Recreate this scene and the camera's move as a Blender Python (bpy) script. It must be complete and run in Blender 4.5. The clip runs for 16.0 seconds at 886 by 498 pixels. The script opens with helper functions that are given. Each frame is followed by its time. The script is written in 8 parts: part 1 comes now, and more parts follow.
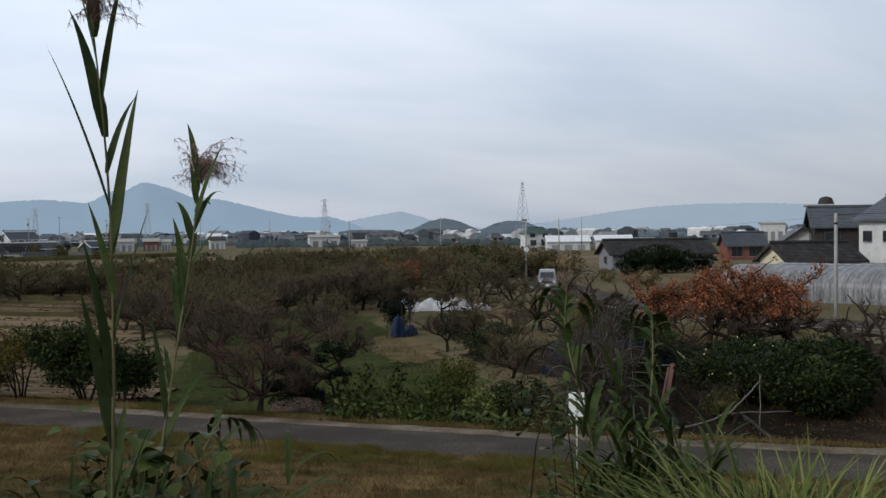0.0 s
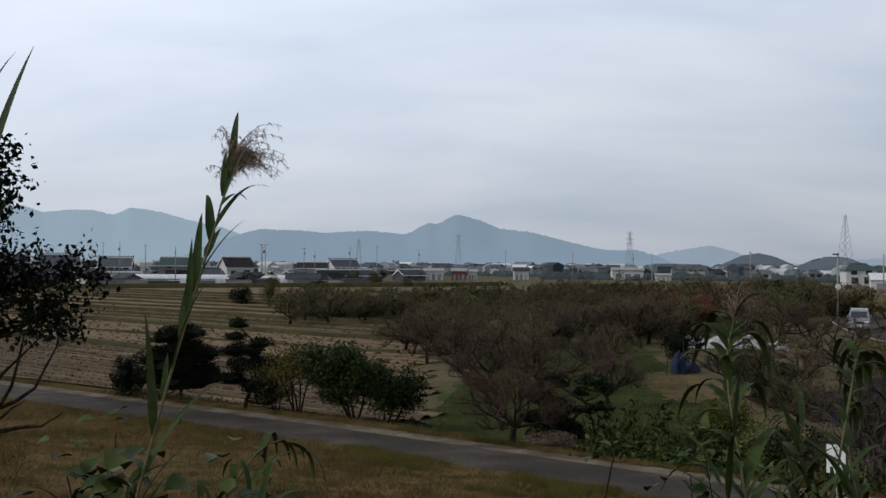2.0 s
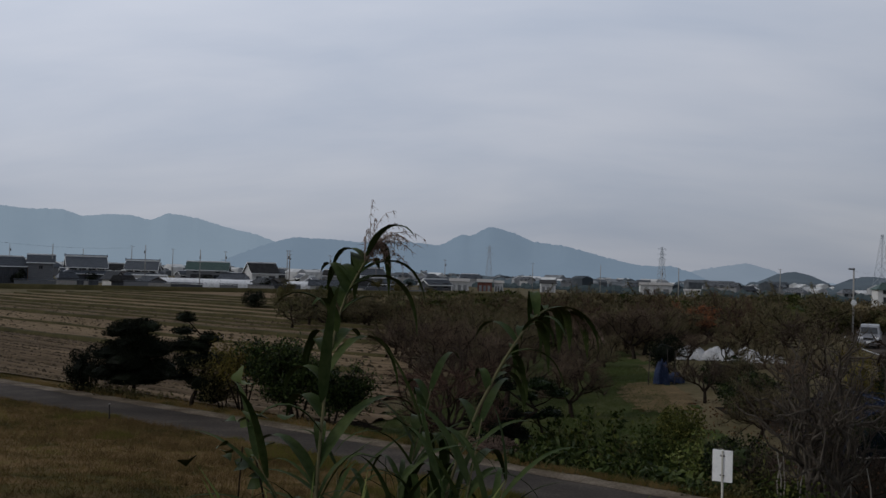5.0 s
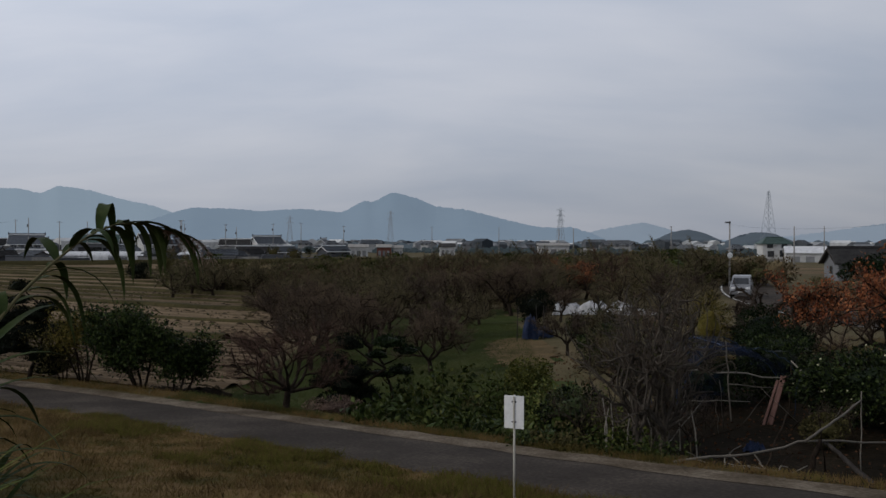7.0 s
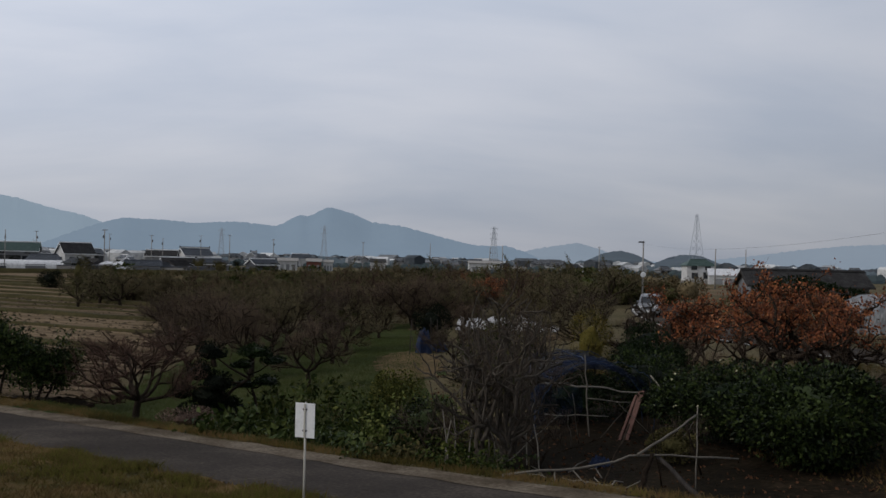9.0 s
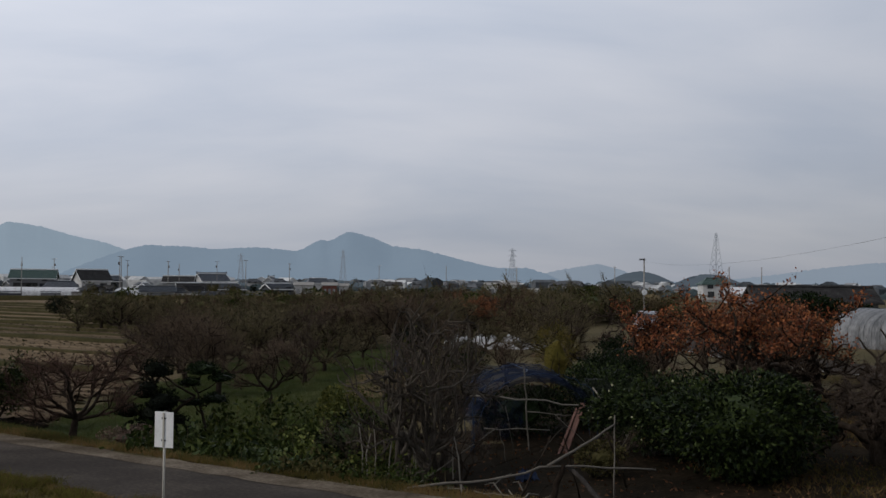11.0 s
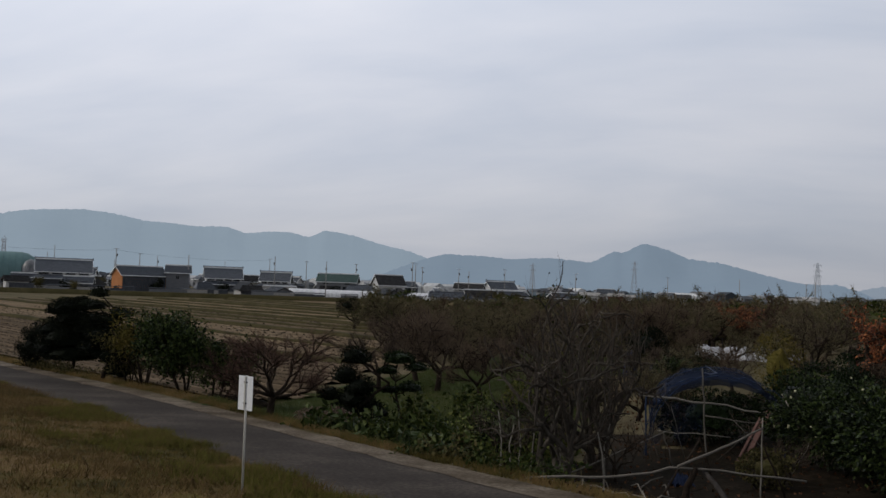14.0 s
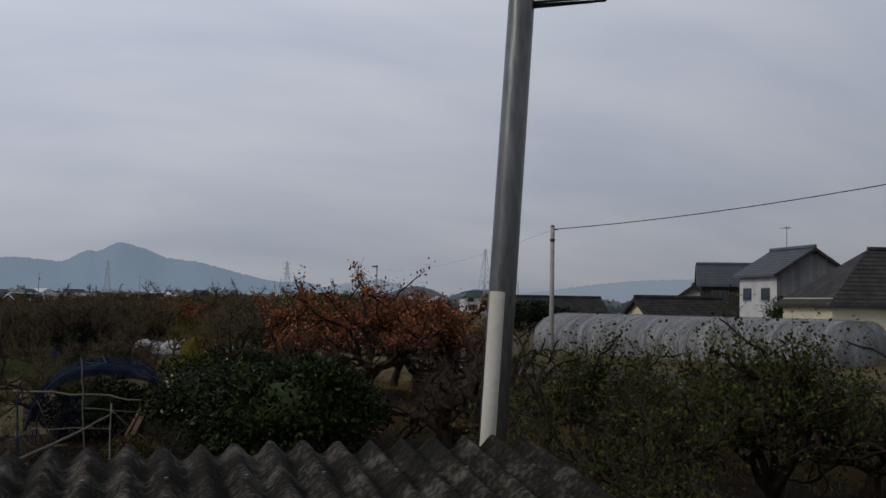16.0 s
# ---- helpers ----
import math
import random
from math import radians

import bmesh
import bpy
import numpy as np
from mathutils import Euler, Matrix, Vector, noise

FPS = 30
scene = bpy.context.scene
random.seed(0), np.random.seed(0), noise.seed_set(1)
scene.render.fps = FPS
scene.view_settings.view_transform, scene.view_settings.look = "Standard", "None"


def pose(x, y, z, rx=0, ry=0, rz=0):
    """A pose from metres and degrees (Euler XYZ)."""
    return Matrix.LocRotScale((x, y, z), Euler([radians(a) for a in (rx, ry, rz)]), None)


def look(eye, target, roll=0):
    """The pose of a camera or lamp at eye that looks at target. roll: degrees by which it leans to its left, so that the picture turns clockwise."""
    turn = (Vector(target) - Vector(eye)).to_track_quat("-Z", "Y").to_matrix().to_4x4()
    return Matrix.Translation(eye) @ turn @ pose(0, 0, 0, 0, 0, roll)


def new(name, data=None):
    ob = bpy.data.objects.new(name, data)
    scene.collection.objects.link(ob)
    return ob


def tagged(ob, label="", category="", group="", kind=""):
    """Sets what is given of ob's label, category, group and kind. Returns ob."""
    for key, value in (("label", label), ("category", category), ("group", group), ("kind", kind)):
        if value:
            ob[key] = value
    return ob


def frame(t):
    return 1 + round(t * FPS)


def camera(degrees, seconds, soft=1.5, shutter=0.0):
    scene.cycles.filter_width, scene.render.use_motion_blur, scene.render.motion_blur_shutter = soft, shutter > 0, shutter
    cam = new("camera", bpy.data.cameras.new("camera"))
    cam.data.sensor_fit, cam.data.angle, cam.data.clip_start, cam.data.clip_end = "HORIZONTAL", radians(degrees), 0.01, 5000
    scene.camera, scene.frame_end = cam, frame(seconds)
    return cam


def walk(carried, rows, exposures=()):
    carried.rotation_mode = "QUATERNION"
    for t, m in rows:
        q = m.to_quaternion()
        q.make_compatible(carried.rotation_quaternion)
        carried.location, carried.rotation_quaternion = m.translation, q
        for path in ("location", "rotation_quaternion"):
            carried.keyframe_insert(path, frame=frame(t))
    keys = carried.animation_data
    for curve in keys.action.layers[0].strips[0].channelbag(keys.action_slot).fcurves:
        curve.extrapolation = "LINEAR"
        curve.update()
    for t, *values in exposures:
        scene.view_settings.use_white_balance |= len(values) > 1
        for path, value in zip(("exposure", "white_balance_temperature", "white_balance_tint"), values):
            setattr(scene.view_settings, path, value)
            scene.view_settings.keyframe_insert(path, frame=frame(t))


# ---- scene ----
cam = camera(48.53, 16.0)
PATH = [
    (0, (-4.581, -0.033, 5.109), (-1.806, 9.573, 4.914), -0.62),
    (0.5, (-4.199, 0.187, 5.079), (-2.145, 9.974, 5.065), 1.16),
    (1, (-3.826, 0.419, 5.050), (-2.620, 10.346, 5.024), 1.54),
    (1.5, (-3.383, 0.644, 4.999), (-2.925, 10.633, 5.141), -0.35),
    (2, (-2.930, 0.885, 4.921), (-3.209, 10.880, 5.066), 0.39),
    (2.5, (-2.476, 1.163, 4.843), (-2.970, 11.151, 4.871), 1.31),
    (3, (-1.988, 1.445, 4.769), (-3.105, 11.374, 5.180), 2.81),
    (5.5, (0.427, 2.844, 4.332), (0.067, 12.836, 4.434), 0.82),
    (6, (0.891, 3.107, 4.255), (0.900, 13.106, 4.185), -0.09),
    (6.5, (1.349, 3.347, 4.187), (1.758, 13.339, 4.117), -0.29),
    (7, (1.823, 3.548, 4.116), (2.180, 13.542, 4.041), 0.11),
    (7.5, (2.295, 3.713, 4.049), (2.779, 13.701, 3.952), -0.60),
    (8, (2.813, 3.847, 3.997), (3.322, 13.834, 4.105), 0.85),
    (8.5, (3.333, 3.958, 3.951), (3.655, 13.953, 3.963), 1.01),
    (9, (3.891, 4.045, 3.908), (4.895, 13.994, 4.012), 1.31),
    (11.5, (6.633, 4.274, 3.571), (7.214, 14.252, 3.909), -0.09),
    (12, (7.082, 4.326, 3.482), (5.519, 14.203, 3.464), -0.46),
    (12.5, (7.505, 4.403, 3.387), (4.274, 13.866, 3.272), 0.32),
    (13, (8.008, 4.515, 3.300), (3.580, 13.479, 3.457), 1.24),
    (13.5, (8.580, 4.659, 3.239), (4.573, 13.821, 3.370), -0.21),
    (14, (9.180, 4.834, 3.212), (7.009, 14.588, 3.596), 2.07),
    (14.5, (9.733, 5.015, 3.168), (8.857, 14.949, 3.913), 4.54),
    (15, (10.286, 5.206, 3.105), (10.931, 15.143, 4.022), 2.00),
    (15.5, (10.833, 5.403, 3.025), (12.664, 15.216, 3.614), 0.52),
    (16, (11.364, 5.608, 2.942), (14.316, 15.149, 3.455), 0.99),
]
EXPOSURE = [(0.0, 0.25, 6450, 8), (3.0, -0.2, 6500, 9), (5.5, -0.55, 6450, 11), (7.0, -0.4, 6550, 11), (9.0, -0.3, 6600, 11), (11.5, -0.3, 6700, 11), (13.0, -0.15, 6850, 11), (14.5, -0.35, 6650, 12), (15.5, -0.5, 6550, 13), (16.0, -0.5, 6600, 12)]
walk(cam, [(t, look(eye, target, roll)) for t, eye, target, roll in PATH], EXPOSURE)
KERB_X = (-400, -79, -50, -31, -20, -16, -12, -8, -5, 0, 5, 10, 15, 22, 40, 120)
KERB_Y = (270, 86.5, 68.6, 54.4, 44.5, 41.4, 38.4, 35.4, 32.85, 28.1, 23.06, 18.5, 14.7, 10.5, 2, -30)


def sig(v):
    return 1.0 / (1.0 + np.exp(-np.clip(v, -40, 40)))


def kerb_side(x, y):
    """Signed distance from the far kerb of the lane, growing towards the bank."""
    xs = [np.interp(x + d, KERB_X, KERB_Y) for d in (-3, -1.5, 0, 1.5, 3)]
    return (sum(xs) / 5 - y) * 0.69


def ground_z(x, y):
    """Height of the land: a flat plain that rises over a lane to the bank on which the camera travels."""
    x, y = np.asarray(x, float), np.asarray(y, float)
    plain = -1.6 + 1.3 * sig((x - 4) / 6) * sig((170 - y) / 25)
    u = -0.67 * x + 0.74 * y
    s = kerb_side(x, y)
    level = 0.72 * sig((52 - u) / 6) * sig((s + 2.4 - 0.8 * sig((x + 3) / 1.5)) / 0.4)
    bank = (0.07 * np.clip(s, 0, 3.2) + 0.13 * np.clip(s - 3.2, 0, 22)) * sig((40 - u) / 6)
    return plain + level + bank
# ---- world, sun ----
world = bpy.data.worlds.new("overcast_sky")
scene.world = world
world.use_nodes = True
wn, wl = world.node_tree.nodes, world.node_tree.links
wn.clear()


def wnode(kind, **kw):
    n = wn.new(kind)
    for k, v in kw.items():
        n.inputs[k].default_value = v
    return n


w_out = wnode("ShaderNodeOutputWorld")
w_bg = wnode("ShaderNodeBackground")
w_sky = wn.new("ShaderNodeTexSky")
w_sky.sky_type = "NISHITA"
w_sky.sun_disc = False
SUN_AZ, SUN_EL = radians(-102), radians(34)
GLOW_AZ = radians(-62)
w_sky.sun_elevation, w_sky.sun_rotation = SUN_EL, SUN_AZ
w_tc = wnode("ShaderNodeTexCoord")
w_sep = wnode("ShaderNodeSeparateXYZ")
wl.new(w_tc.outputs["Generated"], w_sep.inputs[0])
# the cloud deck: brightness by height over the horizon, streaked by noise laid on a flat layer
w_ramp = wn.new("ShaderNodeValToRGB")
for i, (p, c) in enumerate(((0.0, (0.375, 0.405, 0.47)), (0.05, (0.41, 0.44, 0.505)), (0.13, (0.51, 0.545, 0.62)), (0.3, (0.62, 0.665, 0.755)), (0.5, (0.44, 0.47, 0.53)), (0.8, (0.36, 0.385, 0.43)))):
    e = w_ramp.color_ramp.elements[i] if i < 2 else w_ramp.color_ramp.elements.new(p)
    e.position, e.color = p, (*c, 1)
wl.new(w_sep.outputs[2], w_ramp.inputs[0])
w_add = wn.new("ShaderNodeMath")
w_add.operation, w_add.inputs[1].default_value = "ADD", 0.34
wl.new(w_sep.outputs[2], w_add.inputs[0])
w_div = wn.new("ShaderNodeVectorMath")
w_div.operation = "DIVIDE"
w_comb = wnode("ShaderNodeCombineXYZ")
for i in range(3):
    wl.new(w_add.outputs[0], w_comb.inputs[i])
wl.new(w_tc.outputs["Generated"], w_div.inputs[0])
wl.new(w_comb.outputs[0], w_div.inputs[1])
w_map = wn.new("ShaderNodeMapping")
w_map.inputs["Scale"].default_value = (0.55, 1.25, 0.0)
w_map.inputs["Rotation"].default_value = (0, 0, 0.25)
wl.new(w_div.outputs[0], w_map.inputs[0])
w_noise = wnode("ShaderNodeTexNoise", Scale=2.3, Detail=6.0, Roughness=0.5, Distortion=0.22)
wl.new(w_map.outputs[0], w_noise.inputs["Vector"])
w_nr = wn.new("ShaderNodeValToRGB")
w_nr.color_ramp.elements[0].position, w_nr.color_ramp.elements[0].color = 0.30, (0.83, 0.87, 0.92, 1)
w_nr.color_ramp.elements[1].position, w_nr.color_ramp.elements[1].color = 0.68, (1.10, 1.08, 1.06, 1)
wl.new(w_noise.outputs[0], w_nr.inputs[0])
# brighter where the cloud deck thins
w_dot = wn.new("ShaderNodeVectorMath")
w_dot.operation = "DOT_PRODUCT"
w_dot.inputs[1].default_value = (math.sin(GLOW_AZ) * math.cos(SUN_EL), math.cos(GLOW_AZ) * math.cos(SUN_EL), math.sin(SUN_EL))
wl.new(w_tc.outputs["Generated"], w_dot.inputs[0])
w_sr = wn.new("ShaderNodeMapRange")
w_sr.inputs[1].default_value, w_sr.inputs[2].default_value = -0.2, 1.0
w_sr.inputs[3].default_value, w_sr.inputs[4].default_value = 0.86, 1.5
wl.new(w_dot.outputs["Value"], w_sr.inputs[0])
w_m1 = wn.new("ShaderNodeVectorMath")
w_m1.operation = "MULTIPLY"
wl.new(w_nr.outputs[0], w_m1.inputs[0])
wl.new(w_ramp.outputs[0], w_m1.inputs[1])
w_sc = wn.new("ShaderNodeVectorMath")
w_sc.operation = "SCALE"
wl.new(w_m1.outputs[0], w_sc.inputs[0])
wl.new(w_sr.outputs[0], w_sc.inputs["Scale"])
w_ns = wn.new("ShaderNodeVectorMath")
w_ns.operation = "SCALE"
w_ns.inputs["Scale"].default_value = 0.06
wl.new(w_sky.outputs[0], w_ns.inputs[0])
w_mix = wn.new("ShaderNodeMix")
w_mix.data_type = "RGBA"
w_mix.inputs[0].default_value = 0.12
wl.new(w_sc.outputs[0], w_mix.inputs[6])
wl.new(w_ns.outputs[0], w_mix.inputs[7])
wl.new(w_mix.outputs[2], w_bg.inputs[0])
w_bg.inputs[1].default_value = 1.12
wl.new(w_bg.outputs[0], w_out.inputs[0])

sun_data = bpy.data.lights.new("sun", "SUN")
sun_data.energy, sun_data.angle, sun_data.color = 1.35, radians(12), (1.0, 0.95, 0.88)
sun = new("sun", sun_data)
sun_dir = Vector((math.sin(SUN_AZ) * math.cos(SUN_EL), math.cos(SUN_AZ) * math.cos(SUN_EL), math.sin(SUN_EL)))
sun.matrix_world = look(sun_dir * 60, (0, 0, 0))


# ---- materials ----
def mat(name, colors, scale=2.0, rough=0.85, bump=0.0, fine=12.0, metal=0.0, vary=0.0, island=False, contrast=0.18, spec=0.05, alpha=1.0, bump_dist=0.02, stretch=(1, 1, 1), turn=0.0, spread=None):
    """A weathered surface: broad stains and fine grain between two or three colours, with relief."""
    m = bpy.data.materials.new(name)
    m.use_nodes = True
    nt = m.node_tree
    bs = nt.nodes["Principled BSDF"]
    tc = nt.nodes.new("ShaderNodeTexCoord")
    mp = nt.nodes.new("ShaderNodeMapping")
    mp.inputs["Scale"].default_value = stretch
    if turn:
        mp.vector_type = "TEXTURE"
        mp.inputs["Rotation"].default_value = (0, 0, turn)
        mp.inputs["Scale"].default_value = tuple(1 / s for s in stretch)
    nt.links.new(tc.outputs["Object"], mp.inputs[0])
    big, small = nt.nodes.new("ShaderNodeTexNoise"), nt.nodes.new("ShaderNodeTexNoise")
    big.inputs["Scale"].default_value, big.inputs["Detail"].default_value = scale, 5
    small.inputs["Scale"].default_value, small.inputs["Detail"].default_value = scale * fine, 4
    for n in (big, small):
        nt.links.new(mp.outputs[0], n.inputs["Vector"])
    mix = nt.nodes.new("ShaderNodeMix")
    mix.inputs[0].default_value = 0.42
    nt.links.new(big.outputs[0], mix.inputs[2])
    nt.links.new(small.outputs[0], mix.inputs[3])
    fac = mix.outputs[0]
    if vary or island:
        info = nt.nodes.new("ShaderNodeNewGeometry" if island else "ShaderNodeObjectInfo")
        rnd = info.outputs["Random Per Island"] if island else info.outputs["Random"]
        mr = nt.nodes.new("ShaderNodeMapRange")
        amount = vary or 0.6
        mr.inputs[3].default_value, mr.inputs[4].default_value = -amount / 2, amount / 2
        nt.links.new(rnd, mr.inputs[0])
        add = nt.nodes.new("ShaderNodeMath")
        add.operation = "ADD"
        nt.links.new(fac, add.inputs[0])
        nt.links.new(mr.outputs[0], add.inputs[1])
        fac = add.outputs[0]
    ramp = nt.nodes.new("ShaderNodeValToRGB")
    n = len(colors)
    if spread is None:
        spread = contrast if not (vary or island) else 0.38
    for i, c in enumerate(colors):
        p = 0.5 + spread * (2 * i / max(1, n - 1) - 1)
        e = ramp.color_ramp.elements[i] if i < 2 else ramp.color_ramp.elements.new(p)
        e.position, e.color = p, (*c, 1)
    nt.links.new(fac, ramp.inputs[0])
    nt.links.new(ramp.outputs[0], bs.inputs["Base Color"])
    bs.inputs["Roughness"].default_value = rough
    bs.inputs["Metallic"].default_value = metal
    bs.inputs["Specular IOR Level"].default_value = spec
    bs.inputs["Alpha"].default_value = alpha
    if bump:
        b = nt.nodes.new("ShaderNodeBump")
        b.inputs["Strength"].default_value, b.inputs["Distance"].default_value = bump, bump_dist
        nt.links.new(small.outputs[0], b.inputs["Height"])
        nt.links.new(b.outputs[0], bs.inputs["Normal"])
    return m


M_GROUND = mat("dry_earth_and_grass", [(0.060, 0.058, 0.026), (0.100, 0.082, 0.044), (0.150, 0.118, 0.070)], 0.12, 0.95, 0.6, 40, bump_dist=0.08)
M_BANK = mat("withered_bank_turf", [(0.036, 0.031, 0.010), (0.068, 0.054, 0.015), (0.094, 0.062, 0.024), (0.140, 0.090, 0.040), (0.102, 0.085, 0.023)], 0.26, 0.95, 0.9, 5, bump_dist=0.06, contrast=0.11)
M_LAWN = mat("orchard_grass_floor", [(0.026, 0.0372, 0.011), (0.044, 0.05766, 0.017), (0.08, 0.07068, 0.032)], 0.5, 0.95, 0.7, 14, bump_dist=0.05)
# soil colour sunk towards black to paint the shade under bushes
M_DIRT = mat("shade_dark_leafy_soil", [(0.006, 0.005, 0.0034), (0.016, 0.012, 0.0072), (0.046, 0.032, 0.020)], 0.7, 0.95, 0.7, 12, bump_dist=0.05)
M_STUBBLE = mat("rice_stubble", [(0.068, 0.048, 0.028), (0.145, 0.104, 0.062), (0.235, 0.172, 0.108)], 1.3, 0.95, 0.8, 6, bump_dist=0.06, stretch=(0.05, 1.0, 1), turn=radians(143.13), contrast=0.2)
M_FURROW = mat("tilled_field_soil", [(0.036, 0.026, 0.016), (0.096, 0.069, 0.043), (0.205, 0.150, 0.098)], 1.7, 0.95, 0.9, 6, bump_dist=0.08, stretch=(0.07, 1.0, 1), turn=radians(143.13), contrast=0.2)
M_BUND = mat("bund_turf", [(0.030, 0.027, 0.012), (0.052, 0.046, 0.020), (0.078, 0.062, 0.030)], 0.4, 0.95, 0.5, 10)
M_ASPHALT = mat("worn_asphalt", [(0.030, 0.0255, 0.022), (0.049, 0.0415, 0.0355), (0.088, 0.0735, 0.061)], 0.45, 0.9, 0.35, 30, bump_dist=0.01, contrast=0.14)
M_VERGE = mat("concrete_lane_edge", [(0.05728, 0.04376, 0.02927), (0.1074, 0.08486, 0.061), (0.1898, 0.1591, 0.122)], 0.9, 0.9, 0.4, 14, bump_dist=0.02, contrast=0.13)
M_BARK = mat("grey_brown_bark", [(0.012, 0.009, 0.0065), (0.027, 0.020, 0.015), (0.056, 0.044, 0.034)], 6, 0.95, 0.9, 6, bump_dist=0.02, stretch=(1, 1, 0.3))
M_TWIG = mat("brown_twigs", [(0.056, 0.040, 0.028), (0.100, 0.072, 0.051), (0.165, 0.122, 0.088)], 2, 0.9, 0, 8, island=True, vary=0.5)
M_PALEBARK = mat("grey_weathered_bark", [(0.030, 0.025, 0.020), (0.062, 0.053, 0.043), (0.120, 0.104, 0.086)], 6, 0.95, 0.9, 6, bump_dist=0.02, stretch=(1, 1, 0.3))
M_TUFT = mat("bright_grass_tuft", [(0.040, 0.058, 0.014), (0.090, 0.112, 0.028), (0.170, 0.172, 0.056)], 4, 0.6, 0, 6, island=True, vary=0.6)
M_TWIG2 = mat("grey_olive_twigs", [(0.060, 0.050, 0.029), (0.110, 0.092, 0.053), (0.185, 0.155, 0.093)], 2, 0.9, 0, 8, island=True, vary=0.5)
M_WEED = mat("broad_weed_leaf", [(0.011, 0.020, 0.0042), (0.028, 0.044, 0.0095), (0.066, 0.083, 0.020)], 3, 0.55, 0, 5, island=True, vary=0.8, spec=0.12)
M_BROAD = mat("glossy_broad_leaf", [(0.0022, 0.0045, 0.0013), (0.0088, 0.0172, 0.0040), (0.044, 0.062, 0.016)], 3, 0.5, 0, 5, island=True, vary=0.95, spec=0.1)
M_LEAFY = mat("dull_green_leaf", [(0.006, 0.012, 0.003), (0.018, 0.031, 0.008), (0.058, 0.080, 0.020)], 3, 0.55, 0, 5, island=True, vary=0.9, spec=0.08)
M_TARP = mat("grey_white_tarpaulin", [(0.22, 0.225, 0.235), (0.42, 0.425, 0.44), (0.60, 0.605, 0.61)], 2.2, 0.6, 0.4, 6, bump_dist=0.05)
M_SCRUB = mat("olive_scrub_leaf", [(0.017, 0.020, 0.008), (0.038, 0.040, 0.015), (0.076, 0.070, 0.028)], 2, 0.8, 0, 5, island=True, vary=0.8)
# dark evergreen, lowered further to put the crown's inner shade into the leaves
M_EVER = mat("shade_dark_evergreen_leaf", [(0.003, 0.006, 0.002), (0.006, 0.0125, 0.0034), (0.018, 0.032, 0.008)], 3, 0.5, 0, 5, island=True, vary=0.8, spec=0.08)
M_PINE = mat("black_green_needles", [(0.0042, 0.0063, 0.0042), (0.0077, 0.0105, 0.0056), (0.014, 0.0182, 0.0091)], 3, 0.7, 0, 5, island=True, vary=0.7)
M_GREEN = mat("mid_green_leaf", [(0.01267, 0.0202, 0.0051), (0.03326, 0.04712, 0.01084), (0.0792, 0.08752, 0.02167)], 3, 0.6, 0, 5, island=True, vary=0.8)
M_YELLOW = mat("yellowing_leaf", [(0.050, 0.050, 0.012), (0.105, 0.088, 0.020), (0.175, 0.130, 0.035)], 3, 0.7, 0, 5, island=True, vary=0.8)
M_OLIVE = mat("olive_brown_leaf", [(0.034, 0.031, 0.014), (0.066, 0.060, 0.023), (0.115, 0.096, 0.040)], 3, 0.8, 0, 5, island=True, vary=0.8)
M_HEDGE = mat("olive_hedge_leaf", [(0.030, 0.033, 0.013), (0.062, 0.063, 0.025), (0.118, 0.108, 0.046)], 2, 0.8, 0, 5, island=True, vary=0.8)
M_HEDGEBROWN = mat("dry_hedge_leaf", [(0.052, 0.040, 0.022), (0.098, 0.075, 0.040), (0.165, 0.128, 0.072)], 3, 0.8, 0, 5, island=True, vary=0.8)
M_YELLOWGREEN = mat("yellow_green_leaf", [(0.030, 0.036, 0.009), (0.070, 0.076, 0.018), (0.130, 0.128, 0.034)], 3, 0.7, 0, 5, island=True, vary=0.8)
M_RUST = mat("rust_brown_leaf", [(0.045, 0.0225, 0.0135), (0.0825, 0.04125, 0.0225), (0.1275, 0.06375, 0.03375)], 3, 0.8, 0, 5, island=True, vary=0.8)
M_ORANGE = mat("orange_red_leaf", [(0.080, 0.026, 0.016), (0.210, 0.068, 0.032), (0.360, 0.140, 0.056)], 3, 0.65, 0, 5, island=True, vary=0.85)
M_REED = mat("grey_green_reed_leaf", [(0.011, 0.021, 0.006), (0.027, 0.043, 0.012), (0.070, 0.084, 0.030)], 4, 0.6, 0.15, 6, island=True, vary=0.8, spec=0.06)
M_TWIG3 = mat("reddish_twigs", [(0.046, 0.027, 0.020), (0.084, 0.050, 0.037), (0.135, 0.086, 0.066)], 2, 0.9, 0, 8, island=True, vary=0.5)
M_STEM = mat("tan_reed_stem", [(0.065, 0.0572, 0.03), (0.11, 0.0988, 0.05), (0.15, 0.1352, 0.075)], 6, 0.6, 0.1, 5, island=True, vary=0.4)
M_PLUME = mat("brown_seed_plume", [(0.0975, 0.065, 0.052), (0.195, 0.1326, 0.104), (0.338, 0.247, 0.195)], 6, 0.9, 0, 5, island=True, vary=0.7)
M_BLADE = mat("dry_grass_blades", [(0.036, 0.031, 0.010), (0.068, 0.054, 0.015), (0.094, 0.062, 0.024), (0.140, 0.090, 0.040), (0.102, 0.085, 0.023)], 0.26, 0.9, 0, 5, island=True, vary=0.10, spread=0.11)
M_STRAWBLADE = mat("dead_grass_tuft", [(0.040, 0.027, 0.011), (0.078, 0.052, 0.021), (0.135, 0.092, 0.042)], 0.5, 0.9, 0, 5, island=True, vary=0.5)
M_LIME = mat("yellow_green_grass_tuft", [(0.038, 0.038, 0.008), (0.072, 0.068, 0.014), (0.110, 0.098, 0.026)], 0.5, 0.9, 0, 5, island=True, vary=0.5)
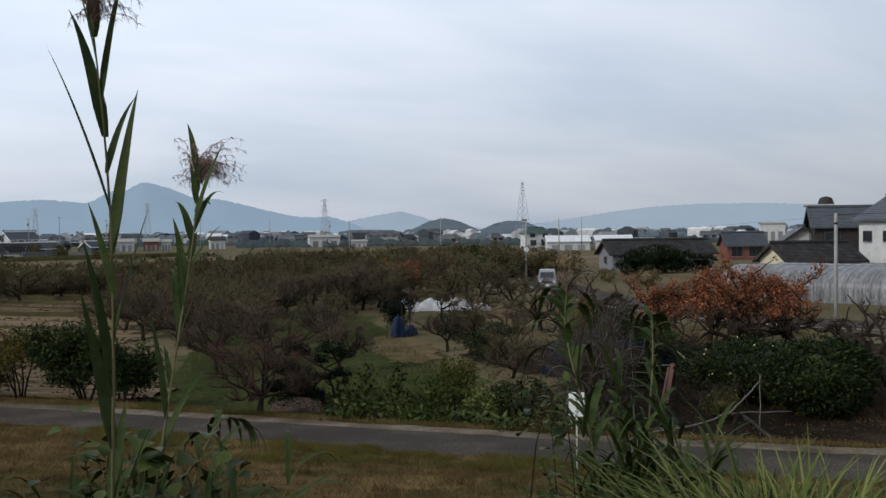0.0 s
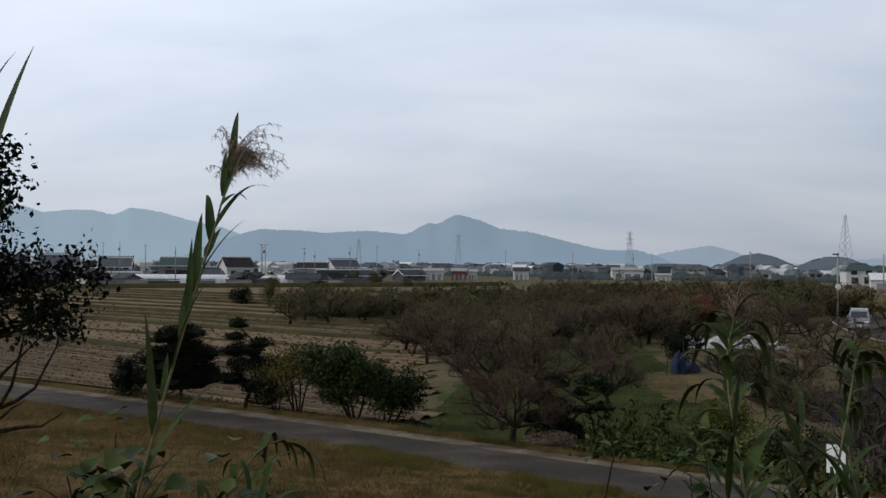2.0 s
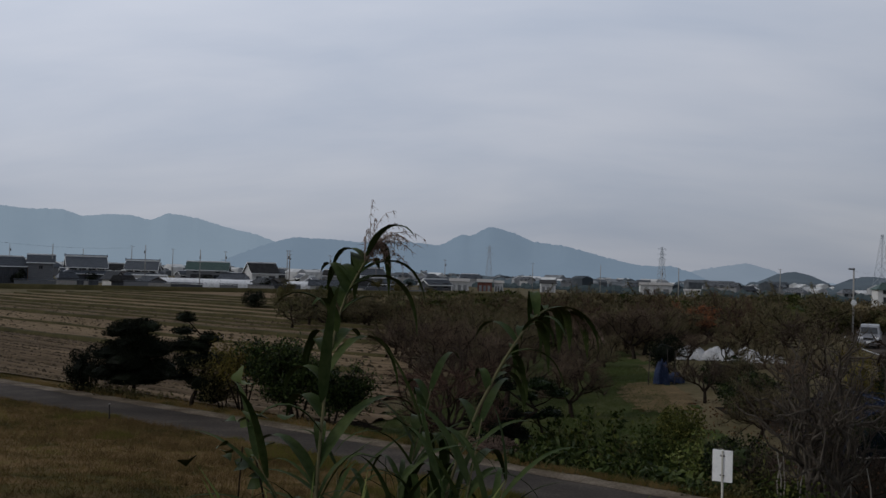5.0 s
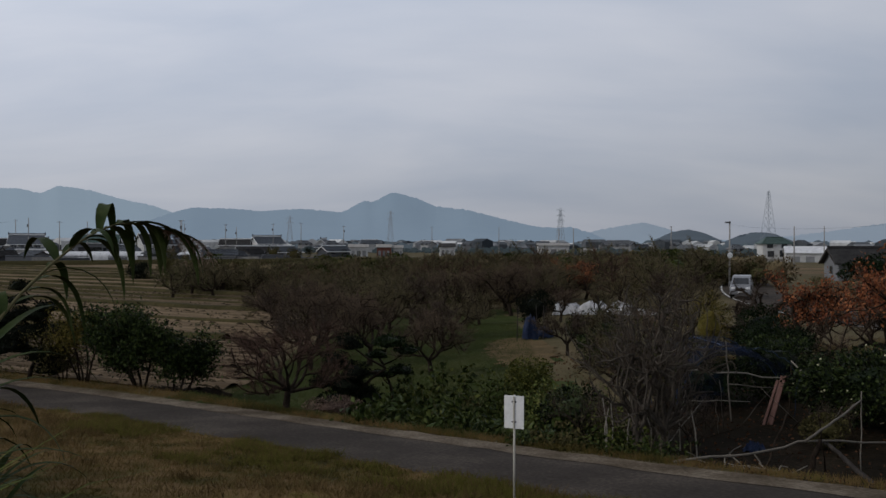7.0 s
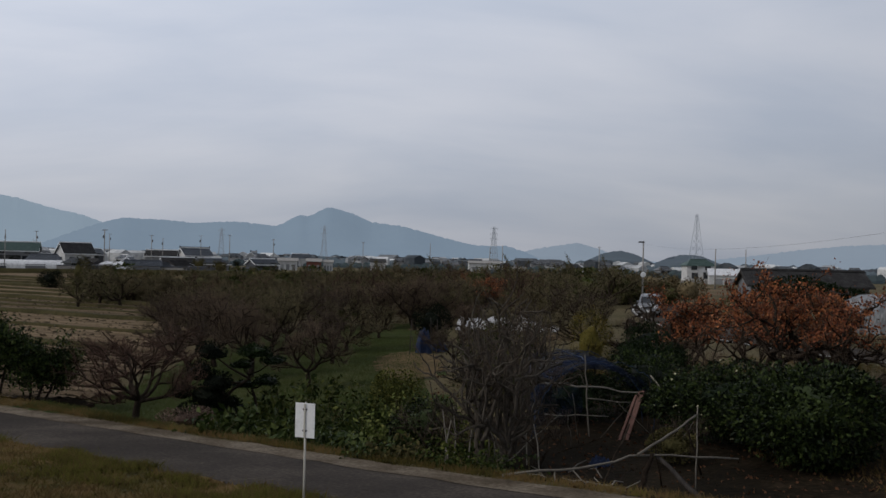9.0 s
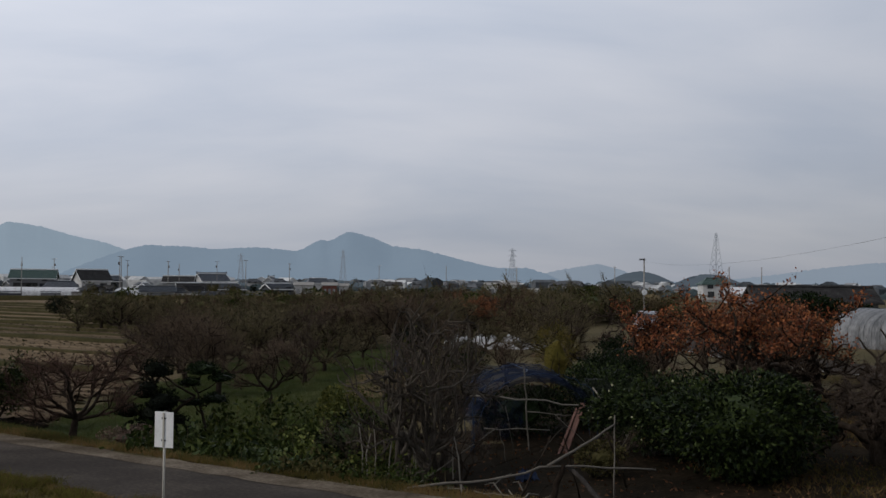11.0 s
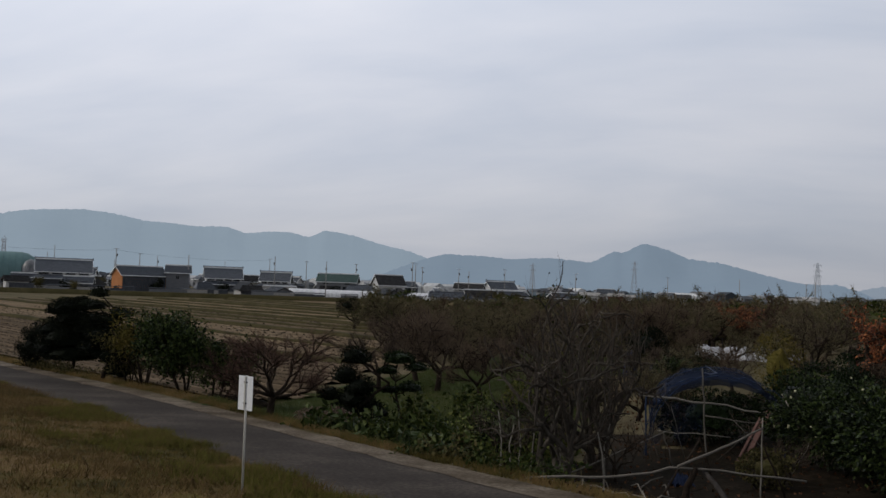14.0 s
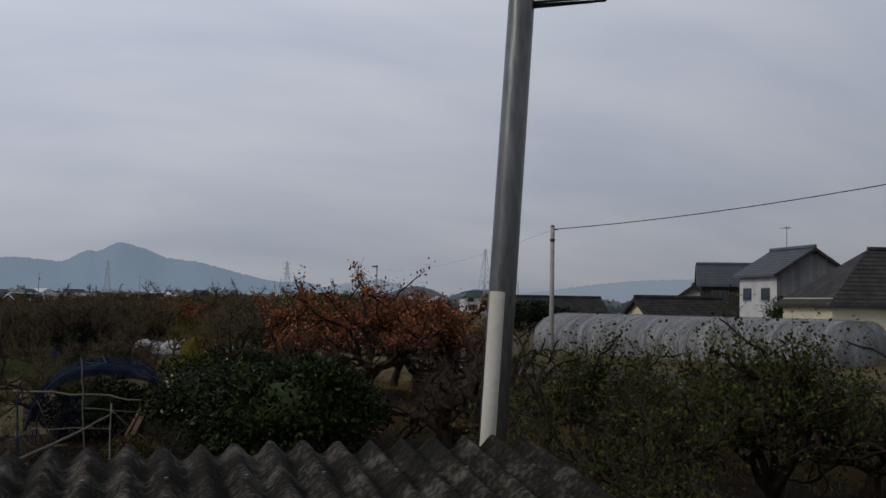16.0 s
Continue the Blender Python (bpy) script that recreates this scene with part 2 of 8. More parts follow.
M_GBLADE = mat("fresh_grass_blades", [(0.021, 0.03105, 0.00825), (0.0375, 0.0513, 0.01425), (0.07125, 0.0675, 0.027)], 0.5, 0.85, 0, 5, island=True, vary=0.4)
M_WHITE = mat("white_paint", [(0.6572, 0.6678, 0.6678), (0.7844, 0.795, 0.795), (0.848, 0.848, 0.848)], 3, 0.5, 0.05, 10)
M_STEEL = mat("galvanised_steel", [(0.07502, 0.07502, 0.07502), (0.1286, 0.1286, 0.1286), (0.1928, 0.1928, 0.1875)], 4, 0.34, 0.1, 12, metal=1.0, stretch=(1, 1, 0.2))
M_PIPE = mat("pale_plastic_pipe", [(0.42, 0.40, 0.35), (0.55, 0.53, 0.47)], 3, 0.5, 0.05, 10)
M_CABLE = mat("black_cable", [(0.012, 0.012, 0.013), (0.025, 0.025, 0.026)], 5, 0.5, 0, 4)
M_CONC = mat("weathered_concrete", [(0.20, 0.195, 0.185), (0.30, 0.29, 0.275), (0.38, 0.37, 0.35)], 2, 0.9, 0.3, 10)
M_SLATE = mat("mossy_fibre_cement", [(0.010, 0.010, 0.007), (0.026, 0.023, 0.019), (0.105, 0.096, 0.083)], 7.0, 0.95, 0.9, 6, contrast=0.15, bump_dist=0.012)
M_TILE = mat("dark_glazed_roof_tile", [(0.042, 0.048, 0.058), (0.082, 0.092, 0.108), (0.14, 0.152, 0.17)], 1.2, 0.45, 0.3, 12, vary=0.35, spec=0.2)
M_GTILE = mat("green_grey_roof", [(0.060, 0.095, 0.090), (0.10, 0.14, 0.13)], 1.0, 0.6, 0.2, 12)
M_BTILE = mat("brown_grey_roof", [(0.028, 0.027, 0.027), (0.050, 0.049, 0.049), (0.080, 0.078, 0.078)], 1.2, 0.8, 0.3, 12)
M_PLASTER = mat("white_plaster", [(0.4, 0.4, 0.392), (0.528, 0.528, 0.52), (0.592, 0.592, 0.584)], 0.8, 0.9, 0.1, 12)
M_CREAM = mat("cream_render", [(0.50, 0.46, 0.34), (0.62, 0.58, 0.44)], 1.0, 0.9, 0.1, 10)
M_GREYWALL = mat("grey_siding", [(0.11, 0.115, 0.124), (0.175, 0.18, 0.19), (0.24, 0.245, 0.255)], 0.8, 0.8, 0.2, 12, vary=0.4, stretch=(1, 1, 4))
M_DARKWOOD = mat("charred_dark_boards", [(0.022, 0.019, 0.018), (0.045, 0.040, 0.037), (0.080, 0.070, 0.062)], 1.5, 0.85, 0.3, 10, stretch=(4, 4, 0.4))
# dark village boards, lifted to blue-grey to paint in the haze
M_HAZEBOARD = mat("haze_lifted_dark_boards", [(0.040, 0.043, 0.050), (0.068, 0.072, 0.081), (0.11, 0.115, 0.126)], 1.5, 0.85, 0.3, 10, stretch=(4, 4, 0.4))
M_EARTH = mat("orange_earth_wall", [(0.36, 0.15, 0.065), (0.48, 0.22, 0.10)], 0.8, 0.95, 0.2, 10)
M_BRICK = mat("reddish_wall", [(0.143, 0.055, 0.044), (0.209, 0.0935, 0.0715)], 0.8, 0.9, 0.2, 10)
M_GLASSDARK = mat("dark_window_glass", [(0.012, 0.014, 0.017), (0.030, 0.034, 0.040)], 1.0, 0.08, 0, 5, spec=0.6)
M_FILM = mat("greenhouse_film", [(0.078, 0.082, 0.086), (0.155, 0.159, 0.163), (0.265, 0.269, 0.273)], 0.6, 0.4, 0.3, 8, stretch=(3, 0.6, 0.6), spec=0.3, contrast=0.14)
M_DOME = mat("teal_green_sheeting", [(0.12, 0.205, 0.205), (0.165, 0.26, 0.26)], 0.3, 0.6, 0.1, 10)
M_SHEET = mat("white_crumpled_sheet", [(0.42, 0.43, 0.45), (0.62, 0.63, 0.65), (0.76, 0.77, 0.78)], 1.4, 0.5, 0.4, 6, bump_dist=0.05)
M_BLUE = mat("faded_blue_sheet", [(0.010, 0.015, 0.034), (0.021, 0.031, 0.064), (0.045, 0.060, 0.10)], 1.4, 0.5, 0.3, 6)
M_NET = mat("navy_garden_net", [(0.004, 0.008, 0.020), (0.010, 0.019, 0.048)], 2, 0.8, 0, 8, alpha=0.55)
M_HOOP = mat("blue_plastic_hoop", [(0.016, 0.028, 0.060), (0.035, 0.056, 0.10)], 3, 0.5, 0, 6)
M_BAMBOO = mat("grey_bamboo_pole", [(0.0945, 0.0837, 0.07155), (0.1755, 0.1593, 0.135), (0.27, 0.2497, 0.2133)], 5, 0.75, 0.2, 8, vary=0.5)
M_PLANKRED = mat("weathered_red_board", [(0.10, 0.055, 0.045), (0.17, 0.10, 0.085)], 4, 0.85, 0.2, 8)
M_CARPAINT = mat("silver_car_paint", [(0.22, 0.225, 0.24), (0.29, 0.295, 0.31)], 1, 0.28, 0, 6, metal=0.5, spec=0.5)
M_RUBBER = mat("black_rubber", [(0.010, 0.010, 0.010), (0.022, 0.022, 0.022)], 5, 0.8, 0, 6)
M_LAMP = mat("clear_lamp_lens", [(0.70, 0.71, 0.72), (0.8, 0.8, 0.8)], 3, 0.15, 0, 6)
M_LINE = mat("worn_white_line", [(0.36, 0.36, 0.35), (0.58, 0.58, 0.56)], 1.5, 0.85, 0.1, 12)
M_FRUIT = mat("pale_yellow_fruit", [(0.42, 0.40, 0.24), (0.60, 0.56, 0.36)], 4, 0.5, 0, 6, vary=0.4)
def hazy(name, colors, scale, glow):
    """Far things whose emission paints in the haze of kilometres of bright air."""
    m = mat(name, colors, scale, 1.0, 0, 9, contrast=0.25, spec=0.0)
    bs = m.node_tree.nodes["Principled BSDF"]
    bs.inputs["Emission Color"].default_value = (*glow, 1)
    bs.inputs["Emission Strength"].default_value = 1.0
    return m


# blue air haze over the slopes is put into their emission colour
M_FAR0 = hazy("far_forest_haze_glow", [(0.06, 0.078, 0.09), (0.078, 0.096, 0.108)], 0.004, (0.235, 0.305, 0.378))
M_FAR1 = hazy("distant_forest_haze_glow", [(0.048, 0.066, 0.084), (0.066, 0.084, 0.099)], 0.004, (0.178, 0.238, 0.308))
M_FAR3 = hazy("far_hill_haze_glow", [(0.06, 0.08, 0.095), (0.08, 0.10, 0.115)], 0.004, (0.215, 0.262, 0.325))
M_FAR2 = hazy("low_hill_haze_glow", [(0.03, 0.038, 0.044), (0.045, 0.055, 0.06)], 0.006, (0.058, 0.074, 0.094))
# roof greys with distance haze mixed into the base colour
M_HAZYROOF = mat("haze_greyed_far_roof", [(0.055, 0.060, 0.068), (0.10, 0.108, 0.12), (0.17, 0.178, 0.19)], 0.05, 0.8, 0, 9, vary=0.7)
# wood belts lifted towards blue by haze painted as emission
M_FARWOOD = hazy("dark_wood_haze_glow", [(0.020, 0.028, 0.027), (0.035, 0.045, 0.043)], 0.03, (0.022, 0.029, 0.035))
M_FARWOOD2 = hazy("far_wood_haze_glow", [(0.03, 0.038, 0.042), (0.05, 0.06, 0.064)], 0.02, (0.052, 0.068, 0.084))
M_STRAW = mat("dry_straw_ground", [(0.060, 0.050, 0.022), (0.115, 0.082, 0.042), (0.170, 0.120, 0.062)], 0.8, 0.95, 0.7, 10, bump_dist=0.05)


# ---- mesh helpers ----
def mesh_of(name, verts, faces, material, smooth=False):
    me = bpy.data.meshes.new(name)
    me.from_pydata([tuple(map(float, v)) for v in verts], [], [tuple(int(i) for i in f) for f in faces])
    me.materials.append(material)
    if smooth:
        me.polygons.foreach_set("use_smooth", [True] * len(me.polygons))
    me.update()
    return me


def part(name, data, material, parent=None, label="", smooth=False, at=None):
    """Links (verts, faces), or a ready mesh, as one object under a thing."""
    me = data if isinstance(data, bpy.types.Mesh) else mesh_of(name, data[0], data[1], material, smooth)
    ob = new(name, me)
    if parent is not None:
        ob.parent = parent
    if at is not None:
        ob.matrix_basis = at
    if label:
        tagged(ob, label)
    return ob


def thing(name, label, category, place, turn=0.0, group="", kind=""):
    ob = new(name)
    ob.empty_display_size = 0.2
    ob.matrix_basis = pose(*place, 0, 0, turn)
    return tagged(ob, label, category, group, kind)


def join(*datas):
    verts, faces = [], []
    for v, f in datas:
        n = len(verts)
        verts.extend(v)
        faces.extend([tuple(i + n for i in q) for q in f])
    return verts, faces


def box(x0, y0, z0, x1, y1, z1, bevel=0.0):
    bm = bmesh.new()
    bmesh.ops.create_cube(bm, size=1.0)
    for v in bm.verts:
        v.co = Vector(((x0 + x1) / 2 + v.co.x * (x1 - x0), (y0 + y1) / 2 + v.co.y * (y1 - y0), (z0 + z1) / 2 + v.co.z * (z1 - z0)))
    if bevel:
        bmesh.ops.bevel(bm, geom=list(bm.edges), offset=bevel, segments=1, affect="EDGES")
    out = ([tuple(v.co) for v in bm.verts], [tuple(v.index for v in f.verts) for f in bm.faces])
    bm.free()
    return out


def tube(pts, radii, sides=6, cap=True):
    pts = np.asarray(pts, float)
    n = len(pts)
    radii = np.broadcast_to(np.asarray(radii, float), (n,))
    tang = np.gradient(pts, axis=0)
    tang /= np.linalg.norm(tang, axis=1, keepdims=True) + 1e-9
    ref = np.array((1.0, 0, 0)) if abs(tang[0, 2]) > 0.8 else np.array((0, 0, 1.0))
    a = np.cross(tang, ref)
    a /= np.linalg.norm(a, axis=1, keepdims=True) + 1e-9
    b = np.cross(tang, a)
    ang = np.linspace(0, 2 * np.pi, sides, endpoint=False)
    ring = pts[:, None] + radii[:, None, None] * (np.cos(ang)[None, :, None] * a[:, None] + np.sin(ang)[None, :, None] * b[:, None])
    verts = ring.reshape(-1, 3).tolist()
    faces = [(i * sides + j, i * sides + (j + 1) % sides, (i + 1) * sides + (j + 1) % sides, (i + 1) * sides + j) for i in range(n - 1) for j in range(sides)]
    if cap:
        faces += [tuple(range(sides))[::-1], tuple((n - 1) * sides + j for j in range(sides))]
    return verts, faces


def rod(a, b, r0, r1=None, sides=7):
    return tube([a, b], [r0, r0 if r1 is None else r1], sides)


def twig_batch(starts, ways, lengths, radii, curl, rng, plain=False):
    """Many thin three-sided shoots in one go: two bends each, ending in a point."""
    n = len(starts)
    starts, ways = np.asarray(starts, float), np.asarray(ways, float)
    ways = ways / (np.linalg.norm(ways, axis=1, keepdims=True) + 1e-9)
    lengths, radii = np.asarray(lengths, float)[:, None], np.asarray(radii, float)[:, None]
    side = np.cross(ways, rng.normal(size=(n, 3)))
    side /= np.linalg.norm(side, axis=1, keepdims=True) + 1e-9
    other = np.cross(ways, side)
    bend = rng.normal(size=(n, 3)) * curl * lengths
    p1 = starts + ways * lengths * 0.5 + bend * 0.4
    p2 = starts + ways * lengths + bend
    ring = []
    for k in range(3):
        t = 2 * np.pi * k / 3
        ring.append((np.cos(t) * side + np.sin(t) * other) * radii)
    if plain:
        verts = np.stack([starts + ring[0], starts + ring[1], starts + ring[2], p2], 1).reshape(-1, 3).tolist()
        return verts, [tuple(q + 4 * i for q in f) for i in range(n) for f in ((0, 1, 3), (1, 2, 3), (2, 0, 3))]
    verts = np.stack([starts + ring[0], starts + ring[1], starts + ring[2], p1 + 0.7 * ring[0], p1 + 0.7 * ring[1], p1 + 0.7 * ring[2], p2], 1)
    faces = []
    base = [(0, 1, 4, 3), (1, 2, 5, 4), (2, 0, 3, 5), (3, 4, 6), (4, 5, 6), (5, 3, 6)]
    for i in range(n):
        faces.extend([tuple(q + 7 * i for q in f) for f in base])
    return verts.reshape(-1, 3).tolist(), faces


def leaf_batch(centers, size, rng, droop=0.2, narrow=0.5, out=None, upright=0.0):
    """Many leaves: four-cornered, folded along the midrib, each with its own turn and size."""
    c = np.asarray(centers, float)
    n = len(c)
    way = rng.normal(size=(n, 3))
    if out is not None:
        way = way * 0.7 + np.asarray(out, float)
    way[:, 2] += upright - droop
    way /= np.linalg.norm(way, axis=1, keepdims=True) + 1e-9
    side = np.cross(way, rng.normal(size=(n, 3)))
    side /= np.linalg.norm(side, axis=1, keepdims=True) + 1e-9
    up = np.cross(side, way)
    s = (size * rng.uniform(0.6, 1.3, n))[:, None]
    w = s * narrow * 0.5
    verts = np.stack([c - way * s * 0.5, c + side * w + up * w * 0.35, c + way * s * 0.5, c - side * w + up * w * 0.35], 1)
    faces = []
    for i in range(n):
        faces.append((4 * i, 4 * i + 1, 4 * i + 2))
        faces.append((4 * i, 4 * i + 2, 4 * i + 3))
    return verts.reshape(-1, 3).tolist(), faces


def vine_leaf_batch(centers, size, rng, droop=0.3):
    """Broad pointed leaves with a rounded base, cupped along the midrib."""
    shape = ((0.0, 0.0), (0.42, 0.12), (0.50, 0.42), (0.30, 0.75), (0.0, 1.08))
    verts, faces = [], []
    for c in centers:
        a = rng.uniform(0, 2 * math.pi)
        way = np.array((math.cos(a), math.sin(a), rng.normal() * 0.35 - droop))
        way /= np.linalg.norm(way)
        side = np.cross(way, (0, 0, 1.0)) + rng.normal(size=3) * 0.25
        side /= np.linalg.norm(side)
        up = np.cross(side, way)
        s, n = size * rng.uniform(0.6, 1.25), len(verts)
        mid = [np.asarray(c) + way * s * f + up * s * 0.10 * math.sin(f * 3) for f in (0.0, 0.12, 0.42, 0.75, 1.08)]
        for k, (w, f) in enumerate(shape):
            for sg in (-1, 0, 1):
                verts.append(tuple(mid[k] + side * sg * w * s + up * abs(sg) * w * s * 0.3))
        for k in range(4):
            b = n + 3 * k
            faces += [(b, b + 1, b + 4, b + 3), (b + 1, b + 2, b + 5, b + 4)]
    return verts, faces


def strip(pts, widths, fold=0.25):
    """A long blade along pts with a folded midrib."""
    pts = np.asarray(pts, float)
    tang = np.gradient(pts, axis=0)
    tang /= np.linalg.norm(tang, axis=1, keepdims=True) + 1e-9
    flat = np.cross(tang, (0, 0, 1.0))
    flat /= np.linalg.norm(flat, axis=1, keepdims=True) + 1e-6
    up = np.cross(flat, tang)
    w = np.asarray(widths, float)[:, None]
    verts = np.stack([pts - flat * w + up * w * fold, pts, pts + flat * w + up * w * fold], 1).reshape(-1, 3).tolist()
    faces = []
    for i in range(len(pts) - 1):
        for j in (0, 1):
            a = 3 * i + j
            faces.append((a, a + 1, a + 4, a + 3))
    return verts, faces


def gz(x, y):
    return float(ground_z(x, y))


# pylon steel emits a little to imitate haze in front of it
M_HAZYSTEEL = hazy("steel_in_haze", [(0.10, 0.11, 0.12), (0.14, 0.15, 0.16)], 0.1, (0.115, 0.13, 0.15))
# wall greys softened in the base colour to imitate haze
M_HAZYWALL = mat("haze_greyed_far_wall", [(0.13, 0.135, 0.14), (0.22, 0.225, 0.23), (0.36, 0.365, 0.37)], 0.05, 0.9, 0, 9, vary=0.7)

M_TOWN = mat("far_town_wall", [(0.05, 0.06, 0.07), (0.12, 0.13, 0.14), (0.30, 0.31, 0.32), (0.62, 0.63, 0.63)], 0.05, 0.9, 0, 9, island=True, vary=0.8)

# clods, mostly darker than the field soil, each with its own tone
M_CLOD = mat("dark_soil_clod", [(0.020, 0.016, 0.010), (0.050, 0.038, 0.024), (0.115, 0.088, 0.056)], 2.0, 0.95, 0.4, 8, island=True, vary=0.7)

M_TWIG4 = mat("dark_brown_twigs", [(0.042, 0.031, 0.024), (0.075, 0.056, 0.043), (0.130, 0.100, 0.078)], 2, 0.9, 0, 8, island=True, vary=0.5)
# ---- the land ----
def grid_mesh(name, xs, ys, lift, material, parent=None, keep=None, zfun=None):
    xs, ys = np.asarray(xs, float), np.asarray(ys, float)
    gx, gy = np.meshgrid(xs, ys)
    z = (zfun or ground_z)(gx, gy) + lift
    verts = np.stack([gx, gy, z], -1).reshape(-1, 3)
    n = len(xs)
    faces = [(j * n + i, j * n + i + 1, (j + 1) * n + i + 1, (j + 1) * n + i) for j in range(len(ys) - 1) for i in range(n - 1) if keep is None or keep((xs[i] + xs[i + 1]) / 2, (ys[j] + ys[j + 1]) / 2)]
    return part(name, (verts.tolist(), faces), material, parent, smooth=True)


def spaced(a, b, step, far, grow=1.25):
    inner = list(np.arange(a, b + 1e-6, step))
    lo, hi, d = [], [], step
    while not lo or lo[-1] > -far:
        d *= grow
        lo.append((lo[-1] if lo else a) - d)
    d = step
    while not hi or hi[-1] < far:
        d *= grow
        hi.append((hi[-1] if hi else b) + d)
    return lo[::-1] + inner + hi


ground = grid_mesh("ground", spaced(-45, 32, 0.8, 4600), spaced(-6, 72, 0.8, 4600), 0.0, M_GROUND)
tagged(ground, "flat farmland of dry earth and withered grass", "ground", kind="structure")


def ribbon(name, sides, xs, lift, material, rough=0.0, seed=1):
    """A strip that follows the lane between two distances from its far kerb."""
    rng = np.random.default_rng(seed)
    verts, faces = [], []
    m = len(sides)
    for x in xs:
        yk = float(sum(np.interp(x + d, KERB_X, KERB_Y) for d in (-3, -1.5, 0, 1.5, 3)) / 5)
        for k, s in enumerate(sides):
            wob = rough * rng.normal() if k in (0, m - 1) else 0.0
            y = yk - (s + wob) / 0.69
            verts.append((x, y, gz(x, y) + lift))
    for i in range(len(xs) - 1):
        for k in range(m - 1):
            a = i * m + k
            faces.append((a, a + m, a + m + 1, a + 1))
    return part(name, (verts, faces), material, smooth=True)


lane_x = [x for x in spaced(-60, 24, 0.5, 200, 1.15) if -190 < x < 60]
lane = ribbon("road", np.linspace(0.3, 3.15, 7), lane_x, 0.03, M_ASPHALT, 0.09, 2)
tagged(lane, "narrow worn asphalt farm lane", "road", kind="structure")
verge = ribbon("verge", [-0.22, -0.05, 0.2, 0.55], lane_x, 0.04, M_VERGE, 0.05, 3)
tagged(verge, "pale dusty concrete edge strip of the lane", "verge", kind="structure")

# bank turf, orchard floor, bare soil: irregular sheets just above the ground
def soft_edge(x, y, f):
    return f + 1.2 * math.sin(x * 0.9 + y * 0.35) + 0.8 * math.sin(x * 0.31 - y * 1.3)


bank = grid_mesh("bank_turf", np.arange(-60, 26, 0.7), np.arange(-10, 84, 0.7), 0.022, M_BANK, keep=lambda x, y: kerb_side(x, y) > 2.75 + 0.18 * math.sin(x * 2.1 + y))
tagged(bank, "withered brown and olive turf on the bank", "grass", kind="structure")
lawn = grid_mesh("orchard_floor", np.arange(-8, 12.2, 0.6), np.arange(24, 74, 0.6), 0.02, M_LAWN, keep=lambda x, y: kerb_side(x, y) < -0.5 and -5.6 + 0.12 * (y - 34) + 0.5 * math.sin(y * 1.3) < x < 6.6 + 0.06 * (y - 30) + 0.6 * math.sin(y * 0.9))
tagged(lawn, "low green grass under the fruit trees", "grass", kind="structure")
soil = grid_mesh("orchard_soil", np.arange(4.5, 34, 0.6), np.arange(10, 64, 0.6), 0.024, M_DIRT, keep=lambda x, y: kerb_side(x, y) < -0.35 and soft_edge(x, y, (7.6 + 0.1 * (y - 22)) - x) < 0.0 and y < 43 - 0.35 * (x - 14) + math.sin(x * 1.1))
tagged(soil, "brown orchard soil strewn with dead leaves, colour darkened for shade", "soil", kind="structure")


RROAD = [(48, 140), (38, 108), (31.5, 88), (28.5, 74), (27.2, 60), (28.5, 50), (32, 43.5), (40, 37.5), (60, 28), (95, 14)]


def path_strip(name, pts, width, lift, material, off=0.0):
    p = np.asarray(pts, float)
    t = np.linspace(0, len(p) - 1, (len(p) - 1) * 8 + 1)
    q = np.stack([np.interp(t, range(len(p)), p[:, 0]), np.interp(t, range(len(p)), p[:, 1])], 1)
    for _ in range(12):
        q[1:-1] = (q[:-2] + q[1:-1] * 2 + q[2:]) / 4
    d = np.gradient(q, axis=0)
    d /= np.linalg.norm(d, axis=1, keepdims=True)
    nrm = np.stack([-d[:, 1], d[:, 0]], 1)
    verts, faces = [], []
    for i in range(len(q)):
        for k in np.linspace(-0.5, 0.5, 5):
            a = q[i] + nrm[i] * (k * width + off)
            verts.append((a[0], a[1], gz(*a) + lift))
    for i in range(len(q) - 1):
        for k in range(4):
            a = i * 5 + k
            faces.append((a, a + 5, a + 6, a + 1))
    return part(name, (verts, faces), material, smooth=True)


rroad = path_strip("road", RROAD, 5.2, 0.05, M_ASPHALT)
tagged(rroad, "grey asphalt road behind the orchard", "road", kind="structure")
for off in (-2.35,):
    tagged(path_strip("road_line", RROAD, 0.16, 0.062, M_LINE, off), "worn white edge line on the asphalt", "road marking", kind="structure")

# stubble fields in long parcels, with turf bunds between
F_ALONG, F_ACROSS = np.array((-0.80, 0.60)), np.array((0.60, 0.80))


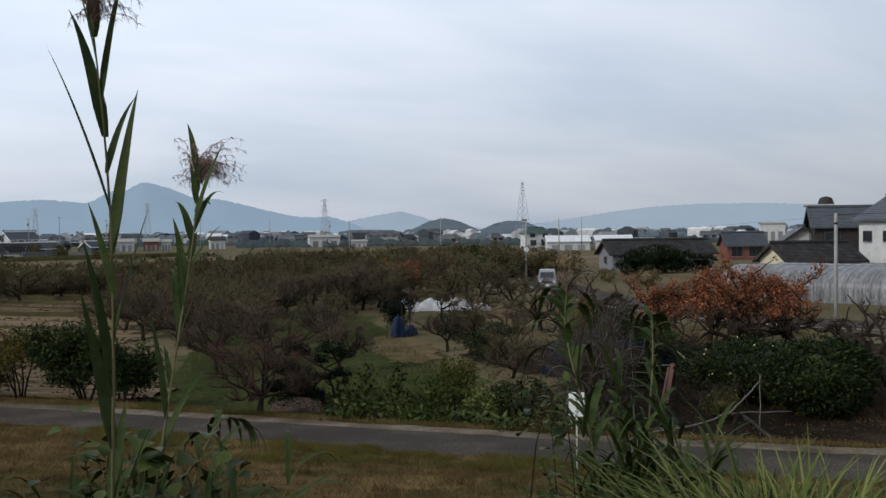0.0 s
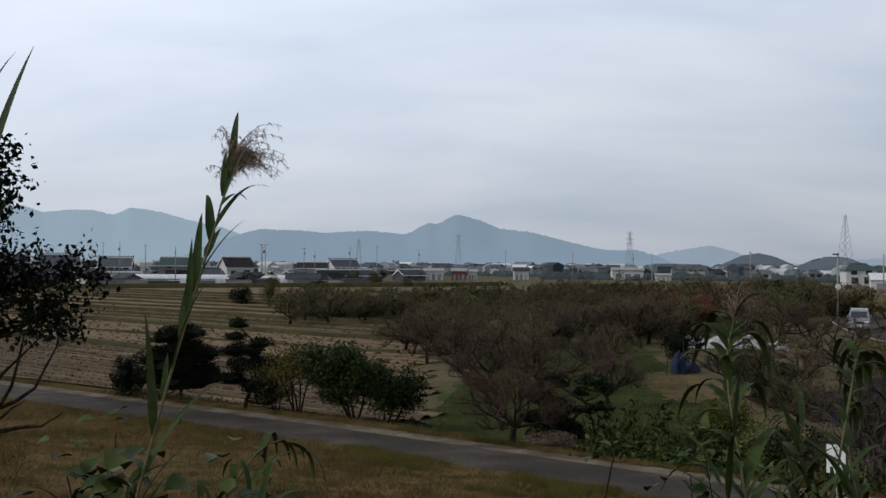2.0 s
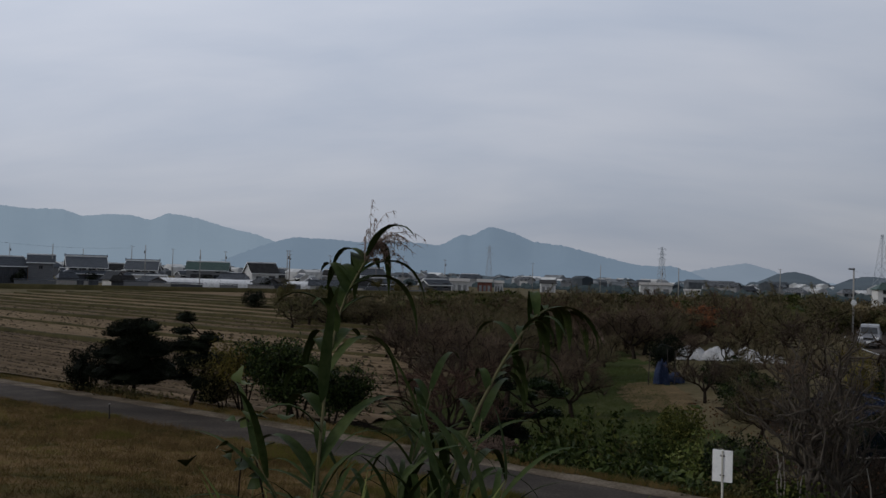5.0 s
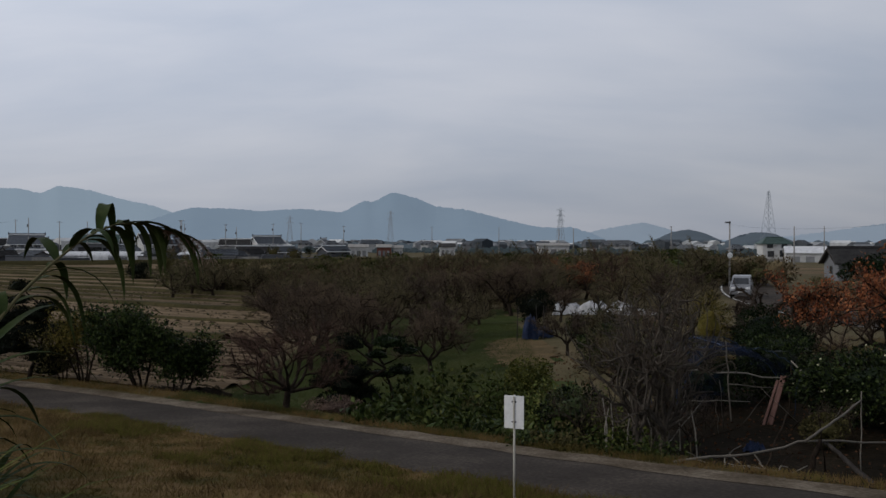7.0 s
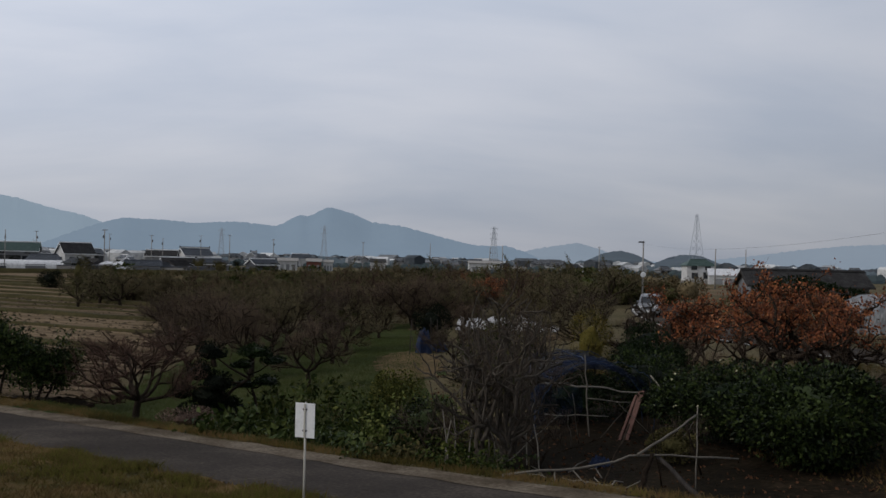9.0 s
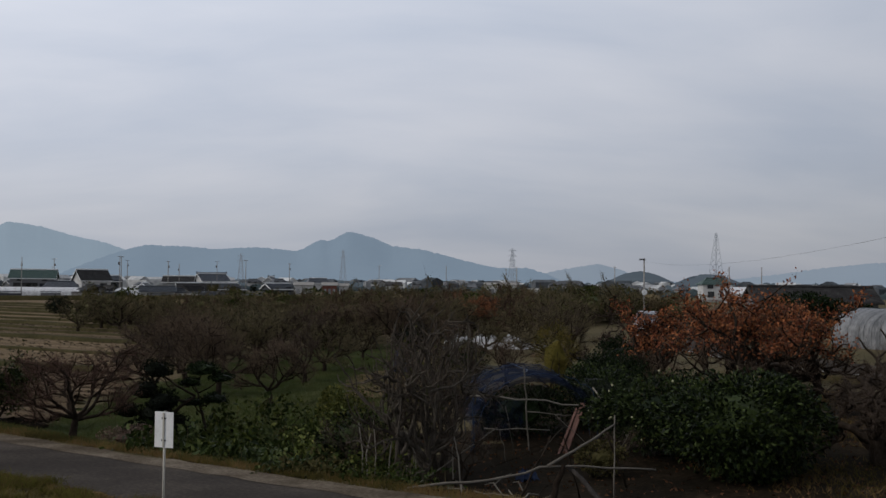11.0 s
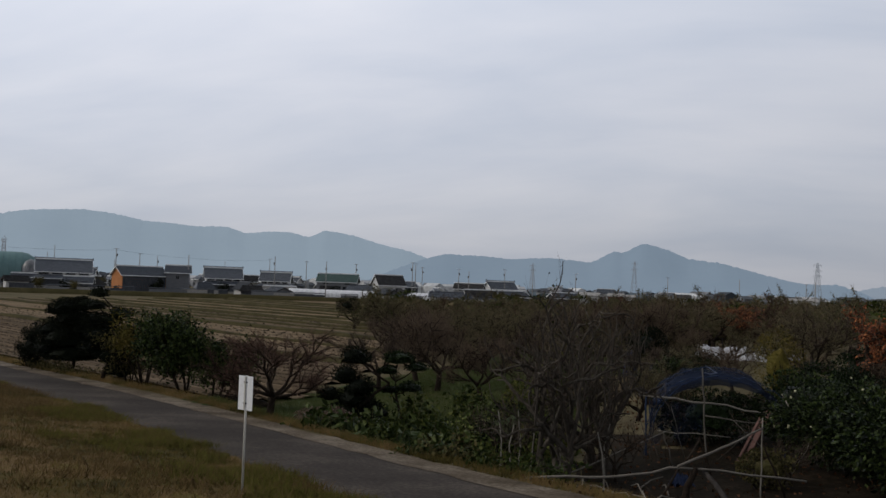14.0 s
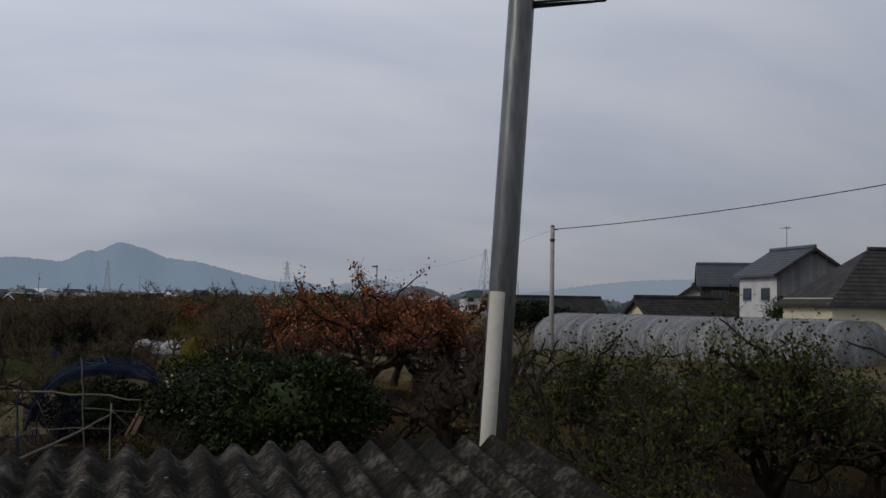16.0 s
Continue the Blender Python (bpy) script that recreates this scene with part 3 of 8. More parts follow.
def field(name, a0, a1, c0, c1, material, pitch, height, label, lift=0.04, step=1.5):
    """A parcel with furrows along the lane: a along it, c across it, from the corner of the lane."""
    org = np.array((-7.2, 36.9))
    n_c = max(2, int((c1 - c0) / (pitch / 4)))
    a_s, c_s = np.arange(a0, a1 + 0.1, step), np.linspace(c0, c1, n_c)
    rng = np.random.default_rng(int(a0 * 7 + c0 * 3 + 100))
    amp = rng.uniform(0.55, 1.2, 4000)
    verts, faces = [], []
    for a in a_s:
        for k, c in enumerate(c_s):
            p = org + F_ALONG * a + F_ACROSS * c
            h = height * (0.5 + 0.5 * math.cos(2 * math.pi * c / pitch)) * amp[int(c / pitch + 0.5) + 50] * (0.75 + 0.35 * rng.random())
            verts.append((p[0], p[1], gz(*p) + lift + h))
    n = len(c_s)
    for i in range(len(a_s) - 1):
        for k in range(n - 1):
            m = org + F_ALONG * (a_s[i] + step / 2) + F_ACROSS * c_s[k]
            if kerb_side(m[0], m[1]) < -0.6 and m[0] < -4.8 - 0.045 * (m[1] - 38) + 0.5 * math.sin(m[1] * 0.8):
                q = i * n + k
                faces.append((q, q + 1, q + n + 1, q + n))
    ob = part(name, (verts, faces), material, smooth=True)
    return tagged(ob, label, "field", kind="structure")


field("field", -3, 130, 0.8, 16.5, M_FURROW, 1.05, 0.17, "tilled brown paddy with long low furrows")
field("field", -10, 140, 17.6, 34, M_STUBBLE, 0.9, 0.06, "pale harvested rice field with stubble rows", step=3)
field("field", -12, 150, 35.2, 50, M_FURROW, 1.3, 0.09, "tilled brown paddy with long low furrows", step=3)
field("field", -12, 160, 51.4, 74, M_STUBBLE, 2.2, 0.05, "pale harvested rice field with stubble rows", step=5)
field("field", -5, 170, 75.6, 100, M_FURROW, 2.4, 0.07, "tilled brown paddy with long low furrows", step=5)
field("field", 0, 190, 102, 150, M_STUBBLE, 4.0, 0.05, "pale harvested rice field with stubble rows", step=8)
for c, wdt, lo, hi in ((17.05, 0.8, -10, 140), (25.6, 0.4, -8, 130), (34.6, 0.9, -12, 150), (40.5, 0.5, -12, 150), (45.2, 0.5, -12, 150), (50.7, 1.0, -12, 160), (58.5, 0.6, -8, 160), (66.0, 0.6, -8, 160), (74.8, 1.1, -8, 170), (83.0, 0.7, -4, 170), (91.5, 0.7, 0, 170), (101, 1.3, 0, 190)):
    pts = [np.array((-7.2, 36.9)) + F_ALONG * a + F_ACROSS * (c + 0.25 * math.sin(a * 0.3)) for a in range(lo, hi, 4)]
    verts, faces = [], []
    pts = [p for p in pts if p[0] < -5.2 - 0.045 * (p[1] - 38)]
    for i, p in enumerate(pts):
        for k, (o, h) in enumerate(((-0.5, 0.0), (-0.25, 0.36), (0.2, 0.42), (0.5, 0.0))):
            q = p + F_ACROSS * o * wdt
            verts.append((q[0], q[1], gz(*q) + h * min(1.0, 0.35 + 0.65 * wdt) + 0.02 + 0.05 * math.sin(i * 1.7 + k)))
        if i:
            for k in range(3):
                a = (i - 1) * 4 + k
                faces.append((a, a + 1, a + 5, a + 4))
    tagged(part("field_bund", (verts, faces), M_BUND, smooth=True), "low turf bund between paddies", "bund", kind="structure")
for i, (x0, x1, y0, y1) in enumerate(((25, 90, 150, 175), (10, 120, 185, 215), (-20, 100, 228, 260))):
    fld = grid_mesh("field", np.arange(x0, x1, 3.0), np.arange(y0, y1, 3.0), 0.05, M_STUBBLE)
    tagged(fld, "pale distant harvested rice field", "field", kind="structure")


# ---- mountains ----
def ridge(name, crest, radius, material, label, depth=700.0, seed=3, bumps=4.0):
    """A range: crest heights in thousandths of the distance, by bearing in degrees."""
    az = np.radians(np.arange(crest[0][0], crest[-1][0] + 0.01, 0.10))
    el = np.interp(np.degrees(az), [c[0] for c in crest], [c[1] for c in crest]) / 1000
    el = np.convolve(np.pad(el, 2, mode="edge"), np.array((1, 2, 3, 2, 1)) / 9, "valid")
    rows = [(-depth, 0.0), (-depth * 0.75, 0.16), (-depth * 0.5, 0.40), (-depth * 0.25, 0.72), (0.0, 1.0), (depth * 0.5, 0.3), (depth * 0.8, 0.0)]
    verts, faces = [], []
    for i, a in enumerate(az):
        for k, (dr, f) in enumerate(rows):
            spur = noise.noise((math.degrees(a) * 0.45, k * 0.9, seed)) * 0.16 * (1 - abs(2 * f - 1))
            rr = radius + dr + 160 * noise.noise((math.degrees(a) * 0.3, k * 0.4, seed + 9)) * (k not in (0, 6))
            z = 4 + radius * el[i] * (f + spur) + (bumps * noise.noise((math.degrees(a) * 4.5, k, seed)) + 0.5 * bumps * noise.noise((math.degrees(a) * 11, k, seed + 4)) if k == 4 else 0.0)
            if f == 0.0:
                z = -6
            verts.append((rr * math.sin(a), rr * math.cos(a), z))
    n = len(rows)
    for i in range(len(az) - 1):
        for k in range(n - 1):
            q = i * n + k
            faces.append((q, q + n, q + n + 1, q + 1))
    return tagged(part(name, (verts, faces), material, smooth=True), label, "mountain", kind="structure")


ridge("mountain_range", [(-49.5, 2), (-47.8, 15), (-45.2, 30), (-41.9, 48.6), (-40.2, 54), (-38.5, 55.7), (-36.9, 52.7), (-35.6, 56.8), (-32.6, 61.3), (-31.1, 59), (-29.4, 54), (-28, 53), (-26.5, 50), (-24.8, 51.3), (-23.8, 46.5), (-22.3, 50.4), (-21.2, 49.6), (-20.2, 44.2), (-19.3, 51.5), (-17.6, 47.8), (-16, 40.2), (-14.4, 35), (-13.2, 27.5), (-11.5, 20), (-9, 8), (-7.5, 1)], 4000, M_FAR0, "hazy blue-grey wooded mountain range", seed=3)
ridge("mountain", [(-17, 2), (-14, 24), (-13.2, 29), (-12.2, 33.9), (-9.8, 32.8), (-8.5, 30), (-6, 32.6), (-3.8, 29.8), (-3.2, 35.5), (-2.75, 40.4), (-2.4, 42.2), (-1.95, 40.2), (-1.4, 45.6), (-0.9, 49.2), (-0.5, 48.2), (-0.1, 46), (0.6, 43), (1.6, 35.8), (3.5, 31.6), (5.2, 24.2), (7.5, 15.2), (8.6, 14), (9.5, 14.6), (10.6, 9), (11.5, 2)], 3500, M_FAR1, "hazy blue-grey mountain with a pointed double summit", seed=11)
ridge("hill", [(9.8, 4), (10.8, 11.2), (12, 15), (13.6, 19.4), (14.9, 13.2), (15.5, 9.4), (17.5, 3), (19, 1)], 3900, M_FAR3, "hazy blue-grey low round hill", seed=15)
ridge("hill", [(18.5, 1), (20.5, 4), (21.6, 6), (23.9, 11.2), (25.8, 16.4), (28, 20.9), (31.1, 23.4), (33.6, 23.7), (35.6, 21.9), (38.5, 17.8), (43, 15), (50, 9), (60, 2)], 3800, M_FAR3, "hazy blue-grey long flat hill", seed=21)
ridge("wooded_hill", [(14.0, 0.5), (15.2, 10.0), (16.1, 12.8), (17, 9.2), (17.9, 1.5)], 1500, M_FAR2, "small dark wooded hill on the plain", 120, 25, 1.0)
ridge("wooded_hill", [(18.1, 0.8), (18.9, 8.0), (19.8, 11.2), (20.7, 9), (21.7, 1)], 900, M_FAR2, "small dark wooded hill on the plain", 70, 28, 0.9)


def far_wood(az0, az1, radius, height, label, seed):
    """A belt of woods far off: uneven clumps."""
    rng = np.random.default_rng(seed)
    verts, faces = [], []
    n = int(abs(az1 - az0) / 57.3 * radius / (height * 0.55))
    for i in range(n):
        a = math.radians(az0 + (az1 - az0) * (i + rng.random()) / n)
        r = radius + rng.uniform(-25, 25)
        x, y, h, w = r * math.sin(a), r * math.cos(a), height * rng.uniform(0.35, 1.0), height * rng.uniform(0.5, 1.1)
        base = len(verts)
        for k in range(3):
            for j in range(7):
                t = 2 * math.pi * j / 7
                rad = w * (1.0, 1.05, 0.55)[k] * rng.uniform(0.7, 1.15)
                verts.append((x + rad * math.cos(t), y + rad * math.sin(t), -2 + h * (0.0, 0.55, 0.92)[k] * rng.uniform(0.85, 1.1)))
        verts.append((x, y, -2 + h * 1.1))
        for k in range(2):
            for j in range(7):
                faces.append((base + k * 7 + j, base + k * 7 + (j + 1) % 7, base + (k + 1) * 7 + (j + 1) % 7, base + (k + 1) * 7 + j))
        for j in range(7):
            faces.append((base + 14 + j, base + 14 + (j + 1) % 7, base + 21))
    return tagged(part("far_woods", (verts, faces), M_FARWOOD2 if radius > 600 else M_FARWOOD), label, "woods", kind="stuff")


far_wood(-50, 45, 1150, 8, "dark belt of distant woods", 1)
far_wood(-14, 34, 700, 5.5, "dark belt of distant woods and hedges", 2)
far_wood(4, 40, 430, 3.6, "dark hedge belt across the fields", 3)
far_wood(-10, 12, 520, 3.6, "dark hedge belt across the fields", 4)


def far_roofs(count, az0, az1, r0, r1, seed):
    """The far town: many small gabled blocks that only read as specks."""
    rng = np.random.default_rng(seed)
    datas = []
    for _ in range(count):
        a, r = math.radians(rng.uniform(az0, az1)), rng.uniform(r0, r1)
        x, y, w, d, h, t = r * math.sin(a), r * math.cos(a), rng.uniform(4, 9), rng.uniform(3, 5), rng.uniform(2.5, 6.5), rng.uniform(0, math.pi)
        e = np.array((math.cos(t), math.sin(t)))
        f = np.array((-e[1], e[0]))
        v = []
        for z in (-2.0, h - 2):
            for su, sv in ((-1, -1), (1, -1), (1, 1), (-1, 1)):
                p = e * su * w + f * sv * d
                v.append((x + p[0], y + p[1], z))
        for su in (-1, 1):
            v.append((x + e[0] * su * w, y + e[1] * su * w, h - 2 + d * 0.45))
        datas.append((v, [(0, 1, 5, 4), (1, 2, 6, 9, 5), (2, 3, 7, 6), (3, 0, 4, 8, 7), (4, 5, 9, 8), (6, 7, 8, 9)]))
    return tagged(part("far_town", join(*datas), M_TOWN), "scattered pale and dark roofs of a far town", "town", kind="stuff")


far_roofs(420, -50, 40, 560, 1250, 5)
straw = grid_mesh("straw_patch", np.arange(4, 11, 0.22), np.arange(40, 56, 0.22), 0.05, M_STRAW, keep=lambda x, y: ((x - 6.8 - 0.05 * (y - 46)) / 1.5) ** 2 + ((y - 47.5) / 5.5) ** 2 < 1 + 0.5 * noise.noise((x * 1.3, y * 1.3, 2.0)) + 0.5 * noise.noise((x * 4, y * 4, 5.0)))
tagged(straw, "pale straw strewn over the orchard ground", "straw", kind="structure")


def field_clods(count, c0, c1, a0, a1, size, seed):
    """Dark clods and stubble tufts left along the furrows."""
    rng = np.random.default_rng(seed)
    datas = []
    while len(datas) < count:
        a, c = a0 + (a1 - a0) * rng.random() ** 1.5, rng.uniform(c0, c1)
        c = round(c / 1.05) * 1.05 + 0.5 + rng.normal() * 0.14
        p = np.array((-7.2, 36.9)) + F_ALONG * a + F_ACROSS * c
        if kerb_side(p[0], p[1]) > -0.8 or p[0] > -5.0 - 0.045 * (p[1] - 38):
            continue
        s, l = size * rng.uniform(0.4, 1.2), rng.uniform(1.5, 6.0)
        u, w = F_ALONG * s * l, F_ACROSS * s
        z = gz(*p) + 0.05
        v = [(p[0] - u[0], p[1] - u[1], z), (p[0] + w[0], p[1] + w[1], z), (p[0] + u[0], p[1] + u[1], z), (p[0] - w[0], p[1] - w[1], z), (p[0] + u[0] * rng.normal() * 0.3, p[1] + u[1] * 0.2, z + 0.06 + s * rng.uniform(0.6, 1.2))]
        datas.append((v, [(0, 1, 4), (1, 2, 4), (2, 3, 4), (3, 0, 4)]))
    return tagged(part("field_clods", join(*datas), M_CLOD), "dark clods and stubble tufts along the furrows", "clods", kind="stuff")


field_clods(9000, 0.8, 16.4, -4, 90, 0.075, 3)
field_clods(1800, 17.8, 50, -10, 110, 0.09, 4)
# ---- trees and shrubs ----
def crooked(rng, start, way, length, steps, wander, lift=0.0):
    pts, p, d = [np.array(start, float)], np.array(start, float), np.array(way, float)
    d /= np.linalg.norm(d)
    for _ in range(steps):
        d = d + rng.normal(size=3) * wander
        d[2] += lift
        d /= np.linalg.norm(d)
        p = p + d * length / steps
        pts.append(p.copy())
    return np.array(pts)


def branching_tree(seed, fork, spread, height, trunk_r, limbs, twigs, twig_r, shoot, twig_mat, rise=(0.45, 0.95), wander=0.2, kids=3, up=0.45, stems=1, leaf=None, leaf_n=0, leaf_size=0.1, leaf_low=0.0, lean=(0.0, 0.0), bark=None):
    """A fruit tree grown in three orders of branches from a short trunk, ending in fine shoots."""
    rng = np.random.default_rng(seed)
    wood, ends = [], []

    def grow(p, way, length, r, level):
        br = crooked(rng, p, way, length, 5, wander, 0.05)
        wood.append(tube(br, np.linspace(r, r * 0.55, 6), max(4, 8 - level), cap=False))
        if level > 1:
            ends.append(br)
        if level == 3:
            return
        for k in range(kids):
            f = 4.99 if k == 0 else rng.uniform(1.6, 4.9)
            i = int(f)
            d = (br[i + 1] - br[i]) / (np.linalg.norm(br[i + 1] - br[i]) + 1e-9)
            side = np.cross(d, rng.normal(size=3))
            side /= np.linalg.norm(side) + 1e-9
            a = math.radians(rng.uniform(22, 62))
            w = d * math.cos(a) + side * math.sin(a)
            q = br[i] + (br[i + 1] - br[i]) * (f - i)
            if q[2] > 0.72 * height:
                w[2] *= 0.25
            elif w[2] < 0.05:
                w[2] = 0.05 + 0.3 * w[2] * (q[2] > 0.5 * height)
            grow(q, w, length * rng.uniform(0.55, 0.8), r * 0.55, level + 1)

    for s in range(stems):
        a = 2 * math.pi * s / stems + rng.uniform(0, 1)
        o = 0.0 if stems == 1 else 0.16
        trunk = crooked(rng, (o * math.cos(a), o * math.sin(a), -0.15), (lean[0] + 2.2 * o * math.cos(a), lean[1] + 2.2 * o * math.sin(a), 1), fork * rng.uniform(0.9, 1.15) + 0.15, 4, 0.12)
        tr = trunk_r if stems == 1 else trunk_r * rng.uniform(0.55, 0.8)
        wood.append(tube(trunk, np.linspace(tr * 1.3, tr * 0.9, len(trunk)), 9))
        n = max(2, limbs // stems)
        for i in range(n):
            b = a + 2 * math.pi * (i + rng.uniform(-0.3, 0.3)) / n
            way = (math.cos(b), math.sin(b), rng.uniform(*rise))
            grow(trunk[-1] - np.array((0, 0, rng.uniform(0, 0.2) * fork)), way, 0.5 * math.hypot(spread, height - fork) * rng.uniform(0.8, 1.1), tr * 0.62, 1)
    n = len(ends)
    br = np.stack(ends)
    first = twigs // 2
    pick, seg, f = rng.integers(0, n, first), rng.integers(0, 5, first), rng.random((first, 1))
    d = br[pick, seg + 1] - br[pick, seg]
    st = br[pick, seg] + d * f
    d /= np.linalg.norm(d, axis=1, keepdims=True) + 1e-9
    way = d * 0.5 + rng.normal(size=(first, 3)) * 0.5 + (0, 0, up)
    way /= np.linalg.norm(way, axis=1, keepdims=True)
    ln = rng.uniform(shoot[0], shoot[1], first)
    j = rng.integers(0, first, twigs - first)
    st2 = st[j] + way[j] * (ln[j] * rng.uniform(0.3, 0.9, len(j)))[:, None]
    way2 = way[j] * 0.6 + rng.normal(size=(len(j), 3)) * 0.55 + (0, 0, up * 0.5)
    starts, ways = np.concatenate([st, st2]), np.concatenate([way, way2])
    lens = np.concatenate([ln, rng.uniform(shoot[0], shoot[1], len(j)) * 0.7])
    rads = np.concatenate([twig_r * rng.uniform(0.7, 1.2, first), twig_r * rng.uniform(0.45, 0.8, len(j))])
    trunk_me = mesh_of("trunk", *join(*wood), bark or M_BARK, True)
    crown_me = mesh_of("crown", *twig_batch(starts, ways, lens, rads, 0.16, rng, True), twig_mat)
    leaf_me = None
    if leaf_n:
        c = starts[rng.integers(0, len(starts), leaf_n)] + rng.normal(size=(leaf_n, 3)) * 0.10 + (0, 0, 0.08)
        c = c[c[:, 2] > leaf_low * height * rng.uniform(0.8, 1.2, len(c))]
        leaf_me = mesh_of("foliage", *leaf_batch(c, leaf_size, rng, droop=0.35, narrow=0.62), leaf)
    return trunk_me, crown_me, leaf_me


def plant(name, meshes, x, y, turn, scale, label, category="tree", group="", z=None):
    root = thing(name, label, category, (x, y, gz(x, y) if z is None else z), turn, group)
    root.scale = (scale, scale, scale)
    for part_name, me in zip(("trunk", "crown", "foliage"), meshes):
        if me is not None:
            part(part_name, me, None, root)
    return root


BARE = "bare pruned fruit tree with reddish-brown shoots on orchard grass"
near_kinds = [branching_tree(s, fk, sp, h, tr, lm, tw, 0.0062, (0.16, 0.52), mt, rise, 0.24, 4, 0.5, 1, lf, ln, 0.075) for s, fk, sp, h, tr, lm, tw, mt, rise, lf, ln in (
    (1, 0.75, 2.3, 2.9, 0.11, 5, 6000, M_TWIG, (0.5, 1.1), None, 0), (2, 0.7, 2.2, 3.1, 0.115, 5, 5200, M_TWIG2, (0.6, 1.2), M_OLIVE, 700),
    (3, 0.6, 2.5, 2.7, 0.12, 6, 5600, M_TWIG2, (0.35, 0.9), M_HEDGEBROWN, 500), (5, 0.85, 2.0, 3.3, 0.11, 5, 5000, M_TWIG4, (0.6, 1.4), M_OLIVE, 400))]
tangled = [branching_tree(s, 0.5, 0.95, 3.6, 0.15, 12, 2000, 0.0056, (0.14, 0.42), M_TWIG4, (2.0, 5.0), 0.3, 4, 0.4, 4, M_SCRUB, 350, 0.07, bark=M_PALEBARK) for s in (31, 32)]
far_kinds = [branching_tree(s, fk, sp, h, tr, lm, 1700, 0.013, (0.18, 0.6), mt, (0.4, 1.0), 0.25, 3, 0.5, 1, lf, 420, 0.13) for s, fk, sp, h, tr, lm, mt, lf in ((21, 0.7, 2.4, 2.7, 0.11, 5, M_TWIG2, M_HEDGEBROWN), (22, 0.8, 2.5, 2.9, 0.12, 5, M_TWIG2, M_HEDGE), (23, 0.6, 2.6, 2.8, 0.11, 6, M_TWIG3, M_OLIVE), (24, 0.7, 2.4, 2.7, 0.11, 6, M_TWIG2, M_HEDGE))]

plum = branching_tree(44, 0.66, 2.15, 2.1, 0.09, 8, 7500, 0.0052, (0.12, 0.40), M_TWIG3, (0.35, 0.8), 0.2, 4, 0.4)
plant("plum_tree", plum, -1.6, 31.3, 20, 1.0, "small bare plum tree with a round crown beside the lane")

gnarled = [branching_tree(s, 0.75, 2.6, 2.6, 0.21, 5, 2600, 0.0062, (0.14, 0.45), M_TWIG4, (0.15, 0.7), 0.5, 3, 0.35) for s in (63, 64)]
rng = np.random.default_rng(77)
for i, (x, y, s) in enumerate(((2.75, 41.2, 0.76), (3.5, 49.0, 0.8), (4.1, 54.5, 0.85), (6.1, 62.0, 0.75), (0.2, 45.0, 0.95), (-1.8, 49.5, 1.0), (0.2, 56.0, 1.05), (-3.6, 57.5, 1.0), (2.0, 65.0, 1.05), (-1.5, 66.0, 1.0), (-5.0, 67.0, 1.0), (6.8, 70.0, 1.0), (9.6, 70.5, 1.05), (-7.6, 72.0, 1.0), (2.6, 73.5, 1.0), (-5.6, 62.5, 1.0), (-3.0, 62.8, 0.95), (0.8, 61.5, 1.0), (4.0, 69.0, 1.0), (8.6, 67.5, 1.0), (11.0, 71.5, 1.0), (-6.8, 68.5, 0.9), (-2.2, 44.6, 0.8))):
    plant("fruit_tree", near_kinds[(0, 3, 2, 2, 0, 0, 1)[i % 7]], x, y, rng.uniform(0, 360), s * rng.uniform(0.92, 1.08), BARE, "tree", "orchard trees")
for i, (x, y, s) in enumerate(((7.2, 25.2, 1.1), (7.9, 27.2, 0.95))):
    upright = plant("fruit_tree", tangled[i % 2], x, y, 100 * i, s, "bare tangled many-stemmed fruit tree on leaf-strewn soil", "tree", "orchard trees")
    upright.scale = (s * 0.78, s * 0.78, s * 1.2)
for i, (x, y, s) in enumerate(((8.6, 36.0, 0.55), (9.4, 38.6, 0.6), (8.6, 45.0, 0.6), (12.0, 44.6, 0.6), (10.6, 46.5, 0.6), (15.6, 50.5, 0.95), (17.4, 60.0, 0.95), (10.9, 61.5, 0.66), (13.4, 62.6, 0.6), (15.2, 61.0, 0.62))):
    plant("fruit_tree", near_kinds[(i + 1) % 4], x, y, rng.uniform(0, 360), s, "low bare fruit tree on leaf-strewn soil", "tree", "orchard trees")
for i, (x, y, s) in enumerate(((19.6, 29.0, 0.9), (17.8, 25.8, 0.8), (22.6, 33.5, 0.9), (20.6, 38.0, 1.0), (23.2, 43.5, 0.95), (16.6, 47.5, 0.95), (20.0, 52.5, 1.0), (24.0, 27.0, 0.9))):
    plant("fruit_tree", gnarled[i % 2], x, y, rng.uniform(0, 360), s * 1.05, "bare crooked persimmon tree on brown soil", "tree", "persimmon trees")
n = 0
for row in range(9):
    for col in range(17):
        x, y = -13 + col * 3.6 + rng.uniform(-1.3, 1.3) + row * 0.4, 70 + row * 5.4 + rng.uniform(-2, 2)
        if x > 25 + 0.22 * (y - 74) - 3.5 or x < -7.5 - 0.05 * (y - 70):
            continue
        plant("fruit_tree", far_kinds[int(rng.integers(0, 4))], x, y, rng.uniform(0, 360), rng.uniform(0.85, 1.15), "bare fruit tree in the dense far orchard", "tree", "far orchard trees")
        n += 1
right_kinds = [branching_tree(s, 0.5, 2.6, 2.5, 0.11, 6, 1700, 0.0048, (0.2, 0.7), M_TWIG4, (0.3, 0.9), 0.4, 4, 0.6, 1, M_GREEN, 5200, 0.07) for s in (51, 52)]
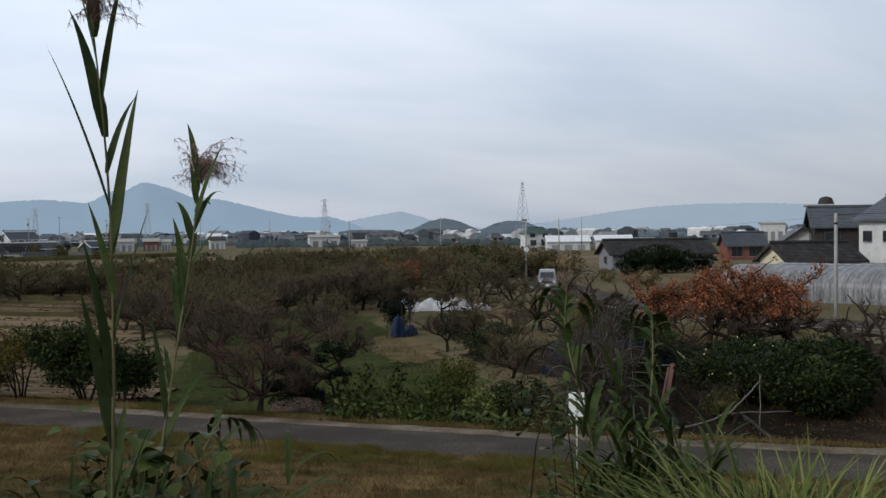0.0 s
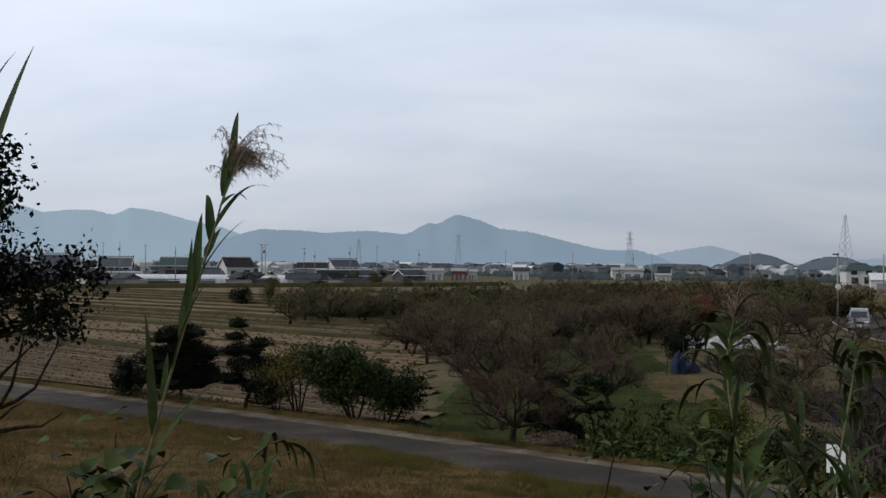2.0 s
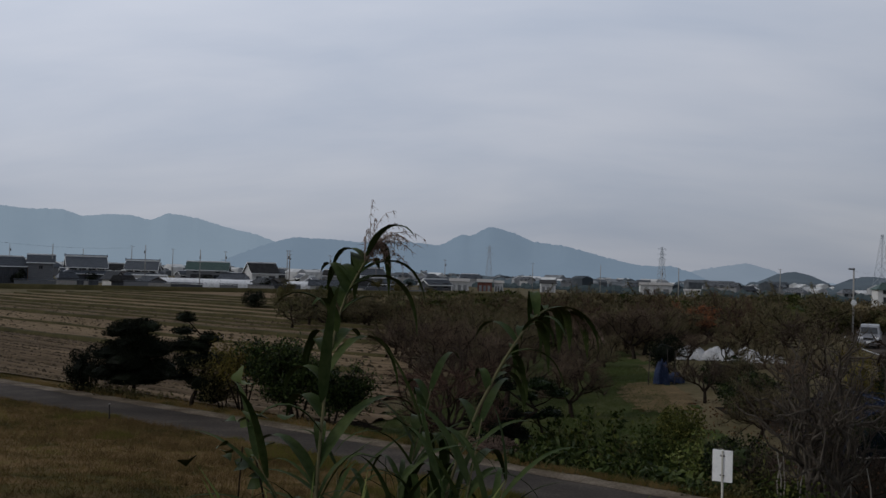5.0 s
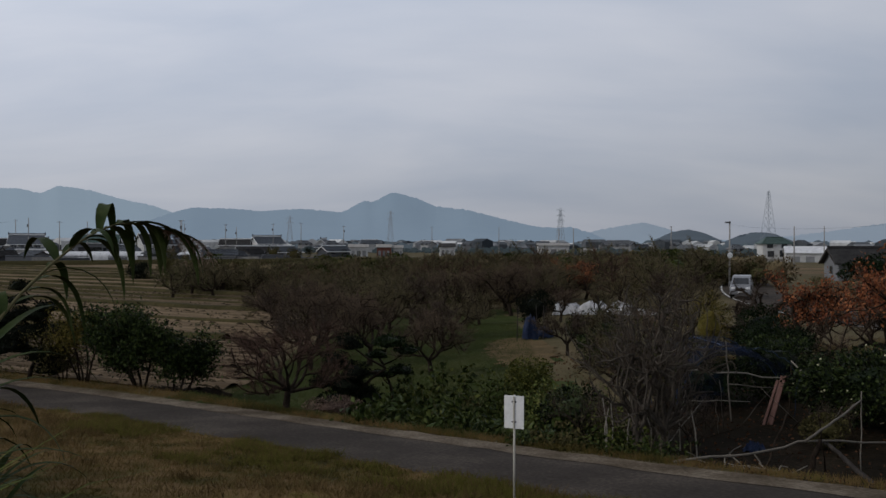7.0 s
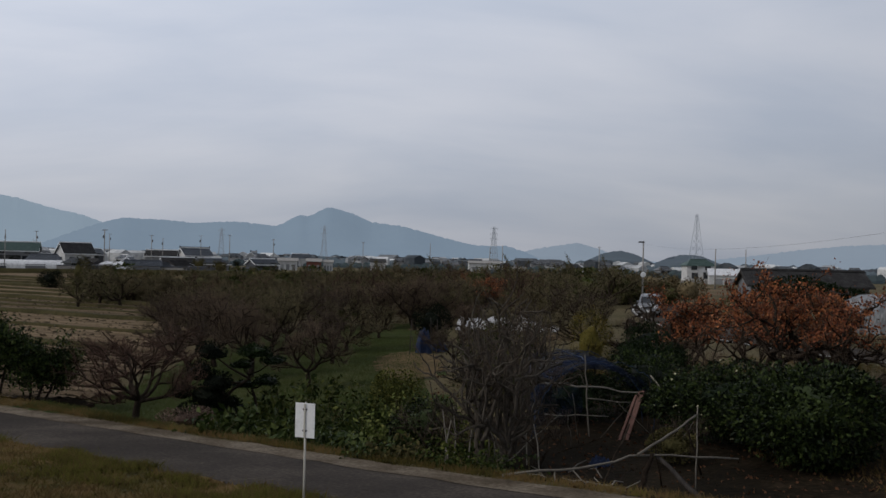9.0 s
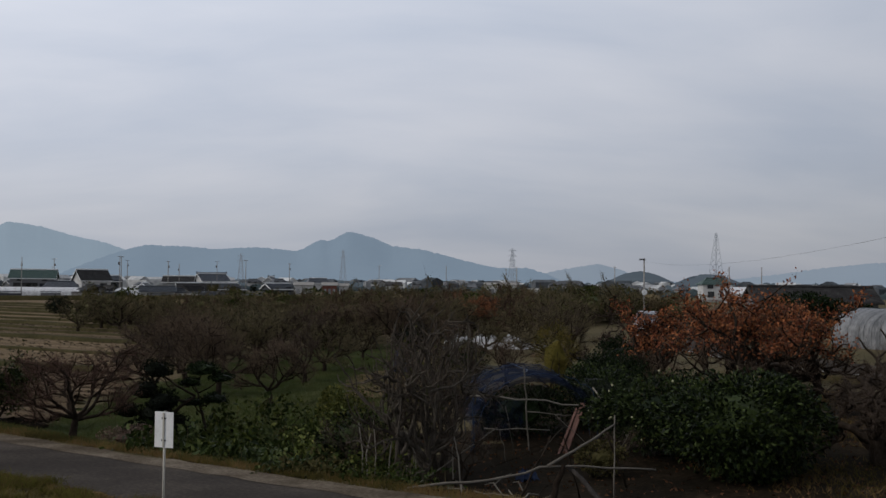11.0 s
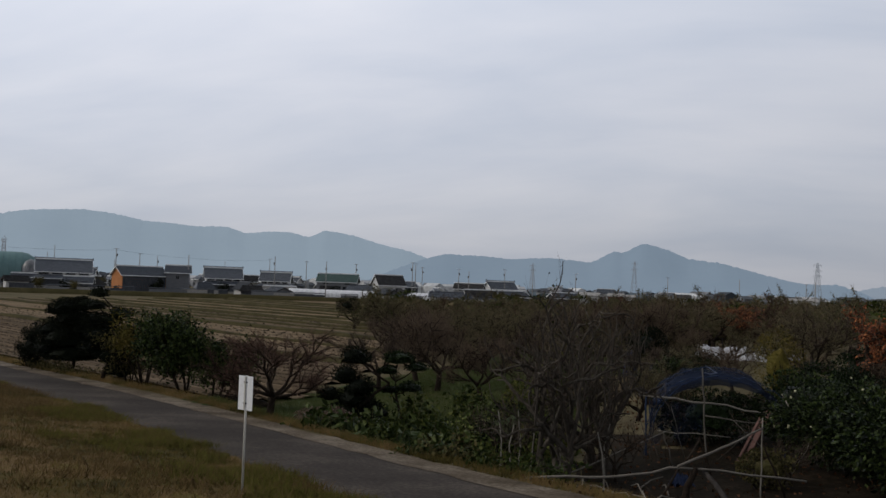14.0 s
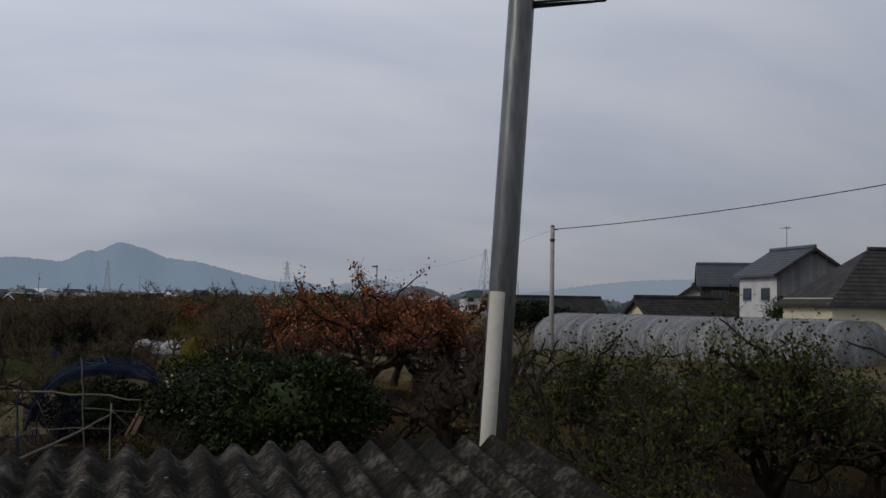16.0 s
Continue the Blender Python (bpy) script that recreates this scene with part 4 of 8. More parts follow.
for i, (x, y, s) in enumerate(((17.6, 17.4, 1.0), (20.4, 18.0, 1.1), (23.4, 19.6, 1.1), (19.2, 21.6, 1.0), (22.6, 23.4, 1.0))):
    plant("fruit_tree", right_kinds[i % 2], x, y, 70 * i, s, "leggy fruit tree with dark crooked limbs and olive-green leaves", "tree", "persimmon trees")

persimmon = branching_tree(61, 0.8, 3.0, 3.9, 0.15, 6, 4200, 0.0066, (0.16, 0.5), M_TWIG, (0.5, 1.1), 0.34, 4, 0.4, 1, M_ORANGE, 8500, 0.105, 0.5)
persimmon2 = branching_tree(62, 0.75, 2.5, 3.4, 0.13, 5, 3400, 0.0066, (0.16, 0.5), M_TWIG, (0.4, 1.0), 0.36, 4, 0.4, 1, M_ORANGE, 4600, 0.105, 0.5)
plant("persimmon_tree", persimmon, 18.3, 36.0, 10, 1.12, "persimmon tree with orange-red autumn leaves", "tree", "persimmon trees")
plant("persimmon_tree", persimmon2, 20.6, 41.5, 130, 1.0, "persimmon tree with orange-red autumn leaves", "tree", "persimmon trees")
plant("persimmon_tree", persimmon2, 21.4, 36.6, 60, 1.1, "persimmon tree with thinning orange-red leaves", "tree", "persimmon trees")
plant("persimmon_tree", persimmon2, 16.2, 38.6, 200, 1.0, "persimmon tree with thinning orange-red leaves", "tree", "persimmon trees")
plant("persimmon_tree", persimmon2, 14.2, 78.5, 220, 0.95, "persimmon tree with thinning rust-orange leaves", "tree", "far orchard trees")


def clump_points(rng, n, rx, ry, rz, clumps, tight, hollow=0.6, lim=1.0):
    """Points gathered in clumps on the shell of an uneven crown."""
    c = rng.normal(size=(clumps, 3))
    c /= np.linalg.norm(c, axis=1, keepdims=True)
    c *= rng.uniform(hollow, 1.0, (clumps, 1))
    pts = c[rng.integers(0, clumps, n)] + rng.normal(size=(n, 3)) * tight
    r = np.linalg.norm(pts, axis=1, keepdims=True) + 1e-9
    out = pts / r
    return out * np.minimum(r, lim + 0.1 * rng.random((n, 1))) * (rx, ry, rz), out


def lump(rng, rx, ry, rz, cx=0.0, cy=0.0, cz=0.0):
    """The dense heart of a crown: an uneven mass behind the outer leaves."""
    bm = bmesh.new()
    bmesh.ops.create_icosphere(bm, subdivisions=2, radius=1.0)
    out = ([(cx + rx * v.co.x * k, cy + ry * v.co.y * k, cz + rz * v.co.z * k) for v in bm.verts for k in (rng.uniform(0.75, 1.1),)], [tuple(v.index for v in f.verts) for f in bm.faces])
    bm.free()
    return out


def shrub_meshes(seed, rx, ry, rz, leaves, size, material, stems=7, clumps=60, tight=0.16, base=0.0, narrow=0.5, trunk_r=0.035, dense=True, lim=1.0):
    rng = np.random.default_rng(seed)
    pts, out = clump_points(rng, leaves, rx, ry, rz, clumps, tight, 0.6 if lim < 1.2 else 0.45, lim)
    pts[:, 2] += rz + base
    keep = pts[:, 2] > 0.04
    heart = [lump(rng, rx * 0.52, ry * 0.52, rz * 0.56, 0, 0, rz + base)] if dense else []
    leaf = mesh_of("foliage", *join(leaf_batch(pts[keep], size, rng, 0.1, narrow, out[keep]), *heart), material)
    wood = []
    for _ in range(stems):
        a = rng.uniform(0, 2 * math.pi)
        st = crooked(rng, (rng.normal() * 0.12 * rx, rng.normal() * 0.12 * ry, -0.1), (math.cos(a) * 0.5 * rx, math.sin(a) * 0.5 * ry, rz + base * 0.7), (rz + base) * 1.35, 6, 0.12)
        wood.append(tube(st, np.linspace(trunk_r, trunk_r * 0.25, len(st)), 5))
    return mesh_of("trunk", *join(*wood), M_BARK, True), None, leaf


def shrub(name, meshes, x, y, scale, label, category="shrub", turn=0, group=""):
    return plant(name, meshes, x, y, turn, scale, label, category, group)


shrub("clipped_bush", shrub_meshes(1, 0.72, 0.7, 0.92, 5200, 0.085, M_PINE, 5, 60, 0.15), -17.9, 43.6, 1.0, "dark clipped round bush beside the lane")


def sprayed_tree(name, seed, x, y, height, spread, stems, leaf, leaf_size, leaf_n, sprays, label, tight=0.2, low=0.3, trunk_r=0.05):
    """A small broadleaf tree: several leaning stems whose branches end in separate sprays of leaves, with gaps between."""
    rng = np.random.default_rng(seed)
    root = thing(name, label, "tree", (x, y, gz(x, y)))
    wood, pts = [], []
    for k in range(stems):
        a = 2 * math.pi * (k + rng.uniform(-0.3, 0.3)) / stems
        st = crooked(rng, (0.12 * math.cos(a), 0.12 * math.sin(a), -0.1), (math.cos(a) * spread * 0.55, math.sin(a) * spread * 0.55, height), height * rng.uniform(0.7, 0.95), 7, 0.12)
        wood.append(tube(st, np.linspace(trunk_r, trunk_r * 0.35, 8), 7))
        for _ in range(sprays // stems):
            i = int(rng.integers(2, 7))
            b = rng.uniform(0, 2 * math.pi)
            z0 = st[i][2] / height
            tip = np.array((math.cos(b), math.sin(b), rng.uniform(-0.05, 0.7))) * spread * rng.uniform(0.3, 0.8) * (1.15 - 0.6 * z0)
            br = crooked(rng, st[i], tip, float(np.linalg.norm(tip)), 4, 0.2)
            wood.append(tube(br, np.linspace(trunk_r * 0.4, trunk_r * 0.12, 5), 4, cap=False))
            if br[-1][2] > low * height:
                m = leaf_n // sprays
                c = br[rng.integers(2, 5, m)] + rng.normal(size=(m, 3)) * (tight, tight, tight * 0.75)
                pts.append(c)
    part("trunk", join(*wood), M_BARK, root, smooth=True)
    c = np.concatenate(pts)
    part("foliage", leaf_batch(c[c[:, 2] > 0.2], leaf_size, rng, 0.45, 0.42), leaf, root)
    return root


sprayed_tree("broadleaf_tree", 3, -7.15, 36.9, 3.25, 1.75, 4, M_LEAFY, 0.15, 12000, 80, "dark green broadleaf tree with drooping sprays beside the lane", 0.2, 0.22)
sprayed_tree("broadleaf_tree", 4, -5.9, 37.0, 2.4, 1.35, 3, M_LEAFY, 0.15, 5200, 44, "low dark green broadleaf tree with drooping sprays", 0.2, 0.3)
sprayed_tree("yellowing_tree", 5, -9.5, 38.3, 3.2, 1.35, 5, M_YELLOW, 0.12, 3600, 50, "multi-stemmed tree with thin yellow-olive leaves", 0.2, 0.45, 0.04)
sprayed_tree("yellowing_tree", 6, -10.4, 38.9, 2.3, 1.1, 4, M_OLIVE, 0.11, 3600, 40, "low olive-leaved tree beside the clipped pine", 0.2, 0.2, 0.03)


def pads_tree(name, seed, x, y, pads, label, size=0.085, material=None, trunk_r=0.09, group=""):
    """A cloud-pruned garden tree: a bent trunk whose branches carry separate clipped pads."""
    rng = np.random.default_rng(seed)
    root = thing(name, label, "tree", (x, y, gz(x, y)), 0, group)
    top = max(p[2] for p in pads)
    trunk = crooked(rng, (0, 0, -0.1), (0.1, 0, 1), top * 0.95, 7, 0.2)
    wood = [tube(trunk, np.linspace(trunk_r, trunk_r * 0.35, len(trunk)), 7)]
    for px, py, pz, r, h in pads:
        k = int(np.argmin(np.abs(trunk[:, 2] - pz * 0.75)))
        wood.append(tube(np.array([trunk[k], (trunk[k] + (px, py, pz)) / 2 + (0, 0, -0.06), (px, py, pz)]), [trunk_r * 0.45, trunk_r * 0.35, trunk_r * 0.25], 5))
    part("trunk", join(*wood), M_BARK, root, smooth=True)
    for px, py, pz, r, h in pads:
        n = int(1300 * r * r / 0.25)
        pts, out = clump_points(rng, n, r, r, h, 40, 0.2, 0.35)
        pts[:, 2] = np.where(pts[:, 2] < -0.3 * h, -0.3 * h + 0.15 * pts[:, 2], pts[:, 2])
        part("foliage_pad", join(leaf_batch(pts + (px, py, pz), size, rng, -0.3, 0.45, out), lump(rng, r * 0.8, r * 0.8, h * 0.72, px, py, pz)), material or M_PINE, root)
    return root


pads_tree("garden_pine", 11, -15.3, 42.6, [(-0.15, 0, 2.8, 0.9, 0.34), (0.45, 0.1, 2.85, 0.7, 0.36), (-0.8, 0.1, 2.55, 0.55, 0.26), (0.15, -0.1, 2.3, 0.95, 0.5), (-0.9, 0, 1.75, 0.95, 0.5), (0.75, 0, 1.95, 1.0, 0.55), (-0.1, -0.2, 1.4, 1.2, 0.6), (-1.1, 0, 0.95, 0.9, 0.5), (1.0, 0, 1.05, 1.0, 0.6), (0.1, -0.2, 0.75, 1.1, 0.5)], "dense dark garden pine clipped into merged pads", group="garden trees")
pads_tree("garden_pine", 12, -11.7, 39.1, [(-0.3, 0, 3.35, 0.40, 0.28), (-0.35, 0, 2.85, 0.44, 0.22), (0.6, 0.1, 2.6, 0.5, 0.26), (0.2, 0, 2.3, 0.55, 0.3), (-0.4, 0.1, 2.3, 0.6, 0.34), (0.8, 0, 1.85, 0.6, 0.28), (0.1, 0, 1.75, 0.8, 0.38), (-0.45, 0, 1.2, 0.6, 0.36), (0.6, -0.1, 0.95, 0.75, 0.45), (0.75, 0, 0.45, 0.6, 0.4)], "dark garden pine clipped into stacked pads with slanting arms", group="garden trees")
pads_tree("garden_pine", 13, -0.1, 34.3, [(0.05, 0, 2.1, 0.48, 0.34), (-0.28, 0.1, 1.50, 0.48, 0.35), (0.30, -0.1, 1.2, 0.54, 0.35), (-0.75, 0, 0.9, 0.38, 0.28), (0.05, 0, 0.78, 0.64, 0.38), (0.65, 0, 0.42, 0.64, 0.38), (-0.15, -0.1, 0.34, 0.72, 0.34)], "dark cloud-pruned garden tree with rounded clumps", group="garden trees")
pads_tree("garden_pine", 14, 1.3, 34.8, [(-0.05, 0, 2.0, 0.55, 0.24), (0.5, 0, 1.75, 0.42, 0.18), (-0.45, 0.1, 1.6, 0.4, 0.17), (0.3, 0, 1.12, 0.45, 0.2), (-0.35, 0, 1.02, 0.36, 0.17)], "open garden pine with flat layered pads", material=M_EVER, trunk_r=0.06, group="garden trees")
shrub("dead_hedge", shrub_meshes(15, 0.9, 0.6, 0.36, 2200, 0.07, M_PLUME, 3, 60, 0.15), -0.35, 32.4, 1.0, "low rounded brown dead-looking shrub by the lane")

# spoil heaps beside the field
def heap(name, x, y, rx, ry, h, material, label, seed):
    rng = np.random.default_rng(seed)
    verts, faces = [], []
    rows, cols = 7, 18
    for i in range(rows):
        f = i / (rows - 1)
        for j in range(cols):
            a = 2 * math.pi * j / cols
            r = (1 - f ** 1.4) * rng.uniform(0.82, 1.15)
            verts.append((x + rx * r * math.cos(a), y + ry * r * math.sin(a), gz(x, y) - 0.06 + h * math.sin(f * math.pi / 2) * rng.uniform(0.8, 1.12)))
    for i in range(rows - 1):
        for j in range(cols):
            faces.append((i * cols + j, i * cols + (j + 1) % cols, (i + 1) * cols + (j + 1) % cols, (i + 1) * cols + j))
    return tagged(part(name, (verts, faces), material, smooth=True), label, "heap")


heap("earth_mound", -5.4, 37.9, 1.3, 0.7, 0.42, M_DIRT, "dark heap of dug soil at the field edge", 1)
heap("earth_mound", -6.9, 38.9, 1.0, 0.6, 0.3, M_DIRT, "dark heap of dug soil at the field edge", 2)
heap("straw_mound", 17.0, 58.5, 1.6, 1.0, 0.75, M_FURROW, "rounded brown mound covered with earth and straw", 3)
heap("straw_mound", -83.5, 125, 1.8, 1.0, 0.6, M_BUND, "dark straw heap on the stubble field", 4)

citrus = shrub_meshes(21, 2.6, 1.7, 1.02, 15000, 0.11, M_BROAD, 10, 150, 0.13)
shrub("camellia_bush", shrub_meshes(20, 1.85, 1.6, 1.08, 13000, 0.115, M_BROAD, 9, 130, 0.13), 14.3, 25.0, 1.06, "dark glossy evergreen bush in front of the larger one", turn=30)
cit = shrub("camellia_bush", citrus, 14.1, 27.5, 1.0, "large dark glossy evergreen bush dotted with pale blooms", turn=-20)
frng = np.random.default_rng(5)
for k in range(30):
    d = frng.normal(size=3)
    d /= np.linalg.norm(d)
    d[1] = -abs(d[1])
    p = d * (2.62, 1.75, 1.05) * frng.uniform(0.93, 1.03)
    if p[2] > -0.8:
        bm = bmesh.new()
        bmesh.ops.create_icosphere(bm, subdivisions=1, radius=frng.uniform(0.018, 0.032))
        data = ([tuple(v.co + Vector((p[0], p[1], p[2] + 1.04))) for v in bm.verts], [tuple(v.index for v in f.verts) for f in bm.faces])
        bm.free()
        part("bloom", data, M_FRUIT, cit)
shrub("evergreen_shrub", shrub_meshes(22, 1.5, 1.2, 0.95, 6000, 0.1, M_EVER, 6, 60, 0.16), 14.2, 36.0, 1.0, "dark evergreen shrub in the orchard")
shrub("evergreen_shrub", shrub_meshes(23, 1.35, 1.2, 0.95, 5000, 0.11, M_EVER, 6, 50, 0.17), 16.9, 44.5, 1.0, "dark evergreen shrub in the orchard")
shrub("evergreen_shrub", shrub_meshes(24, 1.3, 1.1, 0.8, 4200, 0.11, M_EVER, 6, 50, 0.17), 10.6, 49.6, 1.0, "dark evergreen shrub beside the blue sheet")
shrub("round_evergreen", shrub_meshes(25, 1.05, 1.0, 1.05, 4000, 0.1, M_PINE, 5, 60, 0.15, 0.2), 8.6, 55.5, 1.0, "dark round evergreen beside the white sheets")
shrub("yellow_shrub", shrub_meshes(26, 0.75, 0.7, 1.15, 3800, 0.09, M_YELLOW, 12, 70, 0.14, narrow=0.22), 13.2, 40.3, 1.2, "upright yellow-olive shrub with fine leaves")
shrub("evergreen_shrub", shrub_meshes(27, 0.85, 0.8, 0.75, 2600, 0.1, M_BROAD, 6, 44, 0.17), 5.9, 27.6, 1.0, "low dark evergreen shrub under the tangled tree")
shrub("evergreen_shrub", shrub_meshes(28, 1.6, 1.2, 0.8, 2600, 0.16, M_EVER, 5, 40, 0.17), 53.0, 107.0, 2.2, "dark evergreen clump before the long shed")
shrub("evergreen_shrub", shrub_meshes(29, 1.3, 1.3, 0.95, 2200, 0.15, M_PINE, 5, 40, 0.17), -38.3, 151.5, 1.5, "dark round bush standing in the stubble field")
shrub("field_tree", shrub_meshes(30, 1.3, 1.3, 2.0, 1800, 0.16, M_OLIVE, 7, 40, 0.2), -32, 143, 1.2, "slender olive-green tree at the field edge", "tree")

# hedge belt of scrub beyond the orchard
scrub_kinds = [shrub_meshes(40 + k, 1.9, 1.7, 1.35, 800, 0.24, mt, 5, 40, 0.13) for k, mt in enumerate((M_HEDGE, M_OLIVE, M_HEDGEBROWN, M_GREEN))]
rng = np.random.default_rng(9)
n = 0
for i in range(132):
    x = -23.5 + i * 0.48 + rng.uniform(-0.8, 0.8)
    y = 110 - 0.1 * x + rng.uniform(-6, 12) + (5 if x < -8 else 0)
    shrub("scrub_bush", scrub_kinds[int(rng.choice(4, p=(0.4, 0.28, 0.24, 0.08)))], x, y, rng.uniform(0.9, 1.5), "olive-brown scrub bush in the hedge belt", turn=rng.uniform(0, 360), group="hedge belt")
for i in range(44):
    x = -22 + i * 1.25 + rng.uniform(-0.8, 0.8)
    plant("fruit_tree", far_kinds[(1, 3, 1, 0)[i % 4]], x, 106 - 0.1 * x + rng.uniform(-7, 10), rng.uniform(0, 360), rng.uniform(1.0, 1.45), "bare brown tree among the hedge scrub", "tree", "hedge trees")
for i in range(60):
    x = -9 + rng.uniform(0, 40)
    y = 70 + rng.uniform(0, 44)
    if x < 25 + 0.22 * (y - 74) - 4:
        shrub("scrub_bush", scrub_kinds[int(rng.choice(4, p=(0.35, 0.25, 0.2, 0.2)))], x, y, rng.uniform(0.6, 1.15), "low brown scrub among the orchard trees", turn=rng.uniform(0, 360), group="orchard scrub")


# the tall tree beside the bank
def tall_tree(x, y):
    rng = np.random.default_rng(31)
    z = gz(x, y)
    root = thing("broadleaf_tree", "tall dark broadleaf tree with sprays of small leaves", "tree", (x, y, z))
    tall = 6.2 - z
    trunk = crooked(rng, (0, 0, -0.2), (0, 0, 1), tall + 0.2, 9, 0.07)
    wood, pts = [tube(trunk, np.linspace(0.2, 0.04, len(trunk)), 8)], []
    for k in range(3, 10):
        for _ in range(5):
            a = rng.uniform(0, 2 * math.pi)
            limb = crooked(rng, trunk[k - 1] + (trunk[min(k, 9)] - trunk[k - 1]) * rng.random(), (math.cos(a), math.sin(a), 0.35), rng.uniform(1.6, 2.7) * (1.1 - 0.03 * k), 6, 0.2, 0.04)
            wood.append(tube(limb, np.linspace(0.05, 0.008, len(limb)), 5))
            for _ in range(15):
                j = rng.integers(1, 6)
                spray = crooked(rng, limb[j], limb[j] - limb[j - 1] + rng.normal(size=3) * 0.25, rng.uniform(0.4, 0.9), 5, 0.2)
                if spray[:, 2].min() < 3.3 - z:
                    continue
                wood.append(tube(spray, np.linspace(0.008, 0.003, len(spray)), 3, cap=False))
                for q in spray[1:]:
                    pts.extend(q + rng.normal(size=(7, 3)) * 0.12)
    for tx, tz in ((0.25, 7.75), (0.05, 7.45)):
        limb = crooked(rng, trunk[6], (tx * 0.3 - 0.25, 0, 1), tz - z - trunk[6][2], 6, 0.08)
        wood.append(tube(limb, np.linspace(0.035, 0.01, len(limb)), 5))
        for _ in range(7):
            spray = crooked(rng, limb[-1], rng.normal(size=3) * (0.45, 0.6, 0.25) + np.array((0.05, 0, 0)), rng.uniform(0.4, 0.8), 5, 0.2)
            wood.append(tube(spray, np.linspace(0.008, 0.003, len(spray)), 3, cap=False))
            for q in spray[1:]:
                pts.extend(q + rng.normal(size=(4, 3)) * 0.09)
    pts = np.array(pts)
    pts = pts[pts[:, 0] < 1.45 + 0.25 * np.sin(pts[:, 2] * 2.3)]
    pts = pts[np.abs(pts[:, 1]) < 2.0]
    pts = pts[pts[:, 2] > 3.55 - z + 0.25 * np.sin(pts[:, 0] * 3.1)]
    part("trunk", join(*wood), M_BARK, root, smooth=True)
    part("foliage", leaf_batch(pts, 0.12, rng, 0.4, 0.6), M_PINE, root)


tall_tree(-11.1, 16.9)


# ---- reeds at the foot of the bank ----
def blade(rng, p, way, length, width, droop):
    """One arching reed leaf."""
    n = 9
    d = np.array(way, float)
    d /= np.linalg.norm(d)
    pts = [np.array(p, float)]
    for k in range(n):
        d = d + np.array((0, 0, -droop * (0.25 + k / n)))
        d /= np.linalg.norm(d)
        pts.append(pts[-1] + d * length / n)
    t = np.linspace(0, 1, n + 1)
    w = width * np.minimum(1, 0.45 + 3 * t) * (1 - t ** 2.2) + 0.0012
    return strip(pts, w, 0.28)


def reed(seed, path, label, leaves=12, plume=None, radius=0.011, width=0.024, length=0.75, droop=0.16, start=0.2, hug=1.0):
    """A giant reed: jointed cane, leaves in two ranks, and a feathery plume where it flowers."""
    rng = np.random.default_rng(seed)
    p = np.asarray(path, float)
    root = thing("giant_reed", label, "reed", tuple(p[0]), 0, "reeds")
    p = p - p[0]
    t = np.linspace(0, 1, 14)
    q = np.stack([np.interp(t, np.linspace(0, 1, len(p)), p[:, i]) for i in range(3)], 1)
    for _ in range(4):
        q[1:-1] = (q[:-2] + 2 * q[1:-1] + q[2:]) / 4
    part("stem", tube(q, np.linspace(radius, radius * 0.3, len(q)), 6), M_STEM, root, smooth=True)
    a0 = rng.uniform(0, 2 * math.pi)
    for k in range(leaves):
        f = start + (0.99 - start) * k / max(1, leaves - 1)
        pos = np.array([np.interp(f, t, q[:, i]) for i in range(3)])
        tang = q[min(13, int(f * 13) + 1)] - q[max(0, int(f * 13) - 1)]
        tang /= np.linalg.norm(tang)
        a = a0 + math.pi * (k % 2) + rng.normal() * 1.1
        way = tang * rng.uniform(0.9, 1.5) * hug + np.array((math.cos(a), math.sin(a), 0.1)) * rng.uniform(0.5, 1.0)
        part("leaf", blade(rng, pos, way, length * rng.uniform(0.45, 1.25) * (1.05 - 0.35 * f), width * rng.uniform(0.7, 1.15), droop * rng.uniform(0.5, 1.7)), M_REED, root, smooth=True)
    if plume:
        # strands arch over to one side, each hung with fine spikelets
        tip, axis = q[-1], (q[-1] - q[-3]) / np.linalg.norm(q[-1] - q[-3])
        strands, hp = [], []
        for _ in range(plume):
            f = rng.random()
            d = axis * rng.uniform(0.7, 1.4) + np.array((rng.normal() * 0.4 + 0.18, rng.normal() * 0.35, 0.1))
            p, line = tip + axis * (f - 0.75) * 0.16, []
            length = rng.uniform(0.16, 0.40)
            for k in range(7):
                line.append(p.copy())
                d = d / np.linalg.norm(d) + np.array((0.025, 0, -0.10 - 0.06 * k))
                p = p + d / np.linalg.norm(d) * length / 6
            strands.append(tube(line, np.linspace(0.0022, 0.0012, 7), 3, cap=False))
            for k in range(1, 7):
                hp.extend([line[k] + rng.normal(size=3) * 0.004 for _ in range(4)])
        hang = rng.normal(size=(len(hp), 3)) * 0.4 + np.array((0.25, 0, -0.8))
        part("plume", join(*strands, twig_batch(hp, hang, rng.uniform(0.02, 0.06, len(hp)), np.full(len(hp), 0.0019), 0.2, rng, True)), M_PLUME, root)
    return root


def at_ground(x, y, dz=-0.05):
    return (x, y, gz(x, y) + dz)


reed(1, [at_ground(-4.86, 4.35), (-4.80, 4.40, 3.6), (-4.76, 4.45, 5.15), (-4.86, 4.6, 6.15)], "tall giant reed with upright grey-green leaves and a plume", 17, 60, 0.012, 0.032, 0.85, 0.08, 0.22, hug=2.5)
reed(2, [at_ground(-4.95, 5.2), (-4.56, 5.9, 4.05), (-4.36, 6.35, 5.1), (-4.33, 6.6, 5.5)], "giant reed with a drooping brown plume", 20, 85, 0.011, 0.025, 0.6, 0.14, 0.25, hug=2.2)
